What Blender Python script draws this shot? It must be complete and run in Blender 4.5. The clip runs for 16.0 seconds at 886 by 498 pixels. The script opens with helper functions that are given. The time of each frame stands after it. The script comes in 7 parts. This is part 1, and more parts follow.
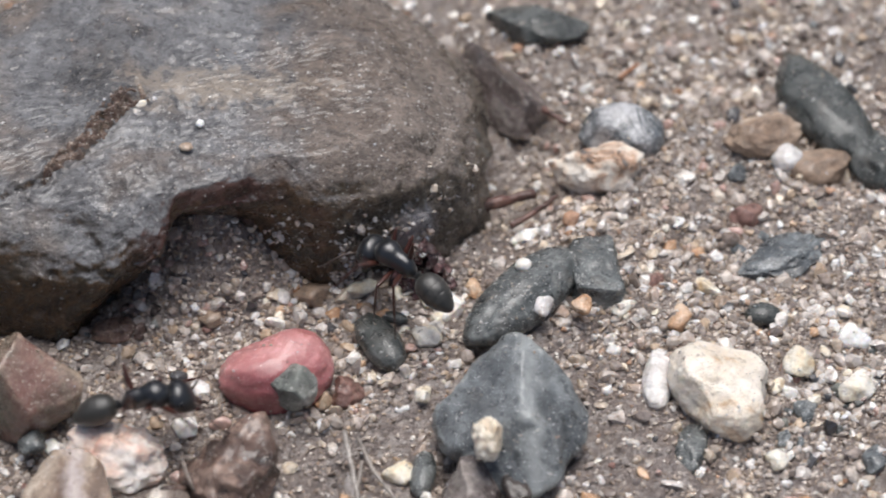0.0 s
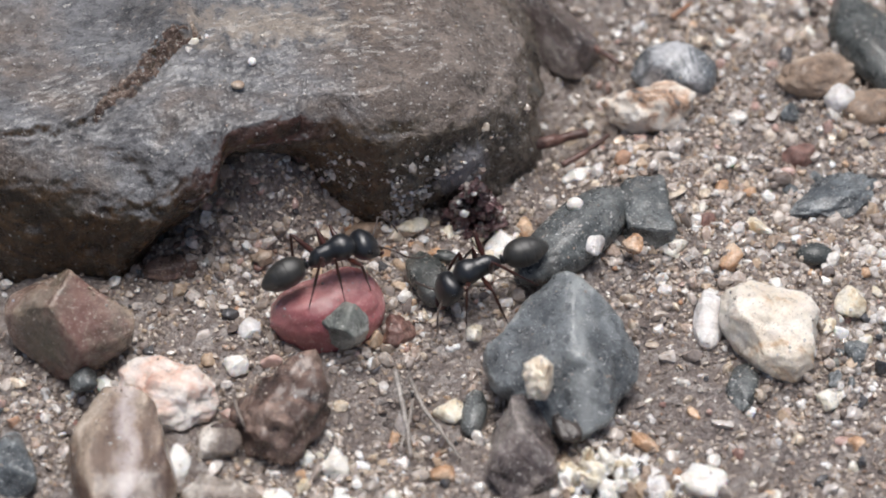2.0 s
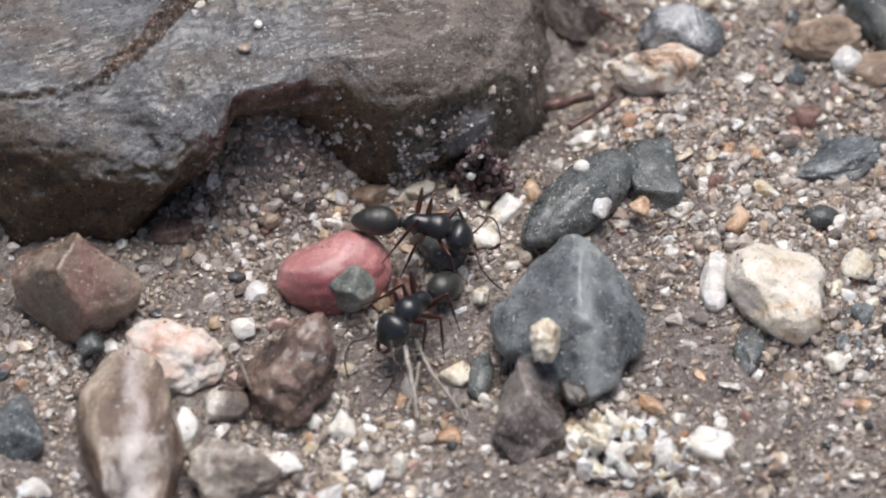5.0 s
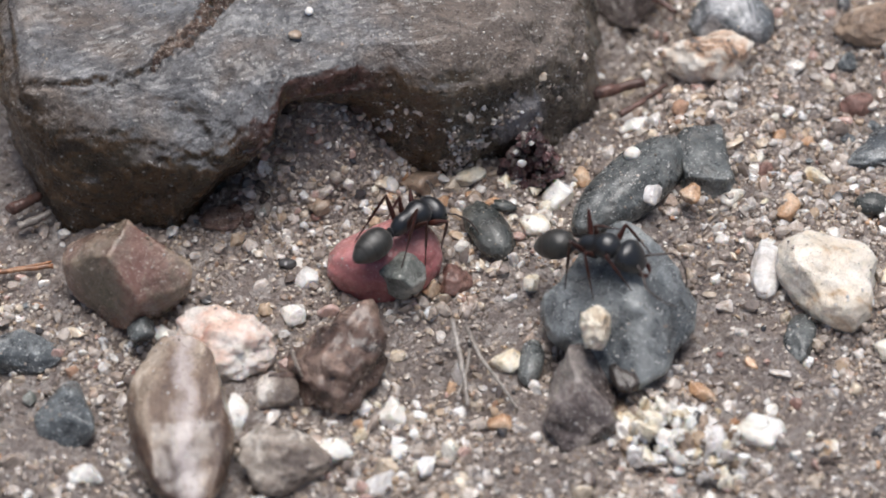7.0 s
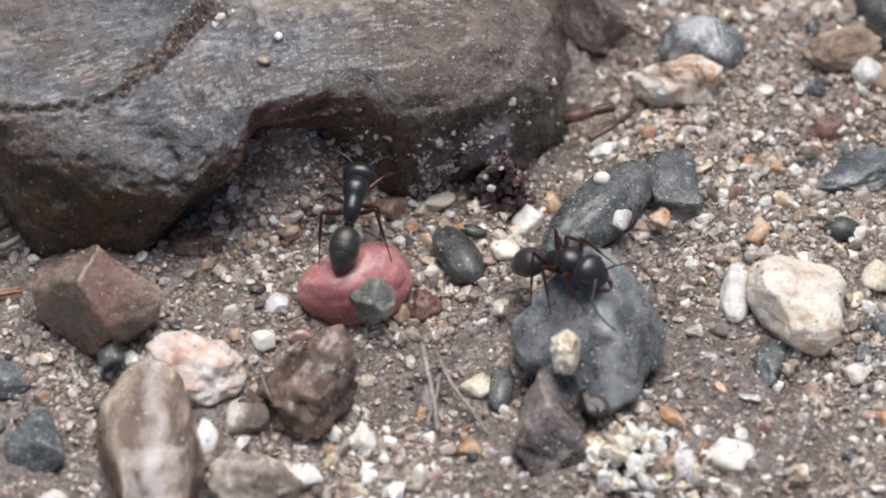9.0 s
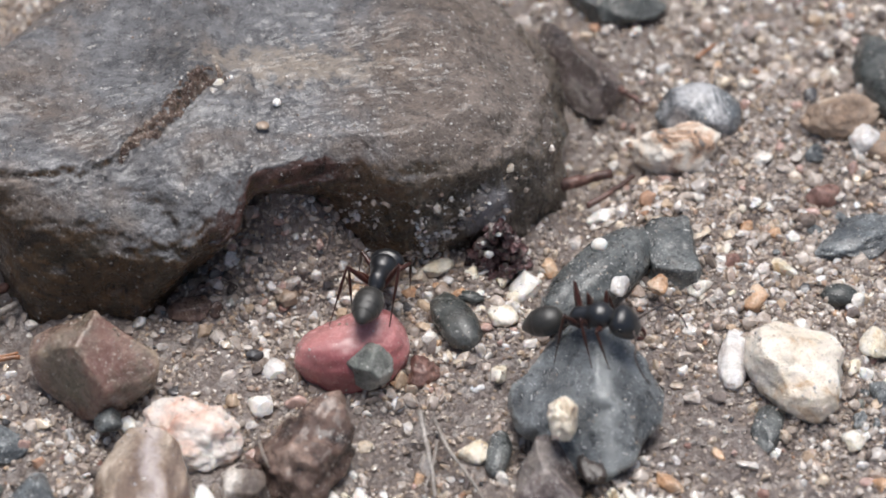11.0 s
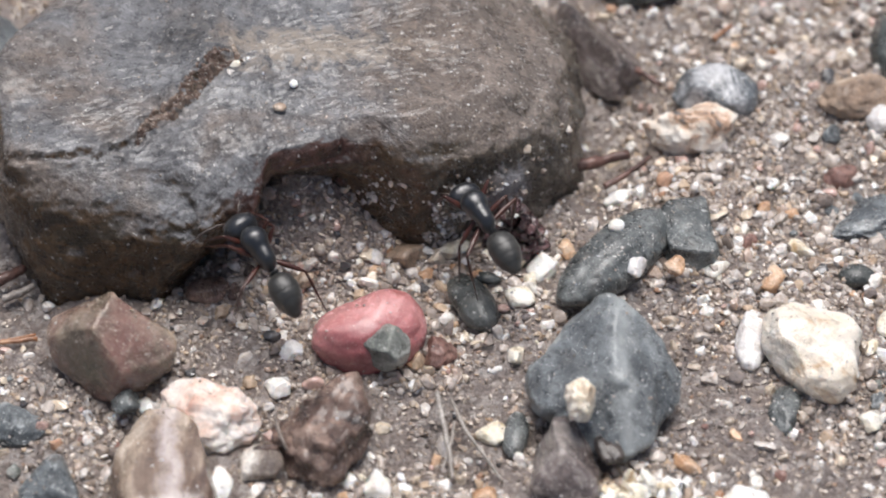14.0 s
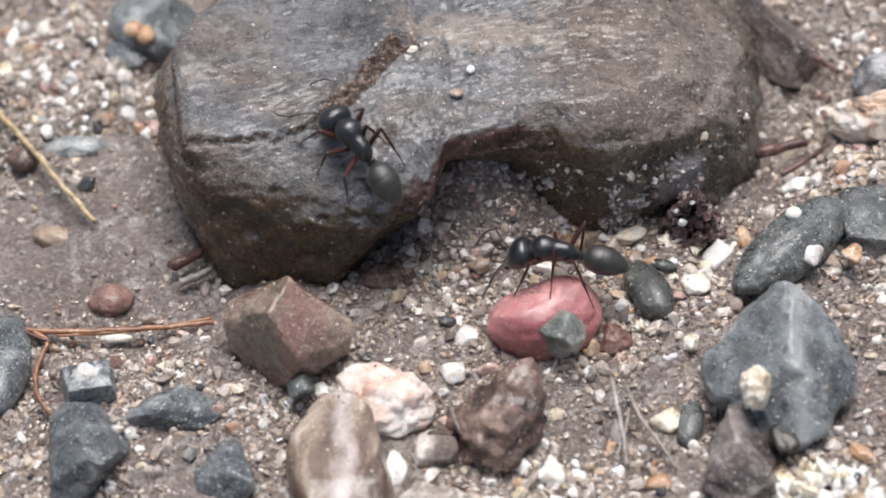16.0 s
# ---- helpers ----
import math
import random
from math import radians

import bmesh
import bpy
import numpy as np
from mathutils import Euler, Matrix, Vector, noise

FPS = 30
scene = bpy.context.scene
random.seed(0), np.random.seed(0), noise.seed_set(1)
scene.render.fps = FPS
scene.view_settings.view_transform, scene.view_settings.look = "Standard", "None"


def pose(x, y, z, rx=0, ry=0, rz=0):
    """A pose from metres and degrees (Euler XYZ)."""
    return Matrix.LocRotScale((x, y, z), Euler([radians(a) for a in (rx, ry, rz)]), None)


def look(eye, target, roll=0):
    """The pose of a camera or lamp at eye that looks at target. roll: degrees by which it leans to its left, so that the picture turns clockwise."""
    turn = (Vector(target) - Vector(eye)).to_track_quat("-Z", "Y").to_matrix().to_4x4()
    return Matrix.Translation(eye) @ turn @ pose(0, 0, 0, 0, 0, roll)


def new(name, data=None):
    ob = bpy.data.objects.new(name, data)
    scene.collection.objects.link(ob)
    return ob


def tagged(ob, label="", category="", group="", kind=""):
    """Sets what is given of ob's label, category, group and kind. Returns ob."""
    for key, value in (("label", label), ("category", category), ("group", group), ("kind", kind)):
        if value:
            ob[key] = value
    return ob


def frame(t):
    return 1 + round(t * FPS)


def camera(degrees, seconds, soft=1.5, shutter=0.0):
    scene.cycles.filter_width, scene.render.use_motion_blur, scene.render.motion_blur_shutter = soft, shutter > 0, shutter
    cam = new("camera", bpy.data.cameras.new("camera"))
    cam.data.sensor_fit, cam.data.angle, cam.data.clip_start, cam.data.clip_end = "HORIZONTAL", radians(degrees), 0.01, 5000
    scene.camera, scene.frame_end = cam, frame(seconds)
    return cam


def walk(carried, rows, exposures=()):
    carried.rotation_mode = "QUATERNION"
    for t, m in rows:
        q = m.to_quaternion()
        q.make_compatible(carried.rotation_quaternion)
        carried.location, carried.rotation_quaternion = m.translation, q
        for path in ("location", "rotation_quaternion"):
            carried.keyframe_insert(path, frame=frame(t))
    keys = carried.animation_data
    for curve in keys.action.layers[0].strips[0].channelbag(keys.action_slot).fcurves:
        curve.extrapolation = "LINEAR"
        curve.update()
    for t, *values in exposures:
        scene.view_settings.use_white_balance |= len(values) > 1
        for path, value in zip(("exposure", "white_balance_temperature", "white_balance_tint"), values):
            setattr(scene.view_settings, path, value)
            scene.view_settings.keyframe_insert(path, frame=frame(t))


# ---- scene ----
# Handheld long lens about 30 cm from a patch of wet gravel a hand's width across.
cam = camera(14.0, 16.0, soft=1.75, shutter=0.4)
cam.data.dof.use_dof = True
cam.data.dof.focus_distance = 0.304
cam.data.dof.aperture_fstop = 26
EYE = (0.0, -0.1963, 0.2340)
EXPOSURES = [(0.0, 0.36), (2.5, 0.32), (5.0, 0.31), (8.0, 0.31), (9.0, 0.31), (11.5, 0.44), (13.5, 0.52), (16.0, 0.61)]
CAMERA_ROWS = [
    (0.0, 41.5676, -0.5908, -0.7238),
    (0.2, 41.3904, -0.4735, -0.4316),
    (0.5, 40.7296, -0.3867, -0.4244),
    (0.7, 40.6996, -0.3564, -0.3613),
    (1.0, 40.5066, -0.0847, -0.0746),
    (1.2, 40.4369, -0.1648, -0.1314),
    (1.5, 40.4632, -0.0874, -0.0496),
    (2.0, 40.5915, -0.1149, -0.0277),
    (2.5, 40.4934, -0.0468, -0.0385),
    (3.0, 40.1444, -0.1311, -0.2474),
    (3.5, 40.2572, -0.1043, -0.2381),
    (4.0, 40.3121, -0.1054, -0.1973),
    (4.5, 40.1971, -0.1212, -0.1097),
    (5.0, 40.0000, 0.0000, -0.0000),
    (5.2, 39.8248, 0.2258, 0.2102),
    (7.3, 39.7946, 0.5839, 0.5536),
    (7.5, 39.8848, 0.5333, 0.4419),
    (7.7, 40.0896, 0.3875, 0.2981),
    (8.0, 39.9952, 0.3288, 0.2141),
    (8.5, 40.1121, 0.3419, 0.1554),
    (9.0, 40.1870, 0.2709, 0.1768),
    (9.2, 40.6940, 0.2319, 0.0982),
    (11.3, 41.2410, 0.1722, 0.2378),
    (11.5, 41.1190, 0.1695, 0.1026),
    (11.7, 41.1049, 0.2750, 0.1285),
    (12.0, 40.8003, 0.0333, -0.1745),
    (12.2, 40.8291, 0.3031, 0.0693),
    (12.5, 40.7842, 0.2156, 0.0157),
    (12.7, 40.7399, 0.2804, 0.0272),
    (13.0, 40.7769, 0.2936, -0.0270),
    (13.2, 40.7751, 0.2999, 0.0729),
    (13.5, 40.8317, 0.3671, 0.2720),
    (13.7, 40.7532, 0.3461, 0.2645),
    (14.0, 40.9411, 0.4302, 0.3533),
    (14.2, 41.1019, 0.4505, 0.9480),
    (14.5, 41.1853, 1.0078, 1.0974),
    (15.0, 40.8400, 1.6918, 1.8681),
    (15.5, 40.7985, 2.2997, 2.5150),
    (16.0, 40.7691, 2.2852, 2.4750),
]
walk(cam, [(t, pose(*EYE, rx, ry, rz)) for t, rx, ry, rz in CAMERA_ROWS], exposures=EXPOSURES)

# ---- light: thin overcast sky, a broad weak sun ----
world = bpy.data.worlds.new("sky")
scene.world = world
world.use_nodes = True
wn = world.node_tree.nodes
sky = wn.new("ShaderNodeTexSky")
sky.sky_type = "NISHITA"
sky.sun_disc = False
sky.sun_elevation = radians(77)
sky.sun_rotation = radians(10)
sky.air_density, sky.dust_density, sky.ozone_density = 1.0, 4.4, 1.0
wn["Background"].inputs["Strength"].default_value = 0.068
world.node_tree.links.new(sky.outputs[0], wn["Background"].inputs["Color"])
sun = new("sun", bpy.data.lights.new("sun", "SUN"))
sun.data.energy, sun.data.angle, sun.data.color = 2.68, radians(36), (1.0, 0.985, 0.98)
sun.matrix_basis = look((0.04, 0.23, 1.0), (0, 0, 0))

MM = 0.001


# ---- materials ----
def ramp(nodes, stops, mode="LINEAR"):
    node = nodes.new("ShaderNodeValToRGB")
    node.color_ramp.interpolation = mode
    els = node.color_ramp.elements
    while len(els) < len(stops):
        els.new(0.5)
    for el, (at, col) in zip(els, stops):
        el.position = at
        el.color = (*col, 1)
    return node


def shader(name, rough, spec=0.5, coat=0.0):
    m = bpy.data.materials.new(name)
    m.use_nodes = True
    nodes, links = m.node_tree.nodes, m.node_tree.links
    bsdf = nodes["Principled BSDF"]
    bsdf.inputs["Roughness"].default_value = rough
    bsdf.inputs["Specular IOR Level"].default_value = spec
    bsdf.inputs["Coat Weight"].default_value = coat
    bsdf.inputs["Coat Roughness"].default_value = 0.27
    return m, nodes, links, bsdf


def noise_tex(nodes, links, vec, scale, detail=6.0, rough=0.6, distort=0.0):
    n = nodes.new("ShaderNodeTexNoise")
    n.inputs["Scale"].default_value = scale
    n.inputs["Detail"].default_value = detail
    n.inputs["Roughness"].default_value = rough
    n.inputs["Distortion"].default_value = distort
    links.new(vec, n.inputs["Vector"])
    return n


def math_node(nodes, links, op, a, b):
    n = nodes.new("ShaderNodeMath")
    n.operation = op
    for i, v in enumerate((a, b)):
        if isinstance(v, (int, float)):
            n.inputs[i].default_value = v
        else:
            links.new(v, n.inputs[i])
    return n.outputs[0]


def mix(nodes, links, fac, a, b, blend="MIX"):
    n = nodes.new("ShaderNodeMix")
    n.data_type, n.blend_type = "RGBA", blend
    for sock, v in ((n.inputs["Factor"], fac), (n.inputs["A"], a), (n.inputs["B"], b)):
        if isinstance(v, (int, float)):
            sock.default_value = v
        elif isinstance(v, tuple):
            sock.default_value = (*v, 1)
        else:
            links.new(v, sock)
    return n.outputs["Result"]


def varied_coords(nodes, links, stretch=(1, 1, 1), turn=(0, 0, 0), by_object=True):
    """Object coordinates, shifted by chance for each object and stretched for streaks."""
    tc = nodes.new("ShaderNodeTexCoord")
    mp = nodes.new("ShaderNodeMapping")
    mp.inputs["Scale"].default_value = stretch
    mp.inputs["Rotation"].default_value = [radians(a) for a in turn]
    links.new(tc.outputs["Object"], mp.inputs["Vector"])
    if by_object:
        info = nodes.new("ShaderNodeObjectInfo")
        links.new(info.outputs["Random"], mp.inputs["Location"])
    return mp.outputs["Vector"]


def bump(nodes, links, bsdf, height, strength, distance):
    b = nodes.new("ShaderNodeBump")
    b.inputs["Strength"].default_value = strength
    b.inputs["Distance"].default_value = distance
    links.new(height, b.inputs["Height"])
    links.new(b.outputs["Normal"], bsdf.inputs["Normal"])


def rock(name, stops, scale=260, specks=None, rough=0.5, relief=0.35, stretch=(1, 1, 1), turn=(0, 0, 0), dirt=0.35, coat=0.0, contrast=1.0, glow=0.0, wet=True, band=None, edge=None):
    """Mottled stone: broad colour patches, mid mottling, fine grain, pale and dark specks, and mud dried on; edge: pale
    tint on sharp edges, for wear and a ridge highlight; band: a tinted strip across one axis.
    """
    m, nodes, links, bsdf = shader(name, rough, 0.5, max(coat, 0.5) if wet else coat)
    vec = varied_coords(nodes, links, stretch, turn)
    plain = varied_coords(nodes, links)
    broad = noise_tex(nodes, links, vec, scale, 8, 0.66, 0.6)
    stops = [(0.5 + (at - 0.5) * 0.6, c) for at, c in stops]
    col = ramp(nodes, stops)
    links.new(broad.outputs["Fac"], col.inputs["Fac"])
    out = col.outputs["Color"]
    mid = noise_tex(nodes, links, plain, 1000, 5, 0.7)
    fine = noise_tex(nodes, links, plain, 5200, 4, 0.75)
    for tex, lo, hi in ((mid, 1 - 0.42 * contrast, 1 + 0.38 * contrast), (fine, 1 - 0.3 * contrast, 1 + 0.32 * contrast)):
        fr = ramp(nodes, [(0.32, (lo,) * 3), (0.68, (hi,) * 3)])
        links.new(tex.outputs["Fac"], fr.inputs["Fac"])
        out = mix(nodes, links, 1.0, out, fr.outputs["Color"], "MULTIPLY")
    # paler convex edges: rubbed stone, with the highlight along ridges painted in
    if edge:
        worn = nodes.new("ShaderNodeNewGeometry").outputs["Pointiness"]
        rub_shine = math_node(nodes, links, "ADD", worn, math_node(nodes, links, "MULTIPLY", math_node(nodes, links, "SUBTRACT", mid.outputs["Fac"], 0.5), 0.06))
        keep = ramp(nodes, [(0.515, (0, 0, 0)), (0.57, (0.7, 0.7, 0.7))])
        links.new(rub_shine, keep.inputs["Fac"])
        out = mix(nodes, links, keep.outputs["Color"], out, edge)
    if band:
        wide, tint, axis, shift = band
        where = nodes.new("ShaderNodeSeparateXYZ")
        own = nodes.new("ShaderNodeTexCoord")
        links.new(own.outputs["Object"], where.inputs[0])
        sway = noise_tex(nodes, links, plain, 240, 5, 0.65)
        off = math_node(nodes, links, "ADD", math_node(nodes, links, "SUBTRACT", where.outputs[axis], shift), math_node(nodes, links, "MULTIPLY", math_node(nodes, links, "SUBTRACT", sway.outputs["Fac"], 0.5), wide * 4))
        far = math_node(nodes, links, "DIVIDE", math_node(nodes, links, "ABSOLUTE", off, 0), wide)
        keep = ramp(nodes, [(0.1, (0.62, 0.62, 0.62)), (1.0, (0, 0, 0))])
        links.new(far, keep.inputs["Fac"])
        out = mix(nodes, links, keep.outputs["Color"], out, tint)
    if specks:
        tint, amount = specks
        for size, more in ((2600, 0.0), (6000, 0.03)):
            sp = noise_tex(nodes, links, plain, size, 2, 0.5)
            at = 1.0 - amount - more
            spr = ramp(nodes, [(at, (0, 0, 0)), (min(1.0, at + 0.05), (1, 1, 1))])
            links.new(sp.outputs["Fac"], spr.inputs["Fac"])
            out = mix(nodes, links, spr.outputs["Color"], out, tint)
    if dirt:
        dn = noise_tex(nodes, links, plain, 420, 9, 0.78)
        dr = ramp(nodes, [(0.54, (0, 0, 0)), (0.68, (dirt, dirt, dirt))])
        links.new(dn.outputs["Fac"], dr.inputs["Fac"])
        out = mix(nodes, links, dr.outputs["Color"], out, (0.24, 0.185, 0.145))
    if glow:
        bsdf.inputs["Subsurface Weight"].default_value = glow
        bsdf.inputs["Subsurface Radius"].default_value = (1.0, 0.8, 0.6)
        bsdf.inputs["Subsurface Scale"].default_value = 0.0006
    links.new(out, bsdf.inputs["Base Color"])
    rr = ramp(nodes, [(0.35, (rough * 0.6,) * 3), (0.65, (min(1, rough * 1.35),) * 3)])
    links.new(mid.outputs["Fac"], rr.inputs["Fac"])
    links.new(rr.outputs["Color"], bsdf.inputs["Roughness"])
    h = math_node(nodes, links, "ADD", math_node(nodes, links, "MULTIPLY", mid.outputs["Fac"], 1.0), math_node(nodes, links, "MULTIPLY", fine.outputs["Fac"], 0.35))
    bump(nodes, links, bsdf, h, min(1.0, relief * 1.25), 0.0006)
    return m


def grain_mat(name, stops, rough=0.35, by="island", glow=0.0):
    """Sand grains: one colour each, by chance, cloudy inside and wet outside."""
    m, nodes, links, bsdf = shader(name, rough, 0.5, 0.35)
    bsdf.inputs["Coat Roughness"].default_value = 0.15
    bsdf.inputs["Subsurface Weight"].default_value = glow
    bsdf.inputs["Subsurface Radius"].default_value = (1.0, 0.8, 0.6)
    bsdf.inputs["Subsurface Scale"].default_value = 0.0006
    if by == "island":
        src = nodes.new("ShaderNodeNewGeometry").outputs["Random Per Island"]
    else:
        src = nodes.new("ShaderNodeObjectInfo").outputs["Random"]
    col = ramp(nodes, stops, "CONSTANT")
    links.new(src, col.inputs["Fac"])
    tc = nodes.new("ShaderNodeTexCoord")
    fine = noise_tex(nodes, links, tc.outputs["Object"], 1700, 6, 0.7)
    fr = ramp(nodes, [(0.3, (0.5, 0.46, 0.42)), (0.5, (0.95, 0.93, 0.91)), (0.7, (1.2, 1.2, 1.2))])
    links.new(fine.outputs["Fac"], fr.inputs["Fac"])
    out = mix(nodes, links, 1.0, col.outputs["Color"], fr.outputs["Color"], "MULTIPLY")
    links.new(out, bsdf.inputs["Base Color"])
    bump(nodes, links, bsdf, fine.outputs["Fac"], 0.3, 0.0003)
    return m


def mud_mat():
    m, nodes, links, bsdf = shader("wet_sandy_mud", 0.6, 0.5, 0.3)
    tc = nodes.new("ShaderNodeTexCoord")
    vec = tc.outputs["Object"]
    broad = noise_tex(nodes, links, vec, 110, 6, 0.6)
    grit = noise_tex(nodes, links, vec, 2200, 7, 0.8)
    c1 = ramp(nodes, [(0.3, (0.268, 0.222, 0.202)), (0.5, (0.392, 0.332, 0.308)), (0.72, (0.492, 0.425, 0.40))])
    links.new(broad.outputs["Fac"], c1.inputs["Fac"])
    c2 = ramp(nodes, [(0.3, (0.66, 0.62, 0.6)), (0.5, (0.97, 0.96, 0.96)), (0.7, (1.35, 1.32, 1.3))])
    links.new(grit.outputs["Fac"], c2.inputs["Fac"])
    out = mix(nodes, links, 1.0, c1.outputs["Color"], c2.outputs["Color"], "MULTIPLY")
    cell = nodes.new("ShaderNodeTexVoronoi")
    cell.inputs["Scale"].default_value = 3000
    links.new(vec, cell.inputs["Vector"])
    pale = ramp(nodes, [(0.0, (0.10, 0.08, 0.065)), (0.35, (0.2, 0.16, 0.13)), (0.6, (0.36, 0.29, 0.23)), (0.8, (0.6, 0.54, 0.47)), (0.93, (0.75, 0.72, 0.68))], "CONSTANT")
    sep = nodes.new("ShaderNodeSeparateColor")
    links.new(cell.outputs["Color"], sep.inputs["Color"])
    links.new(sep.outputs[0], pale.inputs["Fac"])
    out = mix(nodes, links, 0.28, out, pale.outputs["Color"])
    links.new(out, bsdf.inputs["Base Color"])
    links.new(math_node(nodes, links, "ADD", math_node(nodes, links, "MULTIPLY", broad.outputs["Fac"], 0.5), 0.08), bsdf.inputs["Roughness"])
    h = math_node(nodes, links, "SUBTRACT", math_node(nodes, links, "MULTIPLY", grit.outputs["Fac"], 1.3), math_node(nodes, links, "MULTIPLY", cell.outputs["Distance"], 0.8))
    bump(nodes, links, bsdf, h, 1.0, 0.0005)
    return m


def boulder_mat():
    """Wet foliated schist: blue-grey on top with rusty patches, its flanks stained brown and painted darker as shade.
    """
    m, nodes, links, bsdf = shader("wet_schist", 0.34, 0.5, 0.4)
    bsdf.inputs["Coat Roughness"].default_value = 0.22
    vec = varied_coords(nodes, links, by_object=False)
    leaf = varied_coords(nodes, links, (1, 1.9, 1.3), (0, 0, 24), by_object=False)
    run = varied_coords(nodes, links, (2.2, 2.2, 0.5), by_object=False)
    place = nodes.new("ShaderNodeSeparateXYZ")
    links.new(vec, place.inputs[0])

    def grey(tex, stops):
        r = ramp(nodes, [(at, v if isinstance(v, tuple) else (v,) * 3) for at, v in stops])
        links.new(tex, r.inputs["Fac"])
        return r.outputs["Color"]

    def along(axis, lo, hi):
        n = nodes.new("ShaderNodeMapRange")
        n.interpolation_type = "SMOOTHSTEP"
        n.inputs["From Min"].default_value, n.inputs["From Max"].default_value = lo, hi
        links.new(place.outputs[axis], n.inputs["Value"])
        return n.outputs["Result"]

    east = along("X", -0.016, 0.002)
    west = along("X", -0.024, -0.04)
    broad = noise_tex(nodes, links, leaf, 70, 7, 0.62, 0.5).outputs["Fac"]
    leaves = noise_tex(nodes, links, leaf, 330, 6, 0.68, 0.3).outputs["Fac"]
    mid = noise_tex(nodes, links, vec, 900, 5, 0.68).outputs["Fac"]
    fine = noise_tex(nodes, links, vec, 3800, 4, 0.7).outputs["Fac"]
    top = grey(broad, [(0.32, (0.075, 0.071, 0.070)), (0.45, (0.125, 0.123, 0.126)), (0.56, (0.175, 0.174, 0.179)), (0.70, (0.26, 0.255, 0.25))])
    rust = noise_tex(nodes, links, vec, 95, 7, 0.66, 0.4).outputs["Fac"]
    ends = math_node(nodes, links, "MAXIMUM", math_node(nodes, links, "MULTIPLY", east, 0.25), math_node(nodes, links, "MULTIPLY", west, 0.12))
    amount = grey(math_node(nodes, links, "ADD", rust, ends), [(0.52, 0.0), (0.68, 0.75)])
    top = mix(nodes, links, amount, top, (0.165, 0.122, 0.092))
    # flanks: umber and olive stain to the west, with shade mixed in; pale grey-brown with runs to the east
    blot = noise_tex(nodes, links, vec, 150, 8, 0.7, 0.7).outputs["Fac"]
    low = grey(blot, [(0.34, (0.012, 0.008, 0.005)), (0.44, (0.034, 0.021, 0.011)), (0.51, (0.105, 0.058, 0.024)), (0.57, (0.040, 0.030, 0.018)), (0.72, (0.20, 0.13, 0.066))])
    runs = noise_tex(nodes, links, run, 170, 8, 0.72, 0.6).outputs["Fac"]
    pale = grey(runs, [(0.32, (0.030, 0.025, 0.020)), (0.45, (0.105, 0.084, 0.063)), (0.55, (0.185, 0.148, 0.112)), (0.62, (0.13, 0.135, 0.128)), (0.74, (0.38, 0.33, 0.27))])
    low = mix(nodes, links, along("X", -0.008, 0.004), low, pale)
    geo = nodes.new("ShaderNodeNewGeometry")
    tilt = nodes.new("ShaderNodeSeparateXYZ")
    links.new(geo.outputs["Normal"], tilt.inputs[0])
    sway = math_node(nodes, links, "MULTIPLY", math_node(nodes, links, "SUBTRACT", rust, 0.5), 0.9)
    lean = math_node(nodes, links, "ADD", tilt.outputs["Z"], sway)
    # slope mask: steep faces take the darker flank colour, which deepens their shade
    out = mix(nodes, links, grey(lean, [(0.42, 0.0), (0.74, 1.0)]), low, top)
    # a rusty rim where the lip breaks away
    rim = grey(lean, [(0.05, 0.0), (0.28, 1.0), (0.55, 0.9), (0.74, 0.0)])
    lip = math_node(nodes, links, "MULTIPLY", along("X", -0.0225, -0.0185), along("X", -0.007, -0.012))
    out = mix(nodes, links, math_node(nodes, links, "MULTIPLY", rim, lip), out, (0.085, 0.036, 0.028))
    for tex, lo, hi in ((leaves, 0.72, 1.28), (mid, 0.66, 1.34), (fine, 0.68, 1.36)):
        out = mix(nodes, links, 1.0, out, grey(tex, [(0.34, lo), (0.66, hi)]), "MULTIPLY")
    # pale crumbs and white spots; the finest are painted in for wet sparkle
    for size, at, tint in ((1500, 0.70, (0.52, 0.49, 0.45)), (3300, 0.69, (0.62, 0.60, 0.57))):
        sp = noise_tex(nodes, links, vec, size, 2, 0.5).outputs["Fac"]
        out = mix(nodes, links, grey(math_node(nodes, links, "ADD", sp, math_node(nodes, links, "MULTIPLY", east, 0.03)), [(at, 0.0), (at + 0.05, 0.9)]), out, tint)
    # a crumbling tan streak that carries on from the ledge
    flat = nodes.new("ShaderNodeVectorMath")
    flat.operation = "MULTIPLY"
    links.new(vec, flat.inputs[0])
    flat.inputs[1].default_value = (0.28, 1.0, 0.4)
    band = nodes.new("ShaderNodeVectorMath")
    band.operation = "DISTANCE"
    links.new(flat.outputs[0], band.inputs[0])
    band.inputs[1].default_value = (-0.0039, 0.0178, 0.0054)
    crumble = math_node(nodes, links, "ADD", math_node(nodes, links, "MULTIPLY", band.outputs["Value"], -170.0), math_node(nodes, links, "MULTIPLY", mid, 1.7))
    out = mix(nodes, links, grey(crumble, [(0.38, 0.0), (0.75, 0.65)]), out, (0.36, 0.29, 0.22))
    # a chalky smear above the clod
    reach = nodes.new("ShaderNodeVectorMath")
    reach.operation = "DISTANCE"
    links.new(vec, reach.inputs[0])
    reach.inputs[1].default_value = (0.0026, 0.0085, 0.0048)
    smear = math_node(nodes, links, "ADD", math_node(nodes, links, "MULTIPLY", reach.outputs["Value"], -220.0), math_node(nodes, links, "MULTIPLY", runs, 1.6))
    out = mix(nodes, links, grey(smear, [(0.12, 0.0), (0.5, 0.7)]), out, (0.42, 0.40, 0.41))
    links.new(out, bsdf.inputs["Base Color"])
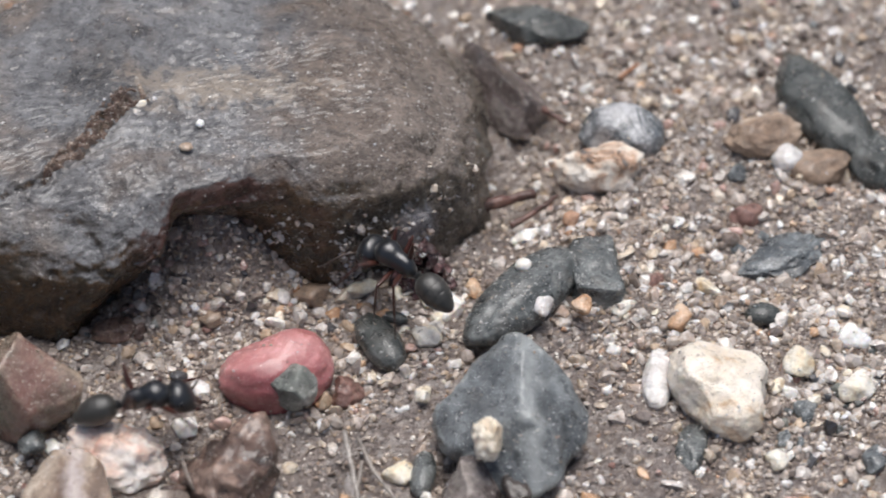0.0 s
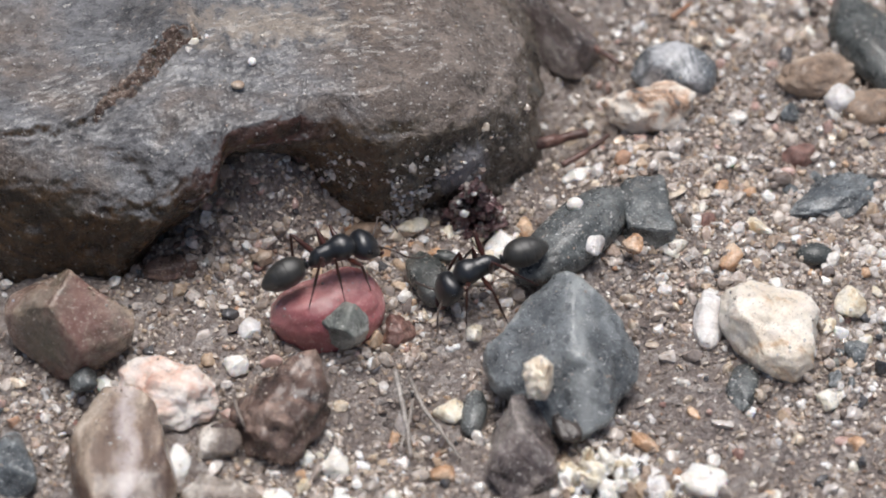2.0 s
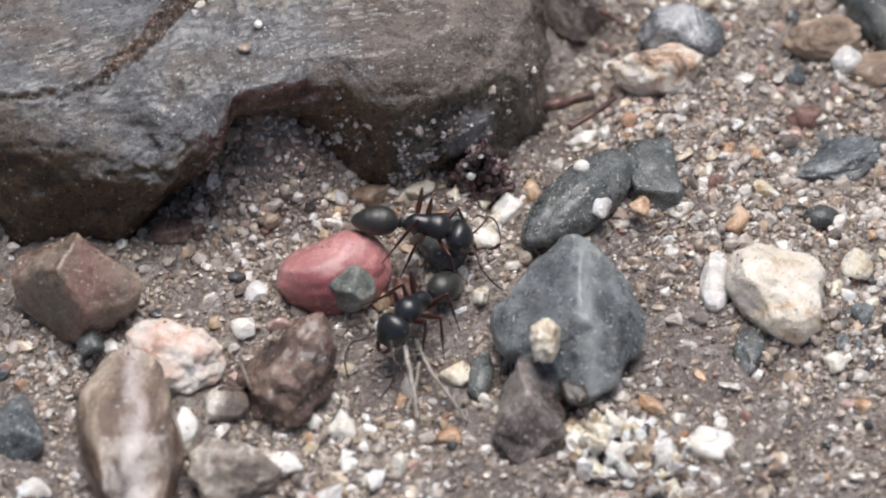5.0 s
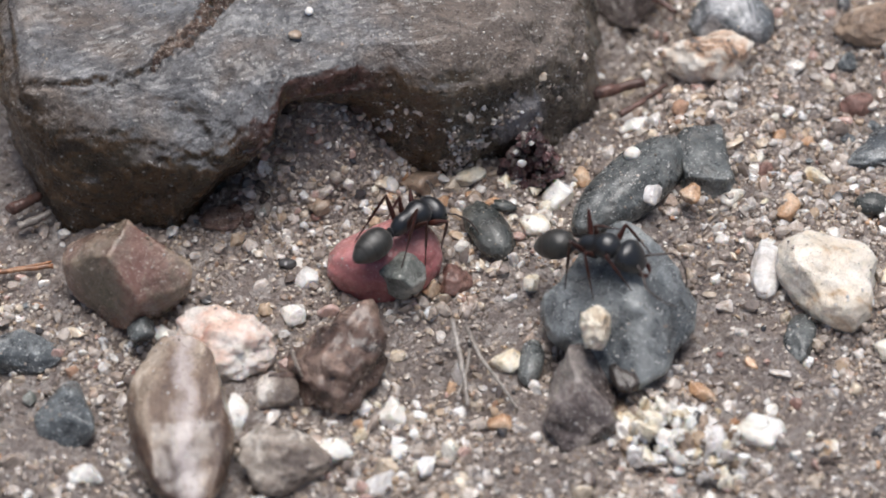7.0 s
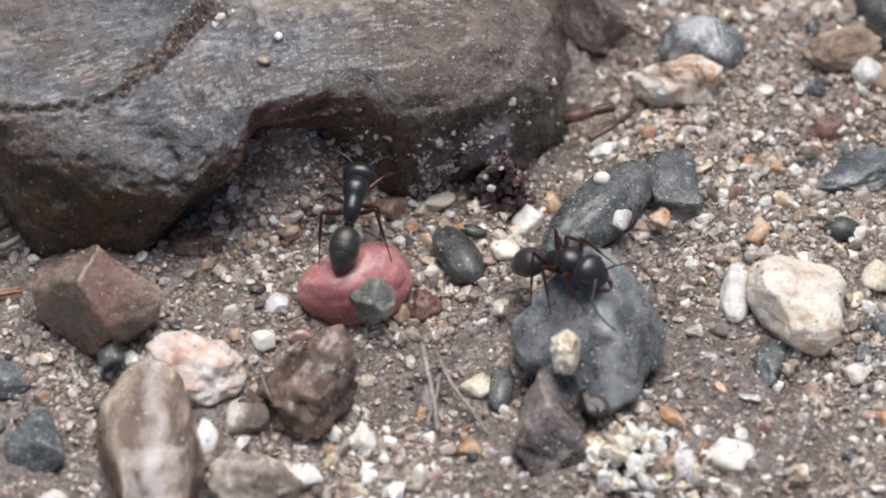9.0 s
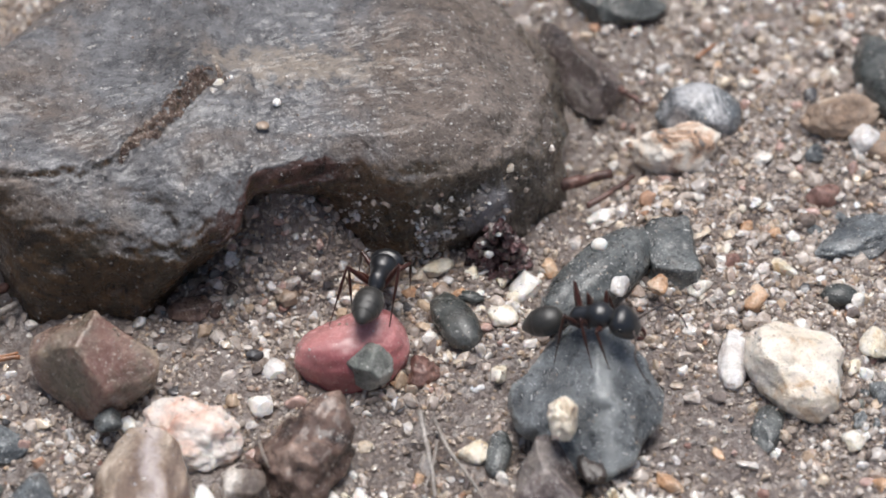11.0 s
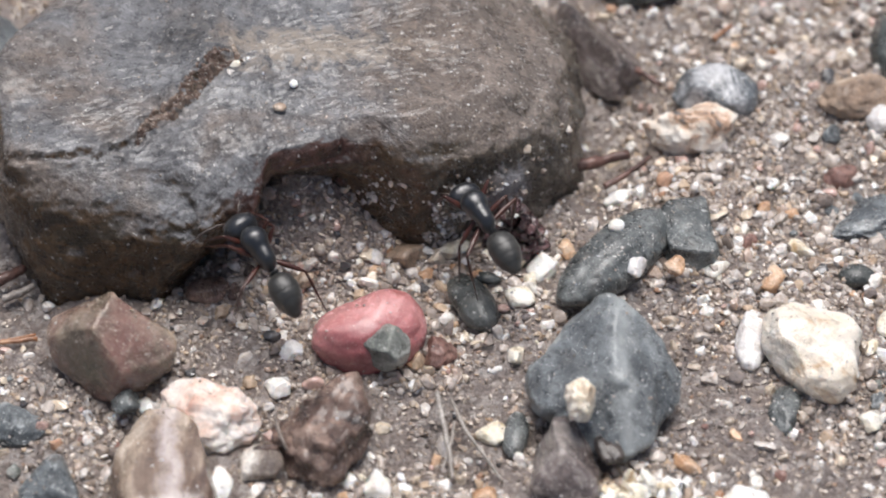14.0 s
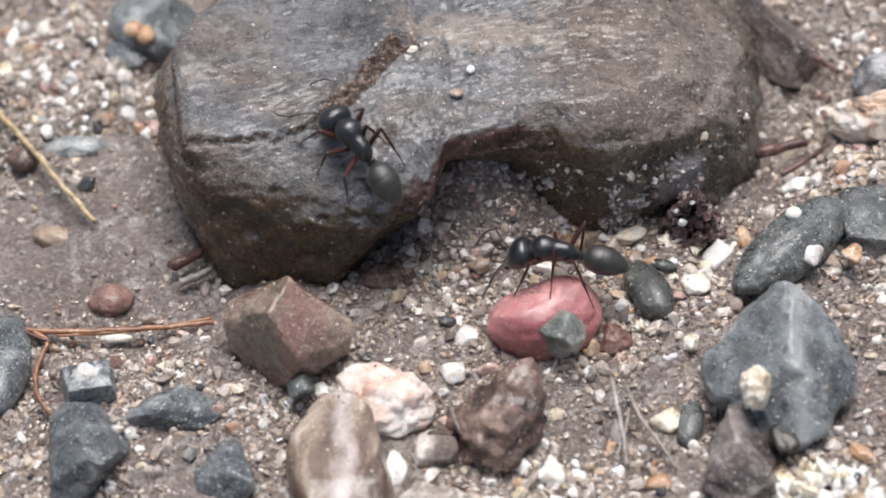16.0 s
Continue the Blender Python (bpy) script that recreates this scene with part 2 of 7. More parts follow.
    links.new(grey(mid, [(0.35, 0.17), (0.65, 0.46)]), bsdf.inputs["Roughness"])
    h = math_node(nodes, links, "ADD", math_node(nodes, links, "ADD", mid, math_node(nodes, links, "MULTIPLY", leaves, 0.7)), math_node(nodes, links, "MULTIPLY", fine, 0.5))
    bump(nodes, links, bsdf, h, 0.85, 0.0006)
    return m


MUD = mud_mat()
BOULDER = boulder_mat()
ROSE = rock("rose_jasper", [(0.3, (0.33, 0.105, 0.11)), (0.5, (0.42, 0.155, 0.156)), (0.68, (0.52, 0.24, 0.235))], 110, ((0.66, 0.42, 0.4), 0.29), 0.24, 0.25, dirt=0.14, coat=0.5, contrast=0.35, glow=0.25)
# the pale band is a vein that also paints the ridge as lit
SLATE = rock("blue_grey_slate", [(0.26, (0.045, 0.051, 0.055)), (0.42, (0.092, 0.103, 0.110)), (0.55, (0.155, 0.170, 0.178)), (0.68, (0.26, 0.278, 0.28)), (0.80, (0.43, 0.45, 0.44))], 130, ((0.6, 0.61, 0.6), 0.31), 0.34, 0.45, (1.5, 0.7, 1), (0, 0, 8), 0.12, 0.4, 1.0, band=(0.0012, (0.36, 0.38, 0.38), "X", 0.0012), edge=(0.36, 0.38, 0.37))
DARK = rock("dark_basalt", [(0.28, (0.032, 0.038, 0.043)), (0.45, (0.075, 0.086, 0.094)), (0.6, (0.135, 0.15, 0.158)), (0.74, (0.30, 0.32, 0.325))], 260, ((0.5, 0.52, 0.51), 0.34), 0.36, 0.6, dirt=0.12, coat=0.4, contrast=1.25, edge=(0.22, 0.24, 0.245))
GREEN = rock("dark_greenstone", [(0.28, (0.034, 0.039, 0.039)), (0.45, (0.070, 0.078, 0.078)), (0.6, (0.108, 0.118, 0.117)), (0.74, (0.20, 0.212, 0.205))], 220, ((0.5, 0.5, 0.48), 0.33), 0.34, 0.45, dirt=0.3, coat=0.3, contrast=1.2)
QUARTZ = rock("white_quartz", [(0.22, (0.62, 0.44, 0.28)), (0.30, (0.88, 0.82, 0.74)), (0.6, (0.94, 0.92, 0.88))], 200, ((0.12, 0.10, 0.08), 0.24), 0.28, 0.5, dirt=0.1, contrast=0.24, glow=0.35)
CREAM = rock("cream_quartz", [(0.25, (0.56, 0.41, 0.24)), (0.40, (0.78, 0.69, 0.53)), (0.6, (0.87, 0.82, 0.73))], 300, ((0.12, 0.10, 0.08), 0.26), 0.34, 0.5, dirt=0.2, contrast=0.45, glow=0.25)
PEACH = rock("peach_feldspar", [(0.25, (0.70, 0.36, 0.26)), (0.40, (0.82, 0.60, 0.50)), (0.52, (0.87, 0.74, 0.66)), (0.7, (0.90, 0.84, 0.78))], 190, None, 0.35, 0.6, dirt=0.15, contrast=0.45, coat=0.2, glow=0.25)
LIVER = rock("liver_brown_rock", [(0.26, (0.024, 0.012, 0.009)), (0.43, (0.075, 0.042, 0.031)), (0.57, (0.14, 0.084, 0.064)), (0.7, (0.28, 0.19, 0.15))], 230, ((0.5, 0.42, 0.35), 0.32), 0.34, 0.6, dirt=0.2, coat=0.6, contrast=1.0)
RUSSET = rock("russet_green_rock", [(0.26, (0.070, 0.062, 0.040)), (0.40, (0.145, 0.12, 0.084)), (0.52, (0.215, 0.16, 0.12)), (0.64, (0.26, 0.165, 0.13)), (0.8, (0.40, 0.31, 0.25))], 105, ((0.6, 0.52, 0.44), 0.33), 0.28, 0.5, dirt=0.15, coat=0.7, contrast=0.8, band=(0.0026, (0.205, 0.078, 0.064), "X", 0.0012), edge=(0.50, 0.39, 0.28))
# the white band is part pale streak, part sky sheen painted into the colour
STREAK = rock("streaky_brown_quartzite", [(0.22, (0.028, 0.014, 0.010)), (0.34, (0.08, 0.046, 0.032)), (0.44, (0.17, 0.115, 0.082)), (0.53, (0.32, 0.245, 0.185)), (0.68, (0.60, 0.51, 0.42))], 120, ((0.05, 0.028, 0.02), 0.31), 0.2, 0.35, (0.45, 1.4, 1.0), (0, 0, 5), 0.08, 0.7, contrast=0.8, band=(0.0012, (0.60, 0.53, 0.52), "Y", -0.0003))
GRANITE = rock("grey_granite", [(0.3, (0.05, 0.06, 0.068)), (0.48, (0.10, 0.113, 0.124)), (0.58, (0.16, 0.17, 0.18)), (0.68, (0.42, 0.42, 0.43))], 230, ((0.6, 0.6, 0.6), 0.34), 0.45, 0.4, dirt=0.15, contrast=1.1)
TAN = rock("tan_sandstone", [(0.3, (0.21, 0.14, 0.095)), (0.55, (0.33, 0.24, 0.175)), (0.75, (0.46, 0.37, 0.285))], 220, None, 0.55, 0.4, dirt=0.35)
PALE = rock("clear_pale_quartz", [(0.3, (0.48, 0.44, 0.41)), (0.5, (0.66, 0.63, 0.61)), (0.7, (0.80, 0.78, 0.76))], 240, None, 0.2, 0.35, dirt=0.2, coat=0.4, contrast=0.45, glow=0.4)
ORANGE = rock("orange_carnelian", [(0.3, (0.36, 0.19, 0.10)), (0.5, (0.52, 0.32, 0.19)), (0.7, (0.70, 0.54, 0.40))], 300, None, 0.32, 0.3, dirt=0.2, coat=0.2, contrast=0.6, glow=0.2)
PINK = rock("dull_pink_rock", [(0.3, (0.17, 0.085, 0.068)), (0.55, (0.27, 0.15, 0.122)), (0.75, (0.42, 0.28, 0.235))], 300, None, 0.4, 0.5, dirt=0.4)
CLOD = rock("dark_red_resin", [(0.3, (0.030, 0.014, 0.015)), (0.5, (0.085, 0.036, 0.038)), (0.7, (0.17, 0.085, 0.085))], 500, ((0.5, 0.45, 0.43), 0.31), 0.2, 0.7, dirt=0.12, coat=0.7)
UMBER = rock("grey_umber_rock", [(0.26, (0.028, 0.019, 0.017)), (0.43, (0.075, 0.054, 0.049)), (0.57, (0.13, 0.10, 0.093)), (0.7, (0.30, 0.26, 0.24))], 170, ((0.55, 0.5, 0.46), 0.33), 0.22, 0.6, (0.5, 1.0, 1.0), dirt=0.15, coat=0.8, contrast=0.9, edge=(0.30, 0.25, 0.22))
RUSTY = rock("rusty_cream_quartz", [(0.26, (0.16, 0.14, 0.13)), (0.33, (0.55, 0.34, 0.22)), (0.41, (0.84, 0.72, 0.60)), (0.60, (0.92, 0.88, 0.82))], 190, None, 0.38, 0.6, dirt=0.12, contrast=0.5)
CLODDY = rock("black_brown_rock", [(0.3, (0.02, 0.014, 0.011)), (0.5, (0.045, 0.033, 0.028)), (0.7, (0.09, 0.07, 0.06))], 300, None, 0.35, 0.7, dirt=0.15, coat=0.3)
OLIVE = rock("olive_grey_stone", [(0.28, (0.085, 0.095, 0.085)), (0.45, (0.17, 0.18, 0.16)), (0.6, (0.26, 0.265, 0.24)), (0.74, (0.42, 0.41, 0.37))], 240, ((0.5, 0.49, 0.45), 0.31), 0.38, 0.5, dirt=0.3, coat=0.2)
INKY = rock("ink_black_stone", [(0.3, (0.020, 0.024, 0.022)), (0.5, (0.042, 0.048, 0.045)), (0.7, (0.10, 0.105, 0.1))], 240, ((0.4, 0.4, 0.38), 0.31), 0.33, 0.4, dirt=0.2, coat=0.25, contrast=1.0)
CHALK = rock("pitted_white_quartz", [(0.18, (0.36, 0.19, 0.09)), (0.28, (0.62, 0.43, 0.26)), (0.36, (0.84, 0.73, 0.60)), (0.6, (0.90, 0.83, 0.74))], 130, ((0.14, 0.11, 0.09), 0.285), 0.36, 0.6, dirt=0.2, contrast=0.4, glow=0.2)
SMOKY = rock("smoky_quartz", [(0.26, (0.13, 0.10, 0.085)), (0.42, (0.27, 0.22, 0.185)), (0.55, (0.42, 0.36, 0.31)), (0.66, (0.78, 0.72, 0.65))], 190, None, 0.3, 0.6, dirt=0.25, coat=0.3, contrast=0.8, glow=0.15)
FRACTURE = rock("fresh_broken_schist", [(0.28, (0.05, 0.026, 0.018)), (0.45, (0.125, 0.075, 0.055)), (0.58, (0.20, 0.135, 0.10)), (0.72, (0.40, 0.32, 0.25))], 330, ((0.6, 0.54, 0.46), 0.34), 0.25, 0.9, dirt=0.1, coat=0.5, contrast=1.2)
TOOTH = rock("cream_tooth_quartz", [(0.26, (0.60, 0.42, 0.26)), (0.38, (0.82, 0.71, 0.56)), (0.6, (0.92, 0.86, 0.76))], 190, None, 0.26, 0.4, dirt=0.12, coat=0.5, contrast=0.35, glow=0.3)



# ---- shapes ----
def spline(p0, p1, p2, p3, f):
    return p1 + f * 0.5 * (p2 - p0 + f * (2 * p0 - 5 * p1 + 4 * p2 - p3 + f * (3 * (p1 - p2) + p3 - p0)))


def part(name, bm, material, parent=None, label="", smooth=True):
    """Links a bmesh, in millimetres, as one mesh object under a thing or a part."""
    bmesh.ops.scale(bm, vec=(MM, MM, MM), verts=bm.verts)
    me = bpy.data.meshes.new(name)
    bm.to_mesh(me)
    bm.free()
    me.materials.append(material)
    me.polygons.foreach_set("use_smooth", [smooth] * len(me.polygons))
    ob = new(name, me)
    ob.parent = parent
    if label:
        ob["label"] = label
    return ob


# ---- ground: wet sandy mud, uneven, with a gully beside the big stone ----
BUMPS = [(-17.5, 9.9, 4.0, 1.5), (10.0, 18.9, 5.0, -3.4), (10.9, 25.0, 6.0, -1.5), (-10.9, 10.3, 5.0, 1.3), (17.8, 7.0, 9.0, 1.2), (-4.8, -14.5, 6.0, -1.2), (19.4, -12.7, 6.0, -0.6), (-50.4, 9.0, 12.0, -1.5), (-17.2, 8.3, 5.0, 1.6), (0.8, 9.0, 5.0, 0.8), (-14.3, 9.0, 4.0, 2.2), (-10.2, 8.6, 4.0, 1.5), (-14.5, 11.5, 3.2, 3.0), (-17.0, 12.0, 3.0, 2.4)]


def ground_z(x, y):
    """Height of the ground in mm at x, y (mm)."""
    z = 0.45 * math.sin(x * 0.21 + 1.3) * math.cos(y * 0.26 + 0.4) + 0.3 * math.sin(x * 0.55 + y * 0.37) + 0.2 * math.cos(x * 0.83 - y * 0.71 + 2.0)
    for bx, by, r, h in BUMPS:
        z += h * math.exp(-((x - bx) ** 2 + (y - by) ** 2) / (r * r))
    return z


def ground_rough(x, y):
    p = Vector((x, y, 3.3))
    near = math.exp(-max(0.0, math.hypot(x / 75, y / 65) - 1) * 2)
    return (ground_z(x, y) + near * (0.5 * noise.noise(p * 0.5) + 0.34 * noise.noise(p * 1.3) + 0.16 * noise.noise(p * 2.7)))


def spaced(lo, hi, step, reach):
    inner = [lo + step * i for i in range(int((hi - lo) / step) + 1)]
    out, d = [], step
    while d < reach:
        d *= 1.6
        out.append(d)
    return [lo - d for d in reversed(out)] + inner + [inner[-1] + d for d in out]


def build_ground():
    xs, ys = spaced(-68, 56, 0.32, 4000), spaced(-34, 56, 0.32, 4000)
    verts = [(x * MM, y * MM, ground_rough(x, y) * MM if abs(x) < 400 and abs(y) < 400 else 0.0) for y in ys for x in xs]
    w = len(xs)
    faces = [(j * w + i, j * w + i + 1, (j + 1) * w + i + 1, (j + 1) * w + i) for j in range(len(ys) - 1) for i in range(w - 1)]
    me = bpy.data.meshes.new("ground")
    me.from_pydata(verts, [], faces)
    me.materials.append(MUD)
    me.polygons.foreach_set("use_smooth", [True] * len(me.polygons))
    return tagged(new("ground", me), "wet grey-brown sandy mud with grit pressed into it", "ground", kind="structure")


ground = build_ground()



def pebble_mesh(ax, ay, az, seed, cuts=0, cut=0.72, rough=0.06, outline=None, planes=(), level=4, keen=0.93):
    """A worn stone with half-axes in mm; cuts: flat faces broken off, by chance, and planes: by choice; outline: radii (mm) of its plan, round from +x."""
    rnd = random.Random(seed)
    bm = bmesh.new()
    bmesh.ops.create_icosphere(bm, subdivisions=level, radius=1)
    planes = [(Vector(q[:3]).normalized(), q[3]) for q in planes]
    for _ in range(cuts):
        n = Vector((rnd.uniform(-1, 1), rnd.uniform(-1, 1), rnd.uniform(-0.15, 1))).normalized()
        planes.append((n, rnd.uniform(cut, cut + 0.18)))
    off = Vector((rnd.uniform(0, 90), rnd.uniform(0, 90), rnd.uniform(0, 90)))
    size = (ax * ay * az) ** (1 / 3)
    for v in bm.verts:
        p = v.co.copy()
        for n, d in planes:
            over = p.dot(n) - d
            if over > 0:
                p -= n * over * keen
        p *= 1 + rough * 1.7 * noise.noise(p * 1.3 + off) + rough * 1.0 * noise.noise(p * 3.1 + off) + rough * 0.5 * noise.noise(p * 7 + off) + 0.012 * noise.noise(p * 15 + off)
        if outline:
            k = len(outline)
            a = math.atan2(p.y, p.x) / (2 * math.pi) * k % k
            i, f = int(a), a - int(a)
            r0, r1, r2, r3 = (outline[(i + j) % k] for j in (-1, 0, 1, 2))
            r = r1 + f * 0.5 * (r2 - r0 + f * (2 * r0 - 5 * r1 + 4 * r2 - r3 + f * (3 * (r1 - r2) + r3 - r0)))
            p = Vector((p.x * r, p.y * r, p.z * az))
        else:
            p = Vector((p.x * ax, p.y * ay, p.z * az))
        p *= 1 + rough * 0.12 * noise.noise(p * 2.2 + off)
        v.co = p
    return bm


def pebble(name, label, x, y, z, turn, axes, material, seed, category="pebble", group="", **kw):
    """A stone lying at x, y, z (mm), turned about the upright, with half-axes (mm)."""
    ob = part(name, pebble_mesh(*axes, seed, **kw), material)
    ob.matrix_basis = pose(x * MM, y * MM, z * MM, 0, 0, turn)
    return tagged(ob, label, category, group)


BITS, BIT_MATERIALS = bmesh.new(), []


def bit(x, y, z, turn, axes, material, seed, **kw):
    """A stone of the fine gravel, too small to be picked out, joined with the rest."""
    me = bpy.data.meshes.new("bit")
    bm = pebble_mesh(*axes, seed, **kw)
    bmesh.ops.transform(bm, matrix=pose(x, y, z, 0, 0, turn), verts=bm.verts)
    bm.to_mesh(me)
    bm.free()
    if material not in BIT_MATERIALS:
        BIT_MATERIALS.append(material)
    me.polygons.foreach_set("material_index", [BIT_MATERIALS.index(material)] * len(me.polygons))
    BITS.from_mesh(me)
    bpy.data.meshes.remove(me)


def limb(points, sides=10):
    """A thin jointed limb through points of (x, y, z, radius)."""
    bm = bmesh.new()
    pts = [Vector(p[:3]) for p in points]
    rings = []
    for i, p in enumerate(pts):
        d = (pts[min(i + 1, len(pts) - 1)] - pts[max(i - 1, 0)]).normalized()
        side = d.cross(Vector((0.13, 0.21, 1))).normalized()
        up = side.cross(d)
        r = points[i][3]
        rings.append([bm.verts.new(p + (side * math.cos(2 * math.pi * k / sides) + up * math.sin(2 * math.pi * k / sides)) * r) for k in range(sides)])
    for a, b in zip(rings, rings[1:]):
        for k in range(sides):
            bm.faces.new((a[k], a[(k + 1) % sides], b[(k + 1) % sides], b[k]))
    bm.faces.new(rings[0])
    bm.faces.new(rings[-1])
    bmesh.ops.recalc_face_normals(bm, faces=bm.faces)
    return bm


def twig(name, label, points, thick, material, category, seed=1):
    """A crooked dry stem through points (mm), tapering to its end."""
    rnd = random.Random(seed)
    pts = [Vector(p) for p in points]
    fine = []
    for i in range(len(pts) - 1):
        q = [pts[max(0, min(len(pts) - 1, i + d))] for d in (-1, 0, 1, 2)]
        fine += [spline(*q, s / 6) for s in range(6)]
    fine.append(pts[-1])
    bm = limb([(p.x + rnd.gauss(0, thick * 0.12), p.y + rnd.gauss(0, thick * 0.12), p.z, thick * (1 - 0.35 * i / len(fine)) * rnd.uniform(0.85, 1.15)) for i, p in enumerate(fine)], 9)
    return tagged(part(name, bm, material), label, category)


# ---- the big flat boulder: foot and rim of its plan in mm, in pairs, and the rim's height ----
FOOT = [(-42.3, 14.5), (-39.4, 5.8), (-36.1, 1.0), (-31.8, 0.7), (-27.5, 1.0), (-25.3, 2.7), (-23.4, 5.4), (-21.3, 7.8), (-19.5, 10.9), (-17.9, 13.4), (-15.4, 13.2), (-12.2, 10.6), (-8.7, 7.8), (-4.6, 6.7), (-0.2, 8.3), (4.7, 10.1), (7.9, 13.2), (8.9, 18.9), (8.4, 27.8), (4.9, 33.5), (-4.3, 39.3), (-20.0, 41.5), (-32.6, 35.6), (-40.1, 27.1), (-43.1, 20.2)]
RIM = [(-40.6, 9.5, 13.0), (-39.6, 5.6, 12.5), (-36.7, 3.5, 12.0), (-32.0, 2.6, 11.5), (-27.3, 1.5, 10.5), (-23.2, 0.7, 9.5), (-21.0, 1.8, 10.0), (-18.8, 2.7, 10.2), (-18.1, 4.0, 11.2), (-17.4, 5.6, 12.5), (-15.7, 6.3, 12.6), (-12.4, 7.4, 12.6), (-9.1, 7.9, 12.8), (-4.9, 6.9, 13.0), (-0.7, 8.2, 13.0), (3.1, 10.9, 12.5), (5.5, 14.5, 12.5), (5.9, 19.7, 12.0), (4.2, 25.1, 12.0), (0.8, 29.3, 12.0), (-9.2, 33.5, 12.0), (-21.7, 35.0, 12.0), (-32.4, 30.7, 12.0), (-38.1, 22.8, 13.0), (-41.0, 15.6, 13.5)]
LEDGE = [(-39.6, 5.7), (-35.8, 5.7), (-31.1, 6.0), (-28.5, 7.2), (-27.7, 8.8), (-25.3, 10.7), (-23.6, 13.2), (-22.0, 15.5), (-20.3, 16.6)]


def round_loop(points, n):
    pts = [Vector(p) for p in points]
    k = len(pts)
    return [spline(pts[(i - 1) % k], pts[i], pts[(i + 1) % k], pts[(i + 2) % k], f) for i, f in ((int(j * k / n), j * k / n % 1) for j in range(n))]


def ledge_side(x, y):
    """Signed distance (mm) to the broken ledge across the top: positive behind it."""
    best, sign = 1e9, 1
    for (ax, ay), (bx, by) in zip(LEDGE, LEDGE[1:]):
        dx, dy = bx - ax, by - ay
        t = max(0, min(1, ((x - ax) * dx + (y - ay) * dy) / (dx * dx + dy * dy)))
        d = math.hypot(x - ax - t * dx, y - ay - t * dy)
        if d < best:
            best, sign = d, 1 if dx * (y - ay) - dy * (x - ax) > 0 else -1
    return best * sign


def build_boulder():
    n = 560
    foot, rim = round_loop(FOOT, n), round_loop(RIM, n)
    mid = Vector((-18.5, 17.8, 0))
    rings = []
    for j in range(n):
        f, r = foot[j].to_3d(), rim[j]
        plan = Vector((r.x, r.y, 0))
        out = (plan - mid).normalized()
        worn = 1.05 * max(0.0, min(1.0, (r.x + 11.5) / 6)) + 0.45 * max(0.0, min(1.0, (-24 - r.x) / 4)) * max(0.1, min(1.0, (r.x + 39.5) / 3))
        keen = (1 - min(1.0, worn)) * max(0.0, min(1.0, (plan - f).dot(out) / 1.5))
        keen = max(keen, 0.85 * max(0.0, min(1.0, (-37.5 - r.x) / 2)))
        prof = [Vector((f.x, f.y, -4)), Vector((f.x, f.y, 0.2)), f.lerp(plan, 0.35) + out * 0.5 + Vector((0, 0, r.z * 0.4)),
                f.lerp(plan, 0.8) + out * 0.6 + Vector((0, 0, r.z * 0.75)), plan - out * (0.1 + 0.9 * worn) + Vector((0, 0, r.z * (0.94 - 0.1 * keen - 0.07 * worn))),
                plan - out * (1.6 - 1.25 * keen + 2.6 * worn) + Vector((0, 0, r.z + 0.25 - 0.25 * keen))]
        for q in (0.8, 0.6, 0.4, 0.2, 0.0):
            prof.append(mid.lerp(plan - out * 3.2 * worn * q, q) + Vector((0, 0, 12.6 + (r.z - 12.6) * q ** 6 + 1.0 * (1 - q * q))))
        line = []
        for i in range(len(prof) - 1):
            a = [prof[max(0, min(len(prof) - 1, i + d))] for d in (-1, 0, 1, 2)]
            steps = (4, 9, 9, 8, 8, 14, 18, 18, 18, 14)[i]
            line += [spline(*a, s / steps) for s in range(steps)]
        rings.append(line)
    m = len(rings[0])
    verts = []
    for j in range(n):
        for i in range(m):
            p = rings[j][i]
            q = p.copy()
            d = ledge_side(p.x, p.y) + 0.45 * noise.noise(Vector((p.x * 0.9, p.y * 0.9, 2))) + 0.45 * noise.noise(Vector((p.x * 2.3, p.y * 2.3, 5)))
            top = max(0.0, min(1.0, (p.z - 7) / 4))
            fade = max(0.0, min(1.0, (-19.6 - p.x) / 4)) * max(0.0, min(1.0, (p.x + 45) / 6))
            if d > -0.7:
                q.z += top * fade * (0.45 + 1.9 * max(0.0, min(1.0, (p.x + 28.2) / 6))) * min(1.0, (d + 0.7) / 1.3) * math.exp(-max(0.0, d) / 14)
            else:
                q.z -= top * fade * 0.25 * math.exp(d / 1.5)
            if p.x < -28.2 + 1:
                q.z -= top * 0.5 * math.exp(-(d / 0.28) ** 2) * max(0.0, min(1.0, (-28.2 + 1 - p.x) / 1.5))
            away = Vector((p.x - mid.x, p.y - mid.y, (p.z - 4) * 2.2)).normalized()
            side = max(0.0, 1.0 - max(0.0, (p.z - 8.5) / 3.5))
            side *= 0.35 + 0.65 * max(0.0, min(1.0, (p.x + 22) / 4))
            s = Vector((p.x, p.y, p.z * 1.3))
            brow = math.exp(-((p.z - 9.5) / 2.2) ** 2)
            h = 0.75 * noise.noise(s * 0.13) + (0.3 + 0.6 * side) * (1 - 0.6 * brow) * noise.noise(s * 0.33 + Vector((4, 1, 0))) + (0.12 + 0.35 * side) * noise.noise(s * 0.8) + (0.06 + 0.34 * side) * noise.noise(s * 1.9) + (0.035 + 0.15 * side) * noise.noise(s * 4.5)
            h += 0.09 * (1 - 0.8 * side) * noise.noise(Vector((p.x * 0.7 + p.y * 1.2, p.y * 3.2 - p.x * 1.4, p.z)))
            h += 0.10 * brow * noise.noise(s * 2.4) * max(0.0, min(1.0, (-20 - p.x) / 4))
            verts.append(q + away * h)
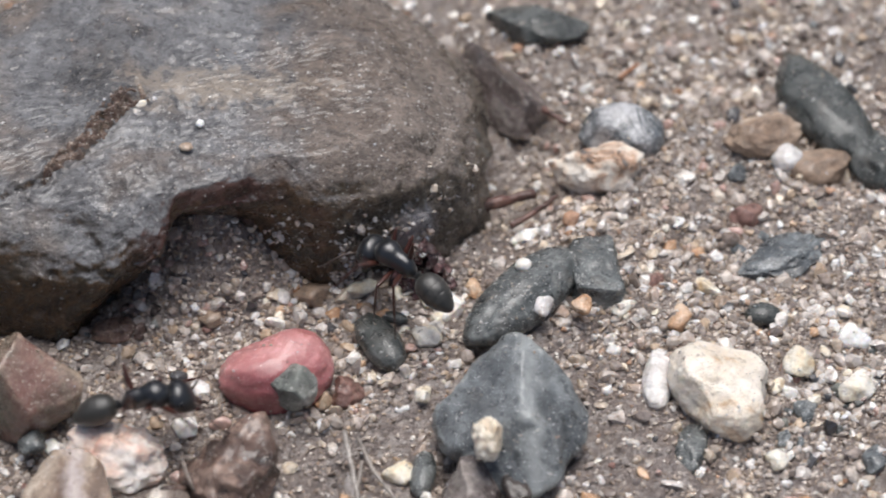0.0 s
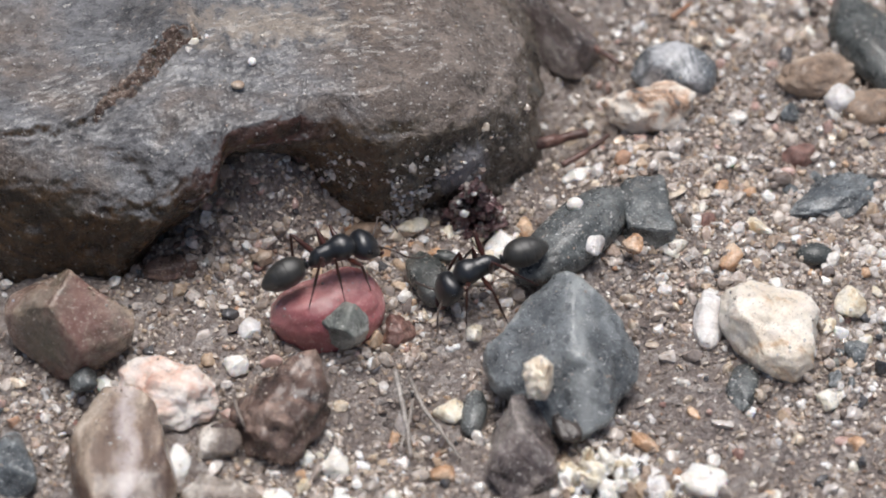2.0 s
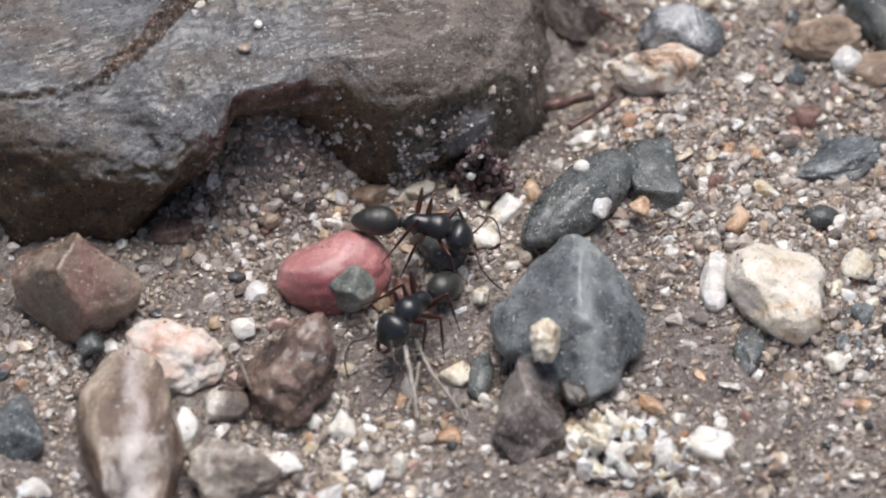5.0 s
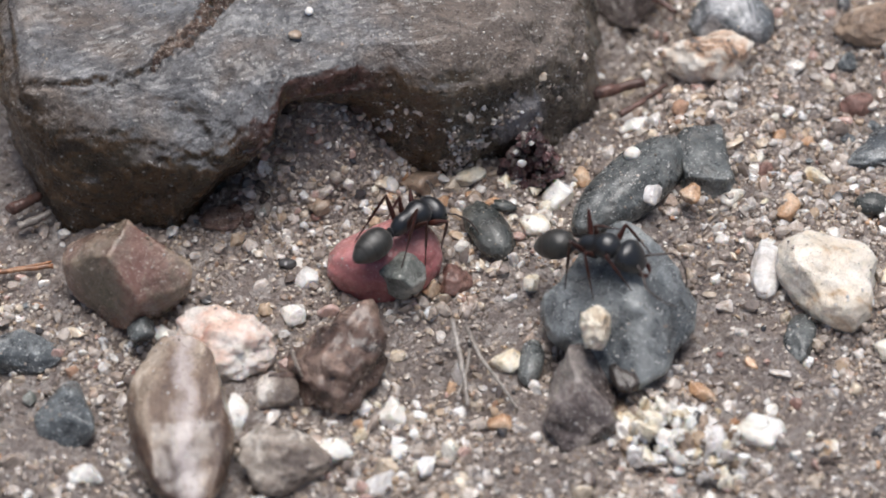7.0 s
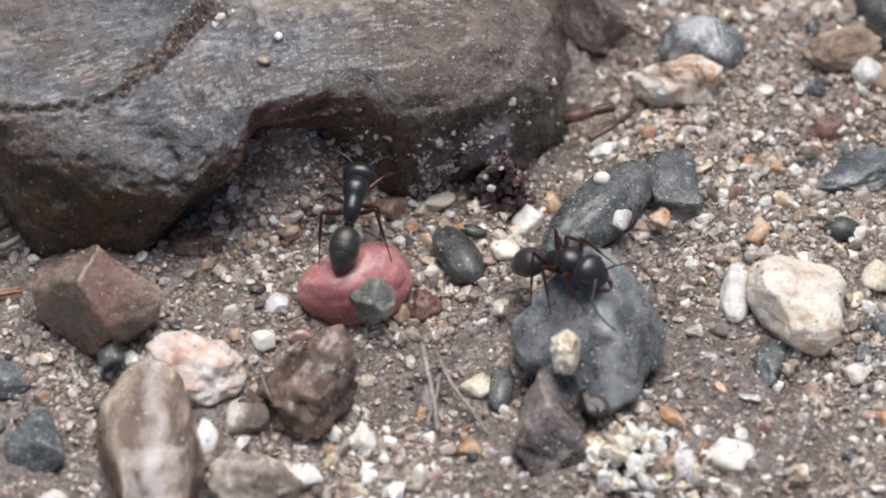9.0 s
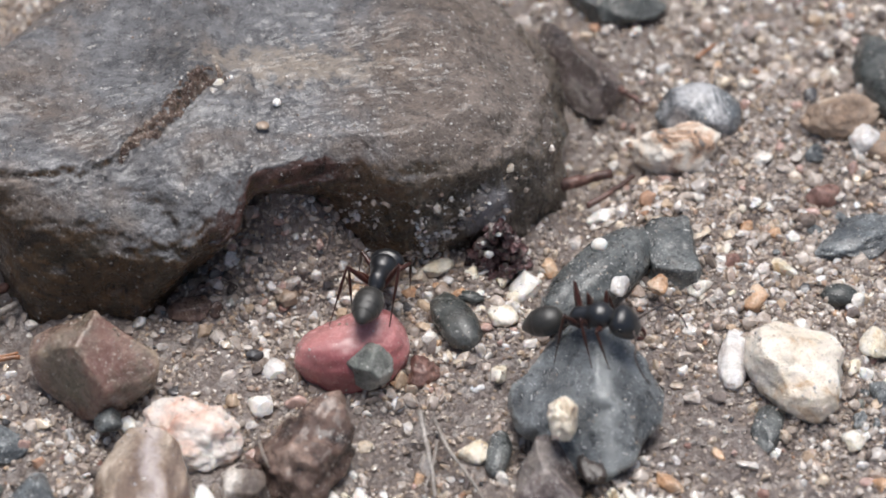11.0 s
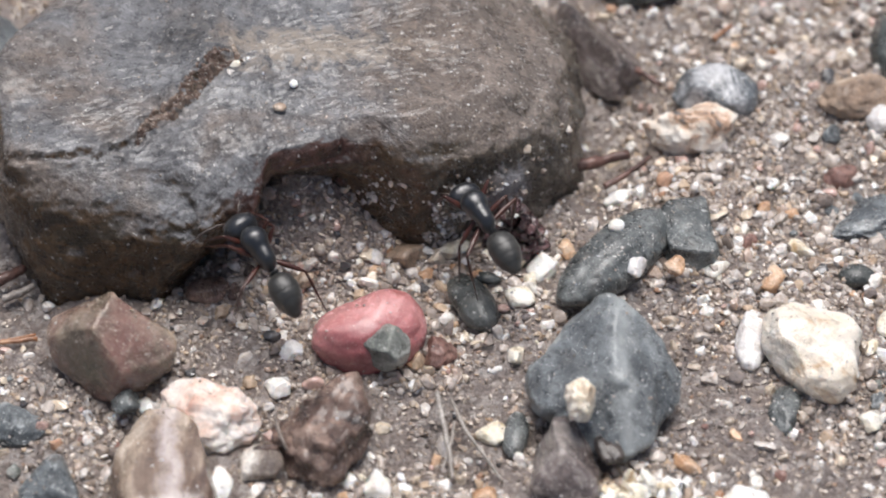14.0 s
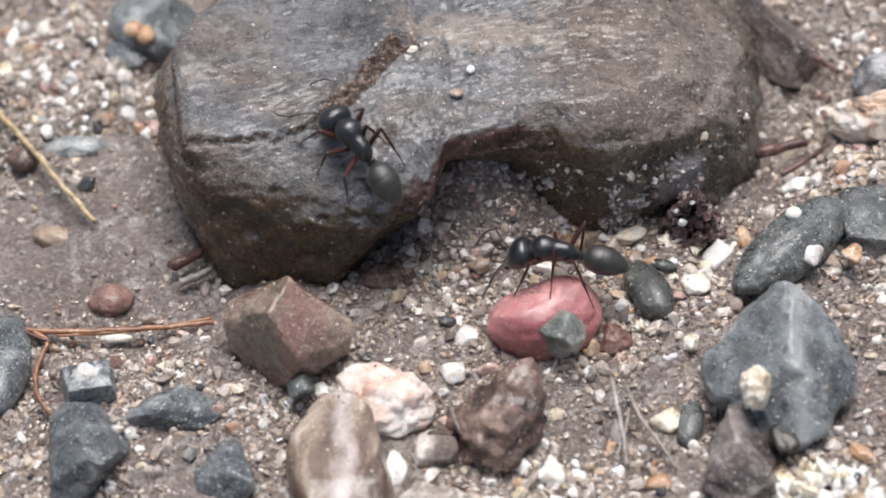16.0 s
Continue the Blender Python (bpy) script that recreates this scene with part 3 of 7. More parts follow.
    faces = [(j * m + i, ((j + 1) % n) * m + i, ((j + 1) % n) * m + i + 1, j * m + i + 1) for j in range(n) for i in range(m - 1)]
    verts.append(Vector((mid.x, mid.y, verts[m - 1].z)))
    faces += [(j * m + m - 1, ((j + 1) % n) * m + m - 1, len(verts) - 1) for j in range(n)]
    me = bpy.data.meshes.new("boulder")
    me.from_pydata([v * MM for v in verts], [], faces)
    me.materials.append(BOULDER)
    me.polygons.foreach_set("use_smooth", [True] * len(me.polygons))
    return tagged(new("boulder", me), "large flat wet grey boulder with brown undercut sides", "rock")



def support():
    """The surfaces to walk on."""
    from mathutils.bvhtree import BVHTree
    bpy.context.view_layer.update()
    vs, fs = [], []
    for ob in [o for o in scene.objects if o.type == "MESH" and o.parent is None and o.name.split(".")[0] in ("ground", "boulder", "pebble", "clod")]:
        base, m = len(vs), ob.matrix_world
        vs += [m @ v.co / MM for v in ob.data.vertices]
        fs += [[base + i for i in p.vertices] for p in ob.data.polygons]
    return BVHTree.FromPolygons(vs, fs)


def fracture_face(boulder):
    """Rough tan rock laid bare along the broken ledge, a strip on the boulder."""
    path = [Vector(p) for p in LEDGE[3:]]
    surface = support()
    bm = bmesh.new()
    n, m, grid = 150, 16, []
    for i in range(n + 1):
        f = i / n * (len(path) - 1.001)
        k = int(f)
        c = spline(*[path[max(0, min(len(path) - 1, k + d))] for d in (-1, 0, 1, 2)], f - k)
        c2 = path[k + 1] - path[k]
        side = Vector((c2.y, -c2.x)).normalized()
        wide = (0.22 + 0.55 * min(1.0, i / n * 3)) * (1 + 0.45 * noise.noise(Vector((f * 2.1, 3, 1))))
        row = []
        for j in range(m + 1):
            a = j / m * 2 - 1
            p = c + side * (a * wide + 0.05)
            at, _, _, _ = surface.ray_cast(Vector((p.x, p.y, 60)), Vector((0, 0, -1)))
            z = at.z if at is not None else 12.0
            q = Vector((p.x, p.y, z))
            z += 0.12 * (1 - a ** 4) + 0.4 * noise.noise(q * 1.1) * (1 - a * a) + 0.3 * noise.noise(q * 2.6) + 0.15 * noise.noise(q * 6) - 0.25 * abs(a) ** 6
            row.append(bm.verts.new((p.x, p.y, z)))
        grid.append(row)
    for a, b in zip(grid, grid[1:]):
        for j in range(m):
            bm.faces.new((a[j], a[j + 1], b[j + 1], b[j]))
    bmesh.ops.recalc_face_normals(bm, faces=bm.faces)
    part("fracture_face", bm, FRACTURE, boulder, "crumbly tan-brown broken edge")


boulder = build_boulder()
fracture_face(boulder)


# ---- stones that lie about ----
pebble("pebble", "russet and green-brown faceted pebble beside the boulder", -30.46, -7.03, 3.7, 0, (6.43, 4.34, 5.50), RUSSET, 40, outline=(6.0, 5.21, 4.56, 4.16, 4.04, 4.2, 5.07, 5.68, 5.04, 4.22, 4.17, 4.05, 4.02, 3.64, 3.87, 4.93), cuts=2, cut=0.8, rough=0.035, planes=[(0.35, -0.25, 0.88, 0.46), (-0.55, 0.20, 0.80, 0.60), (-0.62, -0.75, 0.22, 0.50), (0.7, 0.55, 0.45, 0.72)], level=5, keen=0.86)
pebble("pebble", "lumpy peach and white feldspar pebble", -21.92, -12.38, 1.24, 166, (4.00, 3.20, 2.14), PEACH, 41, cuts=3, cut=0.74, rough=0.15, level=5)
pebble("pebble", "long streaky brown and white quartzite pebble", -25.14, -20.93, 1.49, 96, (8.56, 4.29, 3.56), STREAK, 42, cuts=2, cut=0.8, rough=0.05, planes=[(0.3, -0.1, 0.95, 0.62), (-0.6, -0.1, 0.75, 0.72)], level=5)
pebble("pebble", "dark liver-brown lumpy stone with a pale chipped edge", -13.02, -14.39, 1.78, 80, (5.84, 3.89, 3.19), LIVER, 43, cuts=9, cut=0.55, rough=0.17, level=5)
pebble("pebble", "smooth rose-red pebble half sunk in wet sand", -9.28, -3.33, 1.09, 0, (5.63, 3.67, 3.41), ROSE, 44, cuts=0, rough=0.045, planes=[(-0.42, 0.25, 0.87, 0.74)], outline=(5.0, 5.0, 4.5, 3.5, 2.9, 2.65, 2.75, 3.35, 4.5, 5.0, 4.5, 4.2, 4.0, 4.0, 4.3, 4.8), level=5, keen=0.6)
pebble("pebble", "small grey-green pebble leaning on the rose pebble", -7.40, -6.35, 2.55, -173, (2.7, 2.15, 1.9), OLIVE, 45, cuts=9, cut=0.55, rough=0.06)
pebble("pebble", "small dull pink stone", -3.26, -5.03, 0.55, 90, (1.76, 1.63, 1.15), PINK, 46, cuts=8, cut=0.5, rough=0.14)
pebble("pebble", "smooth dark grey oval pebble", -0.38, -0.13, 0.89, 118, (3.30, 1.74, 1.26), INKY, 47, rough=0.06)
pebble("pebble", "blue-grey slate pebble with a pale ridge", 10.75, -9.48, 2.68, 0, (7.90, 6.49, 4.70), SLATE, 48, cuts=3, cut=0.75, rough=0.06, planes=[(-0.5, -0.2, 0.83, 0.6), (0.62, -0.2, 0.75, 0.62), (-0.05, -0.75, 0.6, 0.66)], outline=(5.98, 5.64, 5.8, 6.57, 7.68, 6.18, 5.62, 5.54, 6.39, 6.68, 6.36, 6.61, 7.73, 7.86, 6.62, 6.35), level=5)
pebble("pebble", "small upright cream quartz pebble", 8.32, -14.75, 6.30, 93, (2.0, 1.35, 1.75), TOOTH, 49, cuts=6, cut=0.66, rough=0.16, level=5)
pebble("pebble", "dark brown pointed stone half sunk in mud", 6.78, -18.22, 1.90, 0, (5.34, 3.25, 3.6), UMBER, 50, cuts=4, cut=0.7, rough=0.09, planes=[(-0.85, 0.1, 0.5, 0.50), (0.62, 0.15, 0.77, 0.46), (0.1, -0.75, 0.65, 0.50), (-0.35, -0.35, 0.87, 0.60)], outline=(3.15, 3.11, 3.61, 4.49, 5.05, 3.61, 2.97, 2.67, 2.81, 3.38, 4.1, 4.96, 5.34, 4.78, 4.12, 3.39), level=5, keen=0.88)
pebble("pebble", "dark brown splinter leaning on a stone", 10.47, -16.37, 2.15, 114, (2.30, 1.04, 0.77), CLODDY, 51, cuts=5, cut=0.6, rough=0.12)
pebble("pebble", "angular white quartz pebble with rusty pits", 27.90, -6.39, 1.77, 0, (4.99, 4.46, 3.41), CHALK, 52, cuts=4, cut=0.75, rough=0.06, planes=[(0.05, -0.42, 0.9, 0.46), (-0.6, -0.5, 0.4, 0.7), (0.2, 0.5, 0.8, 0.7)], outline=(4.15, 4.32, 4.7, 4.83, 4.9, 5.25, 5.4, 4.56, 3.79, 3.16, 3.08, 3.18, 3.91, 5.17, 4.96, 4.4), level=5)
pebble("pebble", "translucent whitish quartz sliver", 22.90, -3.72, 0.30, 84, (3.36, 1.34, 1.03), PALE, 53, cuts=3, rough=0.06)
pebble("pebble", "long dark greenstone pebble dusted with sand", 11.71, 4.00, 1.88, 46, (6.78, 2.83, 2.41), GREEN, 54, cuts=2, cut=0.82, rough=0.05, level=5)
pebble("pebble", "round white quartz grain resting on the dark greenstone pebble", 11.73, 5.46, 4.35, 20, (0.72, 0.66, 0.62), QUARTZ, 601, rough=0.05, level=3)
pebble("pebble", "grey-green blocky stone half sunk in wet sand", 18.0, 7.1, 1.45, 100, (4.4, 3.1, 2.3), GREEN, 55, cuts=3, cut=0.75, rough=0.09, planes=[(0.1, 0, 1, 0.55), (1, 0, 0.2, 0.7), (-1, 0.2, 0.1, 0.72), (0.1, 1, 0.1, 0.7), (0, -1, 0.25, 0.7)], level=5)
pebble("pebble", "mottled grey granite pebble", 21.10, 23.99, 0.97, 171, (3.88, 2.92, 2.41), GRANITE, 56, cuts=2, rough=0.05, level=5)
pebble("pebble", "cream and tan quartz stone", 18.99, 19.87, 0.99, 174, (4.32, 2.30, 2.58), RUSTY, 57, cuts=5, cut=0.6, rough=0.12, level=5)
pebble("pebble", "brown and grey slab leaning beside the boulder", 10.7, 29.9, 0.65, 118, (6.24, 3.04, 3.36), UMBER, 58, cuts=5, cut=0.55, rough=0.07, planes=[(-0.32, 0.75, 0.55, 0.35), (0.11, -0.6, 0.8, 0.35)], level=5)
pebble("pebble", "dark rough stone half sunk in wet sand", 13.69, 37.90, 1.37, 0, (5.37, 2.93, 1.91), INKY, 59, cuts=10, cut=0.48, rough=0.055, level=5)
pebble("pebble", "long dark slate pebble with a pale spot", 39.31, 27.08, 0.78, 119, (7.48, 3.10, 2.01), INKY, 60, cuts=3, rough=0.07)
pebble("pebble", "dark slate chip half sunk in wet sand", 43.32, 21.10, 0.40, 96, (3.25, 2.26, 1.72), INKY, 61, cuts=4, rough=0.08)
pebble("pebble", "tan-brown pebble half sunk in wet sand", 33.19, 23.37, 1.62, 0, (3.55, 2.38, 1.61), TAN, 62, cuts=5, cut=0.6, rough=0.1, level=5)
pebble("pebble", "dull brown pebble half sunk in wet sand", 38.65, 20.25, 0.58, -173, (3.18, 1.87, 1.26), TAN, 63, cuts=5, cut=0.6, rough=0.1)
pebble("pebble", "pale grey quartz pebble", 35.54, 21.07, 0.87, 90, (1.61, 1.44, 1.11), PALE, 64, cuts=3, rough=0.07)
pebble("pebble", "flat jagged dark grey stone", 34.23, 9.88, 0.00, -152, (4.62, 2.22, 1.08), DARK, 65, cuts=5, cut=0.65, rough=0.14, level=5)
pebble("pebble", "small dark grey oval pebble", 32.16, 3.10, 0.64, 0, (1.58, 1.12, 0.80), INKY, 66, rough=0.04)
pebble("pebble", "grey stone sunk in mud", 25.34, -11.00, -0.27, 81, (3.01, 1.42, 1.07), GREEN, 67, cuts=5, rough=0.1)
pebble("pebble", "speckled dark grey pebble", -34.43, -19.33, 0.88, 90, (3.64, 2.83, 2.07), DARK, 68, cuts=10, cut=0.48, rough=0.055)
pebble("pebble", "long dark grey pebble", -39.56, -13.10, 0.66, -157, (4.61, 2.84, 1.88), DARK, 69, cuts=10, cut=0.48, rough=0.055, level=5)
pebble("pebble", "rough dark green-grey stone", -46.10, -18.38, 1.30, 62, (5.63, 4.49, 3.16), DARK, 70, cuts=10, cut=0.48, rough=0.055, level=5)
pebble("pebble", "dark rounded pebble half sunk in wet sand", -54.3, -8.28, 0.44, 90, (5.08, 2.27, 1.82), DARK, 71, rough=0.04)
pebble("pebble", "blocky dark stone with a pale top", -46.6, -11.6, 1.5, -168, (3.1, 2.3, 2.6), DARK, 72, cuts=2, cut=0.8, rough=0.05, planes=[(0.05, 0.05, 1, 0.55), (1, 0.1, 0.1, 0.66), (-1, 0, 0.1, 0.66), (0, -1, 0.05, 0.6), (0.05, 1, 0.1, 0.6)], level=5)
pebble("pebble", "flat pale quartz crust lying on a blocky dark stone", -46.9, -11.3, 2.95, 20, (1.5, 0.9, 0.3), PALE, 620, cuts=6, cut=0.6, rough=0.2, level=3)
pebble("pebble", "blue-grey stone behind the boulder", -44.85, 30.24, 1.14, 151, (4.87, 3.26, 2.30), SLATE, 73, cuts=3, rough=0.06, level=5)
pebble("pebble", "dark wet stone half sunk in wet sand", -47.73, 27.72, 0.48, 136, (3.17, 1.40, 0.96), DARK, 74, cuts=10, cut=0.48, rough=0.055)
pebble("pebble", "small orange carnelian pebble", -46.79, 28.47, 2.81, 90, (0.91, 0.86, 0.65), ORANGE, 75, rough=0.05)
pebble("pebble", "small orange carnelian pebble", -45.60, 27.90, 2.61, 90, (1.04, 0.86, 0.69), ORANGE, 76, rough=0.05)
pebble("pebble", "small elongated cream pebble beside a pine needle", -45.19, -5.32, 0.25, 4, (1.45, 0.42, 0.38), CREAM, 621, rough=0.06, level=3)
pebble("pebble", "pinkish brown pebble half sunk in wet sand", -46.25, -0.35, -0.70, -165, (1.94, 1.60, 1.11), PINK, 77, cuts=3, rough=0.08)
pebble("pebble", "flat tan pebble sunk in mud", -52.05, 7.63, -1.88, 166, (2.12, 1.17, 0.84), TAN, 78, rough=0.06)
pebble("pebble", "dark embedded stone half sunk in wet sand", -51.67, 17.54, -1.10, -173, (3.12, 1.18, 0.84), SLATE, 79, rough=0.08, level=5)
pebble("pebble", "dark brown round pebble", -55.58, 15.58, -0.42, 0, (1.43, 1.39, 0.99), LIVER, 80, rough=0.08)
pebble("pebble", "brown stone in the shade of the boulder", -22.93, 1.36, 0.83, -168, (2.04, 1.22, 0.84), LIVER, 81, cuts=3, rough=0.1)
pebble("pebble", "dark green oval pebble", 3.07, -13.45, -0.17, 84, (2.44, 1.10, 0.88), GREEN, 82, rough=0.04)
pebble("pebble", "white quartz pebble half sunk in wet sand", 21.78, -20.67, -0.06, 162, (2.13, 1.73, 1.19), QUARTZ, 83, cuts=4, rough=0.09)
pebble("pebble", "brown shell-like stone with a cream belly", -17.78, -17.51, 1.07, -143, (1.98, 1.79, 1.26), SMOKY, 84, cuts=3, rough=0.08)
pebble("pebble", "tan and cream pebble", -16.71, -23.98, 1.03, 143, (3.64, 3.43, 2.30), SMOKY, 85, cuts=7, cut=0.55, rough=0.1, level=5)
pebble("pebble", "small white quartz chip", -10.62, -18.33, 0.26, 173, (1.16, 0.88, 0.57), QUARTZ, 86, cuts=8, cut=0.5, rough=0.12, level=3, group='gravel stones')
pebble("pebble", "small white quartz pebble", -8.08, -18.84, 0.10, 99, (1.54, 1.41, 0.99), QUARTZ, 87, cuts=8, cut=0.5, rough=0.12, level=3, group='gravel stones')
pebble("pebble", "small white quartz chip", -6.12, -18.66, -0.46, 153, (0.81, 0.58, 0.38), QUARTZ, 88, cuts=8, cut=0.5, rough=0.12, level=3, group='gravel stones')
pebble("pebble", "white quartz pebble on the wet sand", -12.84, -22.50, 0.17, 153, (1.81, 1.62, 1.07), QUARTZ, 89, cuts=8, cut=0.5, rough=0.12, level=3, group='gravel stones')
pebble("pebble", "white quartz pebble on the wet sand", -20.82, -18.98, 0.58, 82, (2.00, 1.53, 1.11), QUARTZ, 90, cuts=8, cut=0.5, rough=0.12, level=3, group='gravel stones')
pebble("pebble", "small white quartz pebble", -7.69, -22.67, 0.17, 105, (1.01, 0.93, 0.65), QUARTZ, 91, cuts=8, cut=0.5, rough=0.12, level=3, group='gravel stones')
pebble("pebble", "small cream pebble on the wet sand", 0.93, -13.39, -0.03, -172, (1.47, 1.35, 0.88), CREAM, 92, cuts=8, cut=0.5, rough=0.12, level=3, group='gravel stones')
pebble("pebble", "orange and cream pebble", 0.73, -19.60, -0.20, 141, (1.49, 1.13, 0.77), ORANGE, 93, cuts=8, cut=0.5, rough=0.12, level=3, group='gravel stones')
pebble("pebble", "small orange bead of quartz", -3.35, -15.02, -1.56, 90, (0.82, 0.73, 0.54), ORANGE, 94, cuts=8, cut=0.5, rough=0.12, level=3, group='gravel stones')
pebble("pebble", "small orange bead of quartz", -10.96, -19.76, -0.06, 151, (0.69, 0.64, 0.42), ORANGE, 95, cuts=8, cut=0.5, rough=0.12, level=3, group='gravel stones')
pebble("pebble", "small cream pebble on the wet sand", 3.21, -5.36, 0.36, 84, (1.36, 0.95, 0.69), CREAM, 96, cuts=8, cut=0.5, rough=0.12, level=3, group='gravel stones')
pebble("pebble", "white quartz pebble on the wet sand", -16.40, -8.75, 0.73, 66, (1.37, 1.29, 0.88), QUARTZ, 97, cuts=8, cut=0.5, rough=0.12, level=3, group='gravel stones')
pebble("pebble", "small clear quartz pebble", -15.68, -5.39, 0.62, 96, (1.47, 1.36, 0.96), PALE, 98, cuts=8, cut=0.5, rough=0.12, level=3, group='gravel stones')
pebble("pebble", "cream quartz pebble on the wet sand", 27.44, 6.72, 0.29, 146, (1.55, 0.91, 0.61), CREAM, 99, cuts=8, cut=0.5, rough=0.12, level=3, group='gravel stones')
pebble("pebble", "amber brown pebble on the wet sand", 25.12, 2.42, 1.07, 77, (2.08, 1.21, 0.88), ORANGE, 100, cuts=8, cut=0.5, rough=0.12, level=3, group='gravel stones')
pebble("pebble", "reddish brown pebble on the wet sand", 23.12, 6.65, 1.18, -152, (1.06, 0.99, 0.65), PINK, 101, cuts=8, cut=0.5, rough=0.12, level=3, group='gravel stones')
pebble("pebble", "pink and grey speckled pebble", 31.61, 14.94, 0.15, 90, (1.53, 1.52, 0.99), PINK, 102, cuts=8, cut=0.5, rough=0.12, level=3, group='gravel stones')
pebble("pebble", "clear quartz pebble on the wet sand", 13.40, 2.07, 3.25, 103, (1.13, 1.04, 0.73), PALE, 103, cuts=8, cut=0.5, rough=0.12, level=3, group='gravel stones')
pebble("pebble", "small orange pebble on the wet sand", 16.53, 2.40, 2.85, 83, (1.21, 0.95, 0.69), ORANGE, 104, cuts=8, cut=0.5, rough=0.12, level=3, group='gravel stones')
pebble("pebble", "cream quartz pebble on the wet sand", 20.24, 3.71, 1.03, -160, (1.22, 1.05, 0.69), CREAM, 105, cuts=8, cut=0.5, rough=0.12, level=3, group='gravel stones')
pebble("pebble", "small orange pebble on the wet sand", 7.55, 6.21, 0.58, 90, (1.06, 0.94, 0.69), ORANGE, 106, cuts=8, cut=0.5, rough=0.12, level=3, group='gravel stones')
pebble("pebble", "pinkish white quartz pebble", 5.84, 4.40, 0.38, 86, (1.76, 1.62, 1.15), QUARTZ, 107, cuts=8, cut=0.5, rough=0.12, level=3, group='gravel stones')
pebble("pebble", "white quartz pebble on the wet sand", 12.31, 12.41, 0.16, -151, (1.63, 1.03, 0.69), QUARTZ, 108, cuts=8, cut=0.5, rough=0.12, level=3, group='gravel stones')
pebble("pebble", "round white grain on a dark pebble", 11.69, 5.54, 4.18, 68, (0.78, 0.72, 0.50), QUARTZ, 109, cuts=8, cut=0.5, rough=0.12, level=3, group='gravel stones')
pebble("pebble", "cream pebble on the wet sand", 3.63, 0.77, 1.01, 143, (1.37, 1.34, 0.88), CREAM, 110, cuts=8, cut=0.5, rough=0.12, level=3, group='gravel stones')
pebble("pebble", "tan clear quartz pebble", -6.23, 5.30, 0.89, -164, (2.12, 1.52, 0.99), TAN, 111, cuts=8, cut=0.5, rough=0.12, level=3, group='gravel stones')
pebble("pebble", "cream quartz pebble on the wet sand", -2.37, 6.03, 0.78, -152, (1.79, 1.03, 0.69), CREAM, 112, cuts=8, cut=0.5, rough=0.12, level=3, group='gravel stones')
pebble("pebble", "small orange bead of quartz", -4.29, 3.86, 0.12, 144, (0.80, 0.75, 0.50), ORANGE, 113, cuts=8, cut=0.5, rough=0.12, level=3, group='gravel stones')
pebble("pebble", "small dark stone on the wet sand", 31.15, 19.75, 0.53, 90, (1.06, 0.94, 0.69), DARK, 114, cuts=8, cut=0.5, rough=0.12, level=3, group='gravel stones')
pebble("pebble", "small grey-green pebble on the wet sand", -29.08, -11.12, 1.45, 148, (1.32, 1.28, 0.84), GREEN, 115, cuts=8, cut=0.5, rough=0.12, level=3, group='gravel stones')
pebble("pebble", "small white pebble on the wet sand", -27.31, -10.54, 0.12, 137, (1.10, 0.90, 0.61), QUARTZ, 116, cuts=8, cut=0.5, rough=0.12, level=3, group='gravel stones')
pebble("pebble", "small clear quartz pebble", -25.67, -10.10, 0.47, 104, (1.53, 0.79, 0.57), PALE, 117, cuts=8, cut=0.5, rough=0.12, level=3, group='gravel stones')
pebble("pebble", "cream quartz pebble on the wet sand", 32.18, -12.13, 0.32, 90, (1.23, 1.15, 0.80), CREAM, 118, cuts=8, cut=0.5, rough=0.12, level=3, group='gravel stones')
pebble("pebble", "small orange pebble on the wet sand", 34.42, -16.66, 0.11, 90, (1.00, 0.89, 0.65), ORANGE, 119, cuts=8, cut=0.5, rough=0.12, level=3, group='gravel stones')
pebble("pebble", "orange quartz pebble on the wet sand", 16.89, -16.64, 0.09, 147, (1.71, 0.91, 0.61), ORANGE, 120, cuts=8, cut=0.5, rough=0.12, level=3, group='gravel stones')
pebble("pebble", "clear quartz pebble on the wet sand", 18.05, -21.80, 0.53, 150, (1.61, 1.38, 0.92), PALE, 121, cuts=8, cut=0.5, rough=0.12, level=3, group='gravel stones')
pebble("pebble", "white quartz pebble on the wet sand", 26.90, -22.55, 0.39, 90, (1.19, 1.00, 0.73), QUARTZ, 122, cuts=8, cut=0.5, rough=0.12, level=3, group='gravel stones')
pebble("pebble", "cream pebble on the wet sand", -3.37, -22.75, 0.43, 90, (1.29, 1.15, 0.84), CREAM, 123, cuts=8, cut=0.5, rough=0.12, level=3, group='gravel stones')
pebble("pebble", "pale quartz pebble on the wet sand", -5.39, -24.50, 0.36, 90, (1.17, 1.05, 0.77), PALE, 124, cuts=8, cut=0.5, rough=0.12, level=3, group='gravel stones')
pebble("pebble", "pale grey quartz pebble", -9.01, -25.63, -0.01, -150, (1.63, 1.15, 0.77), PALE, 125, cuts=8, cut=0.5, rough=0.12, level=3, group='gravel stones')
pebble("pebble", "white quartz pebble on the wet sand", -32.73, -25.37, 0.63, 165, (1.58, 1.46, 0.96), QUARTZ, 126, cuts=8, cut=0.5, rough=0.12, level=3, group='gravel stones')
pebble("pebble", "small white quartz pebble", 33.88, -4.97, 0.11, 110, (0.84, 0.77, 0.54), QUARTZ, 127, cuts=8, cut=0.5, rough=0.12, level=3, group='gravel stones')
pebble("pebble", "cream quartz pebble on the wet sand", 34.98, -1.92, 0.89, 95, (1.97, 1.63, 1.19), CREAM, 128, cuts=8, cut=0.5, rough=0.12, level=3, group='gravel stones')
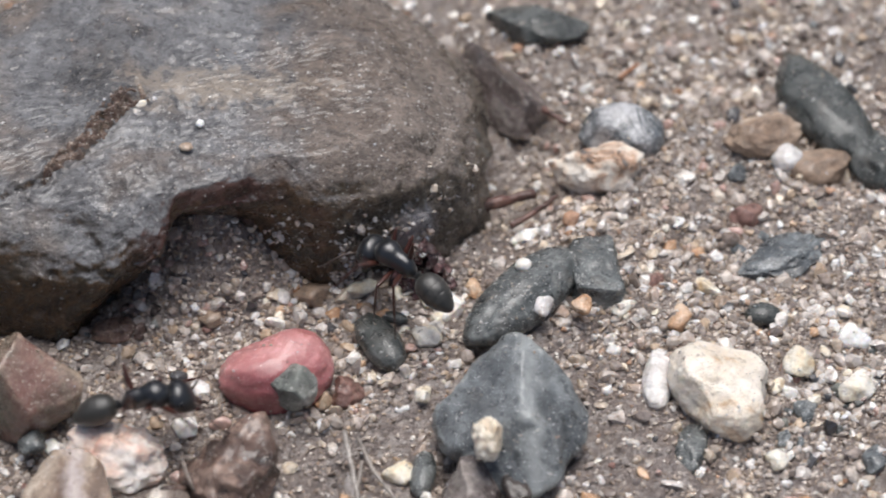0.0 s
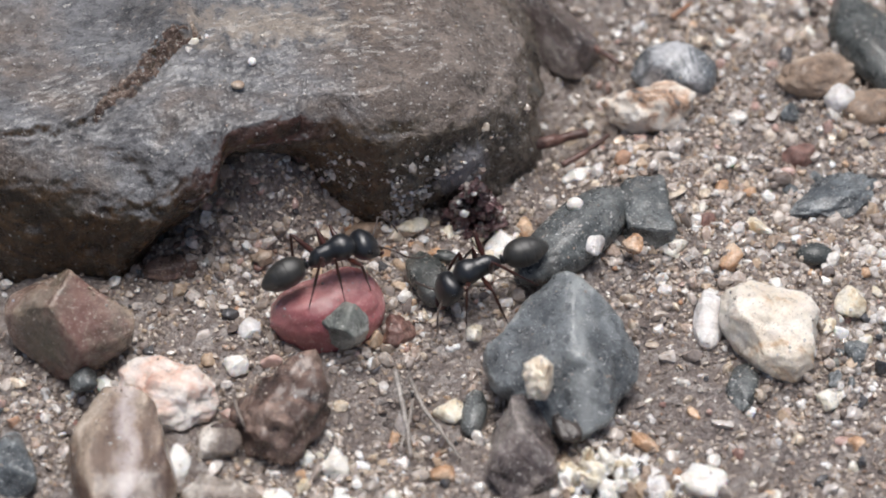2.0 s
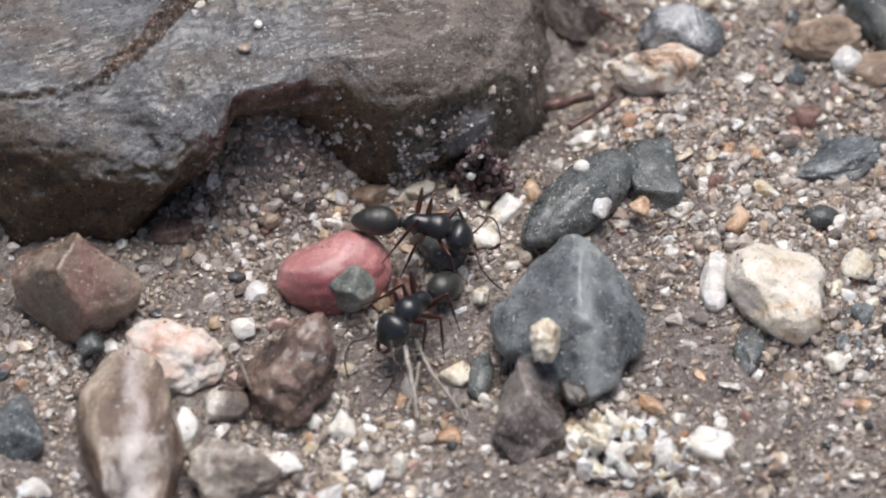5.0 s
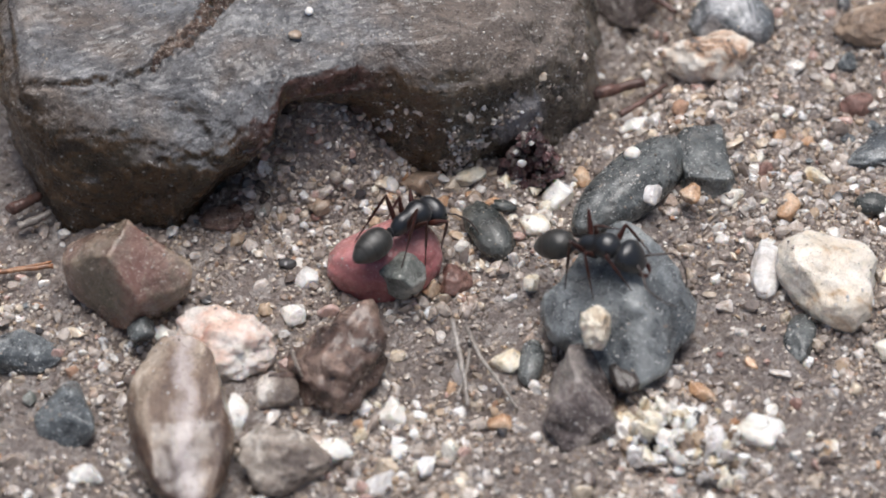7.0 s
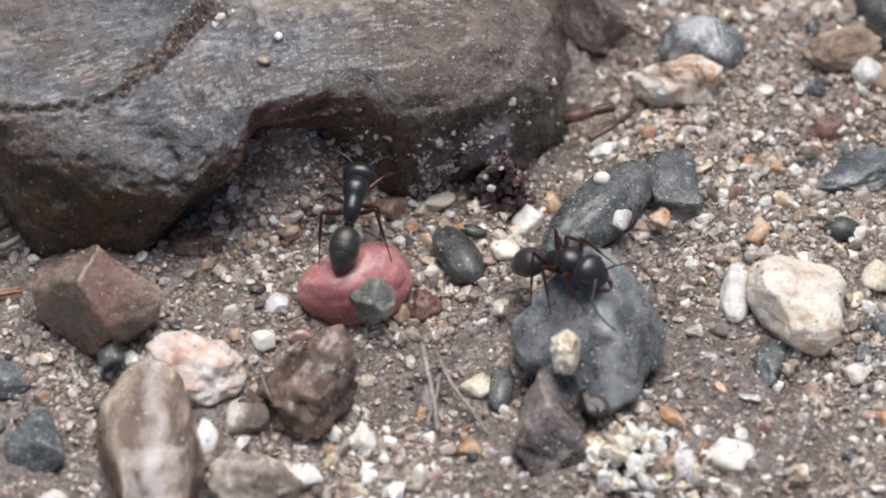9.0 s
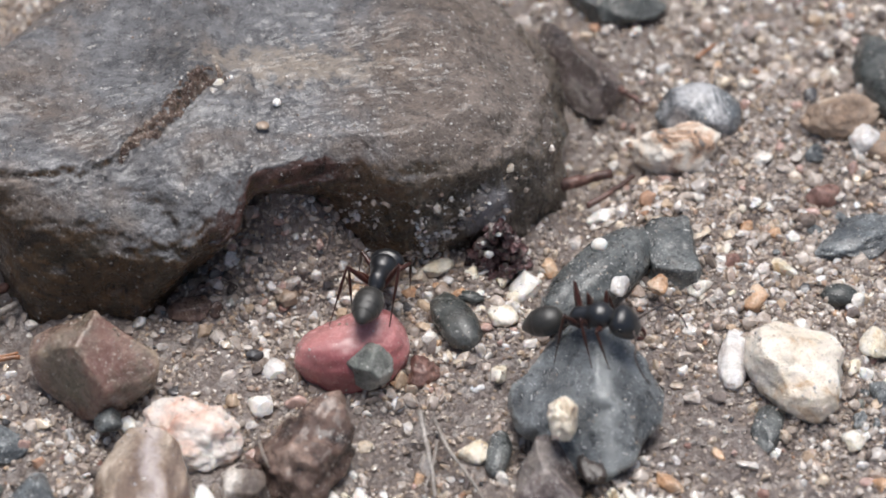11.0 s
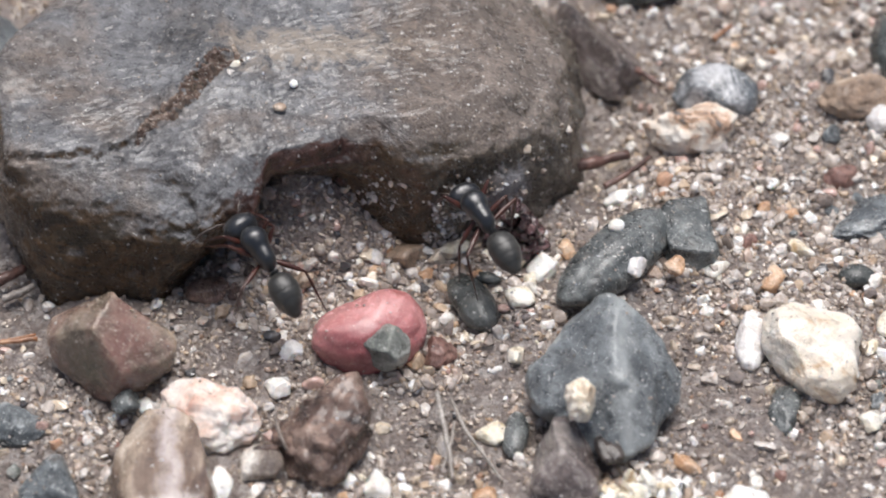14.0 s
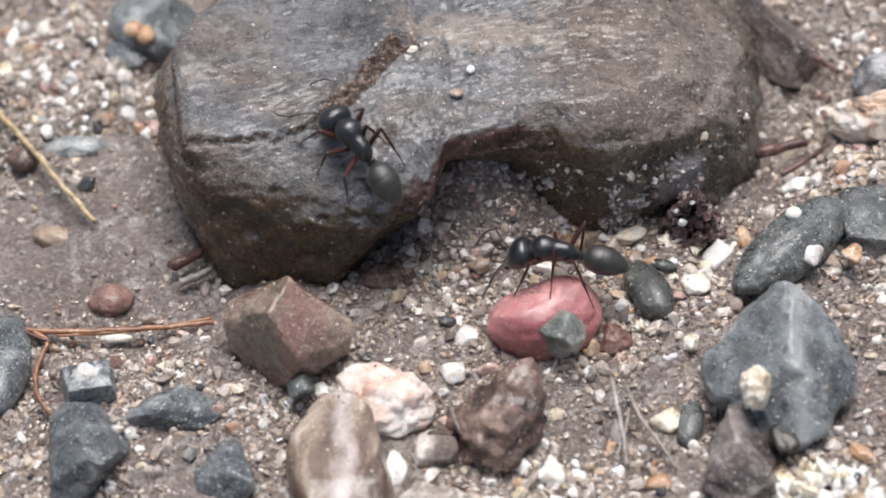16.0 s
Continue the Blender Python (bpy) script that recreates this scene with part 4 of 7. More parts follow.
pebble("pebble", "white quartz pebble on the wet sand", 39.58, 1.10, 0.25, 88, (1.98, 1.63, 1.19), QUARTZ, 129, cuts=8, cut=0.5, rough=0.12, level=3, group='gravel stones')
pebble("pebble", "cream quartz pebble on the wet sand", 39.48, -4.98, 0.87, -152, (1.93, 1.62, 1.07), CREAM, 130, cuts=8, cut=0.5, rough=0.12, level=3, group='gravel stones')
pebble("pebble", "small dark stone on the wet sand", 35.09, -7.56, 0.30, 83, (1.69, 1.31, 0.96), DARK, 131, cuts=8, cut=0.5, rough=0.12, level=3, group='gravel stones')
pebble("pebble", "dark grey pebble on the wet sand", 40.30, -12.42, 0.40, 75, (1.53, 1.06, 0.77), DARK, 132, cuts=8, cut=0.5, rough=0.12, level=3, group='gravel stones')
pebble("pebble", "small tan pebble on the wet sand", -14.60, 2.79, 0.86, 145, (1.29, 1.15, 0.77), TAN, 133, cuts=8, cut=0.5, rough=0.12, level=3, group='gravel stones')
pebble("pebble", "small clear quartz pebble", -8.87, 4.87, 1.16, 140, (0.94, 0.74, 0.50), PALE, 134, cuts=8, cut=0.5, rough=0.12, level=3, group='gravel stones')
pebble("pebble", "flat dark grey pebble behind another", 0.70, 2.55, 1.02, 169, (1.25, 0.59, 0.42), INKY, 135, rough=0.06)
pebble("pebble", "small smooth tan-brown pebble beside gravel", -1.56, 3.95, 0.57, 90, (0.59, 0.53, 0.42), TAN, 136, rough=0.06, level=3)
pebble("pebble", "pale quartz grain clinging to the boulder", -4.53, 7.80, 3.65, 90, (0.73, 0.65, 0.50), PALE, 137, cuts=4, cut=0.6, level=3, group='grains on the boulder')
pebble("pebble", "pale quartz grain clinging to the boulder", -3.18, 7.68, 3.65, 90, (0.67, 0.65, 0.46), PALE, 138, cuts=4, cut=0.6, level=3, group='grains on the boulder')
pebble("pebble", "pale quartz grain clinging to the boulder", -5.40, 7.47, 3.45, 90, (0.67, 0.60, 0.46), PALE, 139, cuts=4, cut=0.6, level=3, group='grains on the boulder')
pebble("pebble", "pale quartz grain clinging to the boulder", -3.95, 8.24, 4.03, 90, (0.39, 0.35, 0.27), PALE, 140, cuts=4, cut=0.6, level=3, group='grains on the boulder')
pebble("pebble", "pale quartz grain clinging to the boulder", -6.94, 7.86, 4.03, 0, (0.40, 0.39, 0.27), PALE, 141, cuts=4, cut=0.6, level=3, group='grains on the boulder')
pebble("pebble", "pale quartz grain clinging to the boulder", -2.36, 7.52, 3.24, 90, (0.62, 0.55, 0.42), PALE, 142, cuts=4, cut=0.6, level=3, group='grains on the boulder')
pebble("pebble", "white grain lying on the boulder", -15.55, 13.50, 13.42, 90, (0.46, 0.36, 0.26), QUARTZ, 143, level=3)
pebble("pebble", "small tan grain lying on the boulder", -16.65, 10.93, 13.26, 0, (0.58, 0.46, 0.28), TAN, 144, level=3)
bit(-52.37, 26.77, -0.16, 91, (0.54, 0.48, 0.36), QUARTZ, 145, cuts=7, cut=0.52, rough=0.12, level=3)
bit(-52.04, 23.72, -0.35, 83, (0.62, 0.55, 0.40), QUARTZ, 146, cuts=7, cut=0.52, rough=0.12, level=3)
pebble("pebble", "small cream quartz pebble on wet sand", -53.01, 22.32, -0.33, 106, (0.66, 0.58, 0.42), CREAM, 147, cuts=7, cut=0.52, rough=0.12, level=3, group='gravel stones')
pebble("pebble", "white quartz pebble on wet sand", -58.30, 30.22, -0.23, 99, (1.07, 0.92, 0.67), QUARTZ, 148, cuts=7, cut=0.52, rough=0.12, level=3, group='gravel stones')
pebble("pebble", "small cloudy clear quartz pebble on wet sand", -49.12, 22.27, -0.58, 61, (0.67, 0.42, 0.30), PALE, 149, cuts=7, cut=0.52, rough=0.12, level=3, group='gravel stones')
pebble("pebble", "cream quartz pebble on wet sand", -58.25, 25.54, 0.54, 93, (1.05, 0.93, 0.68), CREAM, 150, cuts=7, cut=0.52, rough=0.12, level=3, group='gravel stones')
bit(-52.15, 19.78, -0.59, 60, (0.51, 0.45, 0.31), QUARTZ, 151, cuts=7, cut=0.52, rough=0.12, level=3)
bit(-55.07, 19.85, 0.11, 90, (0.62, 0.54, 0.40), CREAM, 152, cuts=7, cut=0.52, rough=0.12, level=3)
pebble("pebble", "white quartz pebble on wet sand", -51.01, 29.15, 0.32, 84, (0.81, 0.70, 0.52), QUARTZ, 153, cuts=7, cut=0.52, rough=0.12, level=3, group='gravel stones')
pebble("pebble", "tan quartz pebble on wet sand", -48.88, 20.80, -0.87, 80, (0.90, 0.77, 0.56), TAN, 154, cuts=7, cut=0.52, rough=0.12, level=3, group='gravel stones')
pebble("pebble", "tan quartz pebble on wet sand", -56.28, 21.75, 0.23, -179, (0.99, 0.82, 0.54), TAN, 155, cuts=7, cut=0.52, rough=0.12, level=3, group='gravel stones')
bit(-53.86, 28.76, 0.17, 82, (0.56, 0.51, 0.37), QUARTZ, 156, cuts=7, cut=0.52, rough=0.12, level=3)
bit(-45.63, 24.63, -0.63, 56, (0.53, 0.39, 0.27), QUARTZ, 158, cuts=7, cut=0.52, rough=0.12, level=3)
pebble("pebble", "cream quartz pebble on wet sand", -55.67, 31.50, -0.32, 68, (1.18, 0.74, 0.54), CREAM, 159, cuts=7, cut=0.52, rough=0.12, level=3, group='gravel stones')
bit(-50.88, 31.35, 0.42, 142, (0.49, 0.37, 0.25), PALE, 160, cuts=7, cut=0.52, rough=0.12, level=3)
pebble("pebble", "white quartz pebble on wet sand", -53.89, 18.56, -0.10, 115, (0.92, 0.64, 0.46), QUARTZ, 161, cuts=7, cut=0.52, rough=0.12, level=3, group='gravel stones')
bit(-50.74, 19.72, -1.04, 92, (0.56, 0.47, 0.35), PALE, 163, cuts=7, cut=0.52, rough=0.12, level=3)
bit(-49.68, 24.24, 0.03, 105, (0.59, 0.51, 0.37), QUARTZ, 164, cuts=7, cut=0.52, rough=0.12, level=3)
pebble("pebble", "small cream quartz pebble on wet sand", -52.78, 29.42, 0.39, 115, (0.64, 0.49, 0.35), CREAM, 165, cuts=7, cut=0.52, rough=0.12, level=3, group='gravel stones')
pebble("pebble", "tan quartz pebble on wet sand", -45.56, 26.99, -0.34, 124, (0.87, 0.70, 0.49), TAN, 166, cuts=7, cut=0.52, rough=0.12, level=3, group='gravel stones')
bit(-49.88, 31.47, 0.25, 50, (0.52, 0.51, 0.34), QUARTZ, 167, cuts=7, cut=0.52, rough=0.12, level=3)
pebble("pebble", "cloudy clear quartz pebble on wet sand", -54.70, 25.44, -0.08, 135, (0.72, 0.67, 0.45), PALE, 169, cuts=7, cut=0.52, rough=0.12, level=3, group='gravel stones')
pebble("pebble", "small tan quartz pebble on wet sand", -47.68, 24.89, -0.06, 133, (0.66, 0.42, 0.29), TAN, 170, cuts=7, cut=0.52, rough=0.12, level=3, group='gravel stones')
pebble("pebble", "small white quartz pebble on wet sand", -51.07, 21.77, -0.48, 83, (0.69, 0.59, 0.44), QUARTZ, 172, cuts=7, cut=0.52, rough=0.12, level=3, group='gravel stones')
pebble("pebble", "cloudy clear quartz pebble on wet sand", -56.38, 25.15, 0.36, 124, (0.83, 0.58, 0.41), PALE, 173, cuts=7, cut=0.52, rough=0.12, level=3, group='gravel stones')
pebble("pebble", "dull pink pebble on wet sand", -53.69, 24.13, -0.42, 82, (0.75, 0.66, 0.48), PINK, 174, cuts=7, cut=0.52, rough=0.12, level=3, group='gravel stones')
pebble("pebble", "dull pink pebble on wet sand", -56.01, 29.43, -0.43, -163, (0.76, 0.69, 0.46), PINK, 175, cuts=7, cut=0.52, rough=0.12, level=3, group='gravel stones')
bit(-49.70, 27.03, 0.14, 77, (0.58, 0.52, 0.37), QUARTZ, 176, cuts=7, cut=0.52, rough=0.12, level=3)
pebble("pebble", "cloudy clear quartz pebble on wet sand", -46.75, 21.25, -0.42, 114, (1.11, 0.70, 0.50), PALE, 177, cuts=7, cut=0.52, rough=0.12, level=3, group='gravel stones')
bit(-53.62, 20.09, -0.12, -142, (0.53, 0.35, 0.24), PALE, 179, cuts=7, cut=0.52, rough=0.12, level=3)
bit(-51.36, 27.91, 0.07, 157, (0.53, 0.48, 0.32), TAN, 180, cuts=7, cut=0.52, rough=0.12, level=3)
pebble("pebble", "white quartz pebble on wet sand", -44.73, 20.87, -0.24, 74, (0.68, 0.63, 0.44), QUARTZ, 181, cuts=7, cut=0.52, rough=0.12, level=3, group='gravel stones')
pebble("pebble", "small cloudy clear quartz pebble on wet sand", -47.56, 23.27, -0.43, 119, (0.68, 0.40, 0.29), PALE, 182, cuts=7, cut=0.52, rough=0.12, level=3, group='gravel stones')
pebble("pebble", "white quartz pebble on wet sand", -45.04, 18.72, -0.47, 89, (0.71, 0.63, 0.47), QUARTZ, 183, cuts=7, cut=0.52, rough=0.12, level=3, group='gravel stones')
pebble("pebble", "tan quartz pebble on wet sand", -57.58, 19.69, -0.04, 69, (0.72, 0.54, 0.39), TAN, 184, cuts=7, cut=0.52, rough=0.12, level=3, group='gravel stones')
bit(-47.42, 19.56, -0.67, 138, (0.56, 0.39, 0.27), TAN, 185, cuts=7, cut=0.52, rough=0.12, level=3)
bit(-54.80, 23.91, -0.24, 132, (0.53, 0.35, 0.24), PINK, 186, cuts=7, cut=0.52, rough=0.12, level=3)
bit(-56.70, 27.37, -0.15, -165, (0.47, 0.39, 0.26), PINK, 187, cuts=7, cut=0.52, rough=0.12, level=3)
pebble("pebble", "small cloudy clear quartz pebble on wet sand", -52.46, 25.58, -0.35, 94, (0.63, 0.59, 0.41), PALE, 188, cuts=7, cut=0.52, rough=0.12, level=3, group='gravel stones')
bit(-53.20, 31.36, 0.21, 97, (0.54, 0.48, 0.35), QUARTZ, 189, cuts=7, cut=0.52, rough=0.12, level=3)
bit(-46.46, 23.29, -0.50, 92, (0.53, 0.48, 0.35), PALE, 190, cuts=7, cut=0.52, rough=0.12, level=3)
bit(-52.06, 30.78, 0.50, 87, (0.53, 0.48, 0.35), PALE, 191, cuts=7, cut=0.52, rough=0.12, level=3)
bit(-55.51, 18.65, 0.08, 100, (0.59, 0.51, 0.37), PALE, 192, cuts=7, cut=0.52, rough=0.12, level=3)
bit(-55.44, 27.10, -0.01, -136, (0.52, 0.47, 0.32), TAN, 194, cuts=7, cut=0.52, rough=0.12, level=3)
bit(-49.16, 23.29, -0.25, 116, (0.57, 0.39, 0.28), PALE, 195, cuts=7, cut=0.52, rough=0.12, level=3)
bit(-50.88, 20.73, -0.80, 65, (0.51, 0.45, 0.32), QUARTZ, 196, cuts=7, cut=0.52, rough=0.12, level=3)
bit(-54.69, 21.85, -0.14, 95, (0.58, 0.52, 0.38), QUARTZ, 197, cuts=7, cut=0.52, rough=0.12, level=3)
bit(-52.38, 27.76, 0.08, 78, (0.55, 0.48, 0.35), PINK, 199, cuts=7, cut=0.52, rough=0.12, level=3)
bit(-45.04, 22.58, -0.39, 123, (0.56, 0.48, 0.34), PALE, 200, cuts=7, cut=0.52, rough=0.12, level=3)
bit(-50.27, 25.90, 0.03, 48, (0.54, 0.36, 0.25), QUARTZ, 201, cuts=7, cut=0.52, rough=0.12, level=3)
bit(-58.27, 32.11, -0.36, 91, (0.52, 0.47, 0.34), QUARTZ, 202, cuts=7, cut=0.52, rough=0.12, level=3)
bit(-57.29, 18.57, -0.25, 65, (0.54, 0.39, 0.28), TAN, 203, cuts=7, cut=0.52, rough=0.12, level=3)
pebble("pebble", "tan quartz pebble on wet sand", -48.55, 19.18, -0.96, -144, (0.65, 0.56, 0.38), TAN, 204, cuts=7, cut=0.52, rough=0.12, level=3, group='gravel stones')
bit(33.68, -6.96, -0.10, 134, (0.58, 0.46, 0.32), DARK, 205, cuts=7, cut=0.52, rough=0.12, level=3)
bit(37.69, -8.67, -0.25, 98, (0.53, 0.48, 0.35), INKY, 206, cuts=7, cut=0.52, rough=0.12, level=3)
pebble("pebble", "olive grey pebble on wet sand", 38.07, -4.98, 0.46, 90, (0.94, 0.82, 0.60), OLIVE, 207, cuts=7, cut=0.52, rough=0.12, level=3, group='gravel stones')
pebble("pebble", "small cream quartz pebble on wet sand", 37.16, -0.93, 0.45, 111, (0.65, 0.57, 0.41), CREAM, 208, cuts=7, cut=0.52, rough=0.12, level=3, group='gravel stones')
bit(40.47, -2.63, 0.31, -153, (0.52, 0.40, 0.27), OLIVE, 209, cuts=7, cut=0.52, rough=0.12, level=3)
pebble("pebble", "small white quartz pebble on wet sand", 37.53, -2.97, 0.25, 65, (0.70, 0.48, 0.34), QUARTZ, 210, cuts=7, cut=0.52, rough=0.12, level=3, group='gravel stones')
bit(39.59, -6.34, 0.21, -142, (0.48, 0.47, 0.31), INKY, 211, cuts=7, cut=0.52, rough=0.12, level=3)
bit(38.51, -6.60, 0.15, 47, (0.46, 0.29, 0.20), INKY, 212, cuts=7, cut=0.52, rough=0.12, level=3)
bit(33.43, -11.90, 0.21, 88, (0.53, 0.46, 0.34), QUARTZ, 213, cuts=7, cut=0.52, rough=0.12, level=3)
pebble("pebble", "cream quartz pebble on wet sand", 34.36, -1.73, 0.54, 94, (0.75, 0.69, 0.49), CREAM, 214, cuts=7, cut=0.52, rough=0.12, level=3, group='gravel stones')
pebble("pebble", "small dull pink pebble on wet sand", 35.77, -8.77, 0.03, 57, (0.61, 0.53, 0.37), PINK, 215, cuts=7, cut=0.52, rough=0.12, level=3, group='gravel stones')
pebble("pebble", "cream quartz pebble on wet sand", 32.77, -4.45, 0.41, 64, (0.93, 0.72, 0.51), CREAM, 216, cuts=7, cut=0.52, rough=0.12, level=3, group='gravel stones')
bit(39.52, -10.79, -0.11, 98, (0.47, 0.41, 0.30), QUARTZ, 217, cuts=7, cut=0.52, rough=0.12, level=3)
pebble("pebble", "cloudy clear quartz pebble on wet sand", 40.79, -12.20, 0.31, 89, (1.00, 0.90, 0.66), PALE, 218, cuts=7, cut=0.52, rough=0.12, level=3, group='gravel stones')
pebble("pebble", "cream quartz pebble on wet sand", 36.04, -5.78, -0.03, 67, (0.82, 0.72, 0.51), CREAM, 219, cuts=7, cut=0.52, rough=0.12, level=3, group='gravel stones')
pebble("pebble", "small dark grey pebble on wet sand", 38.78, -1.50, 0.24, 69, (0.62, 0.53, 0.38), DARK, 220, cuts=7, cut=0.52, rough=0.12, level=3, group='gravel stones')
bit(41.32, -0.25, -0.24, -157, (0.53, 0.49, 0.33), INKY, 221, cuts=7, cut=0.52, rough=0.12, level=3)
pebble("pebble", "small dark grey pebble on wet sand", 34.40, -10.50, 0.24, 60, (0.65, 0.51, 0.36), DARK, 222, cuts=7, cut=0.52, rough=0.12, level=3, group='gravel stones')
bit(35.92, -1.37, 0.51, 68, (0.54, 0.44, 0.32), QUARTZ, 223, cuts=7, cut=0.52, rough=0.12, level=3)
bit(35.52, -2.25, 0.31, 89, (0.46, 0.42, 0.30), PINK, 224, cuts=7, cut=0.52, rough=0.12, level=3)
pebble("pebble", "cloudy clear quartz pebble on wet sand", 36.08, -4.25, -0.06, -148, (0.67, 0.52, 0.35), PALE, 225, cuts=7, cut=0.52, rough=0.12, level=3, group='gravel stones')
pebble("pebble", "small olive grey pebble on wet sand", 33.05, -8.47, 0.09, 88, (0.66, 0.59, 0.43), OLIVE, 226, cuts=7, cut=0.52, rough=0.12, level=3, group='gravel stones')
pebble("pebble", "dull pink pebble on wet sand", 34.58, -3.35, 0.17, 54, (0.82, 0.63, 0.44), PINK, 227, cuts=7, cut=0.52, rough=0.12, level=3, group='gravel stones')
bit(35.70, -11.76, -0.16, -146, (0.44, 0.39, 0.26), PINK, 228, cuts=7, cut=0.52, rough=0.12, level=3)
pebble("pebble", "dark grey pebble on wet sand", 32.96, -10.06, 0.24, 68, (0.99, 0.61, 0.44), DARK, 229, cuts=7, cut=0.52, rough=0.12, level=3, group='gravel stones')
bit(40.69, -6.46, 0.12, 109, (0.48, 0.38, 0.27), QUARTZ, 230, cuts=7, cut=0.52, rough=0.12, level=3)
bit(38.83, -3.30, 0.46, 145, (0.53, 0.50, 0.34), CREAM, 231, cuts=7, cut=0.52, rough=0.12, level=3)
bit(37.69, -7.55, -0.03, 95, (0.47, 0.41, 0.30), QUARTZ, 232, cuts=7, cut=0.52, rough=0.12, level=3)
bit(39.27, -7.69, -0.06, 80, (0.57, 0.50, 0.36), PALE, 233, cuts=7, cut=0.52, rough=0.12, level=3)
bit(36.16, -10.72, -0.23, 149, (0.46, 0.35, 0.24), QUARTZ, 234, cuts=7, cut=0.52, rough=0.12, level=3)
bit(28.52, 12.02, 0.20, 94, (0.40, 0.38, 0.27), QUARTZ, 235, cuts=7, cut=0.52, rough=0.12, level=3)
pebble("pebble", "orange quartz pebble on wet sand", 36.32, 1.03, 0.81, 119, (0.72, 0.64, 0.45), ORANGE, 236, cuts=7, cut=0.52, rough=0.12, level=3, group='gravel stones')
bit(34.53, 14.28, -0.35, 135, (0.44, 0.33, 0.23), QUARTZ, 237, cuts=7, cut=0.52, rough=0.12, level=3)
pebble("pebble", "cream quartz pebble on wet sand", 22.96, 8.29, 0.85, 50, (0.82, 0.53, 0.37), CREAM, 238, cuts=7, cut=0.52, rough=0.12, level=3, group='gravel stones')
bit(37.29, 8.84, -0.30, 104, (0.49, 0.47, 0.32), TAN, 239, cuts=7, cut=0.52, rough=0.12, level=3)
bit(27.11, 8.39, 0.18, 179, (0.39, 0.31, 0.20), DARK, 240, cuts=7, cut=0.52, rough=0.12, level=3)
pebble("pebble", "cloudy clear quartz pebble on wet sand", 20.85, 7.54, 1.72, 96, (0.71, 0.65, 0.47), PALE, 241, cuts=7, cut=0.52, rough=0.12, level=3, group='gravel stones')
pebble("pebble", "cloudy clear quartz pebble on wet sand", 33.23, 1.71, 0.29, 88, (0.81, 0.72, 0.53), PALE, 242, cuts=7, cut=0.52, rough=0.12, level=3, group='gravel stones')
bit(35.70, 14.31, -0.30, 123, (0.50, 0.30, 0.22), ORANGE, 243, cuts=7, cut=0.52, rough=0.12, level=3)
pebble("pebble", "orange quartz pebble on wet sand", 24.80, 11.37, 0.24, 83, (0.77, 0.72, 0.51), ORANGE, 244, cuts=7, cut=0.52, rough=0.12, level=3, group='gravel stones')
pebble("pebble", "orange quartz pebble on wet sand", 27.13, 10.66, 0.11, 54, (0.76, 0.58, 0.41), ORANGE, 245, cuts=7, cut=0.52, rough=0.12, level=3, group='gravel stones')
pebble("pebble", "tan quartz pebble on wet sand", 28.97, 5.23, -0.09, 70, (0.96, 0.82, 0.59), TAN, 246, cuts=7, cut=0.52, rough=0.12, level=3, group='gravel stones')
pebble("pebble", "cloudy clear quartz pebble on wet sand", 24.77, 8.36, 0.29, 114, (0.76, 0.49, 0.36), PALE, 247, cuts=7, cut=0.52, rough=0.12, level=3, group='gravel stones')
bit(20.24, 1.50, 0.49, 99, (0.39, 0.36, 0.26), TAN, 248, cuts=7, cut=0.52, rough=0.12, level=3)
bit(34.98, 3.03, 0.39, 97, (0.61, 0.53, 0.39), CREAM, 249, cuts=7, cut=0.52, rough=0.12, level=3)
pebble("pebble", "small white quartz pebble on wet sand", 25.58, 13.72, 0.55, 92, (0.69, 0.62, 0.45), QUARTZ, 250, cuts=7, cut=0.52, rough=0.12, level=3, group='gravel stones')
bit(28.30, 14.55, 0.15, 111, (0.54, 0.46, 0.33), PALE, 251, cuts=7, cut=0.52, rough=0.12, level=3)
bit(21.94, 16.68, 0.09, 131, (0.43, 0.38, 0.26), QUARTZ, 252, cuts=7, cut=0.52, rough=0.12, level=3)
bit(26.52, 2.49, 0.42, -159, (0.37, 0.31, 0.21), QUARTZ, 254, cuts=7, cut=0.52, rough=0.12, level=3)
bit(32.48, 4.80, 0.50, -137, (0.44, 0.30, 0.21), QUARTZ, 255, cuts=7, cut=0.52, rough=0.12, level=3)
bit(40.04, 14.19, 0.61, 177, (0.47, 0.41, 0.27), QUARTZ, 256, cuts=7, cut=0.52, rough=0.12, level=3)
pebble("pebble", "white quartz pebble on wet sand", 38.13, 2.02, 0.40, 88, (0.72, 0.64, 0.47), QUARTZ, 257, cuts=7, cut=0.52, rough=0.12, level=3, group='gravel stones')
bit(24.49, 13.22, 0.50, 67, (0.59, 0.38, 0.28), CREAM, 259, cuts=7, cut=0.52, rough=0.12, level=3)
pebble("pebble", "dark grey pebble on wet sand", 32.92, 12.78, -0.37, 122, (0.82, 0.57, 0.40), DARK, 260, cuts=7, cut=0.52, rough=0.12, level=3, group='gravel stones')
bit(27.58, 2.77, 0.25, 64, (0.50, 0.35, 0.25), QUARTZ, 262, cuts=7, cut=0.52, rough=0.12, level=3)
bit(39.82, 12.46, 0.55, -173, (0.38, 0.35, 0.23), PALE, 263, cuts=7, cut=0.52, rough=0.12, level=3)
bit(31.26, 2.66, 0.31, 62, (0.42, 0.30, 0.21), PINK, 264, cuts=7, cut=0.52, rough=0.12, level=3)
bit(22.14, 5.45, 1.21, 134, (0.56, 0.45, 0.31), PALE, 265, cuts=7, cut=0.52, rough=0.12, level=3)
bit(29.70, 12.89, 0.17, 98, (0.57, 0.51, 0.37), PALE, 266, cuts=7, cut=0.52, rough=0.12, level=3)
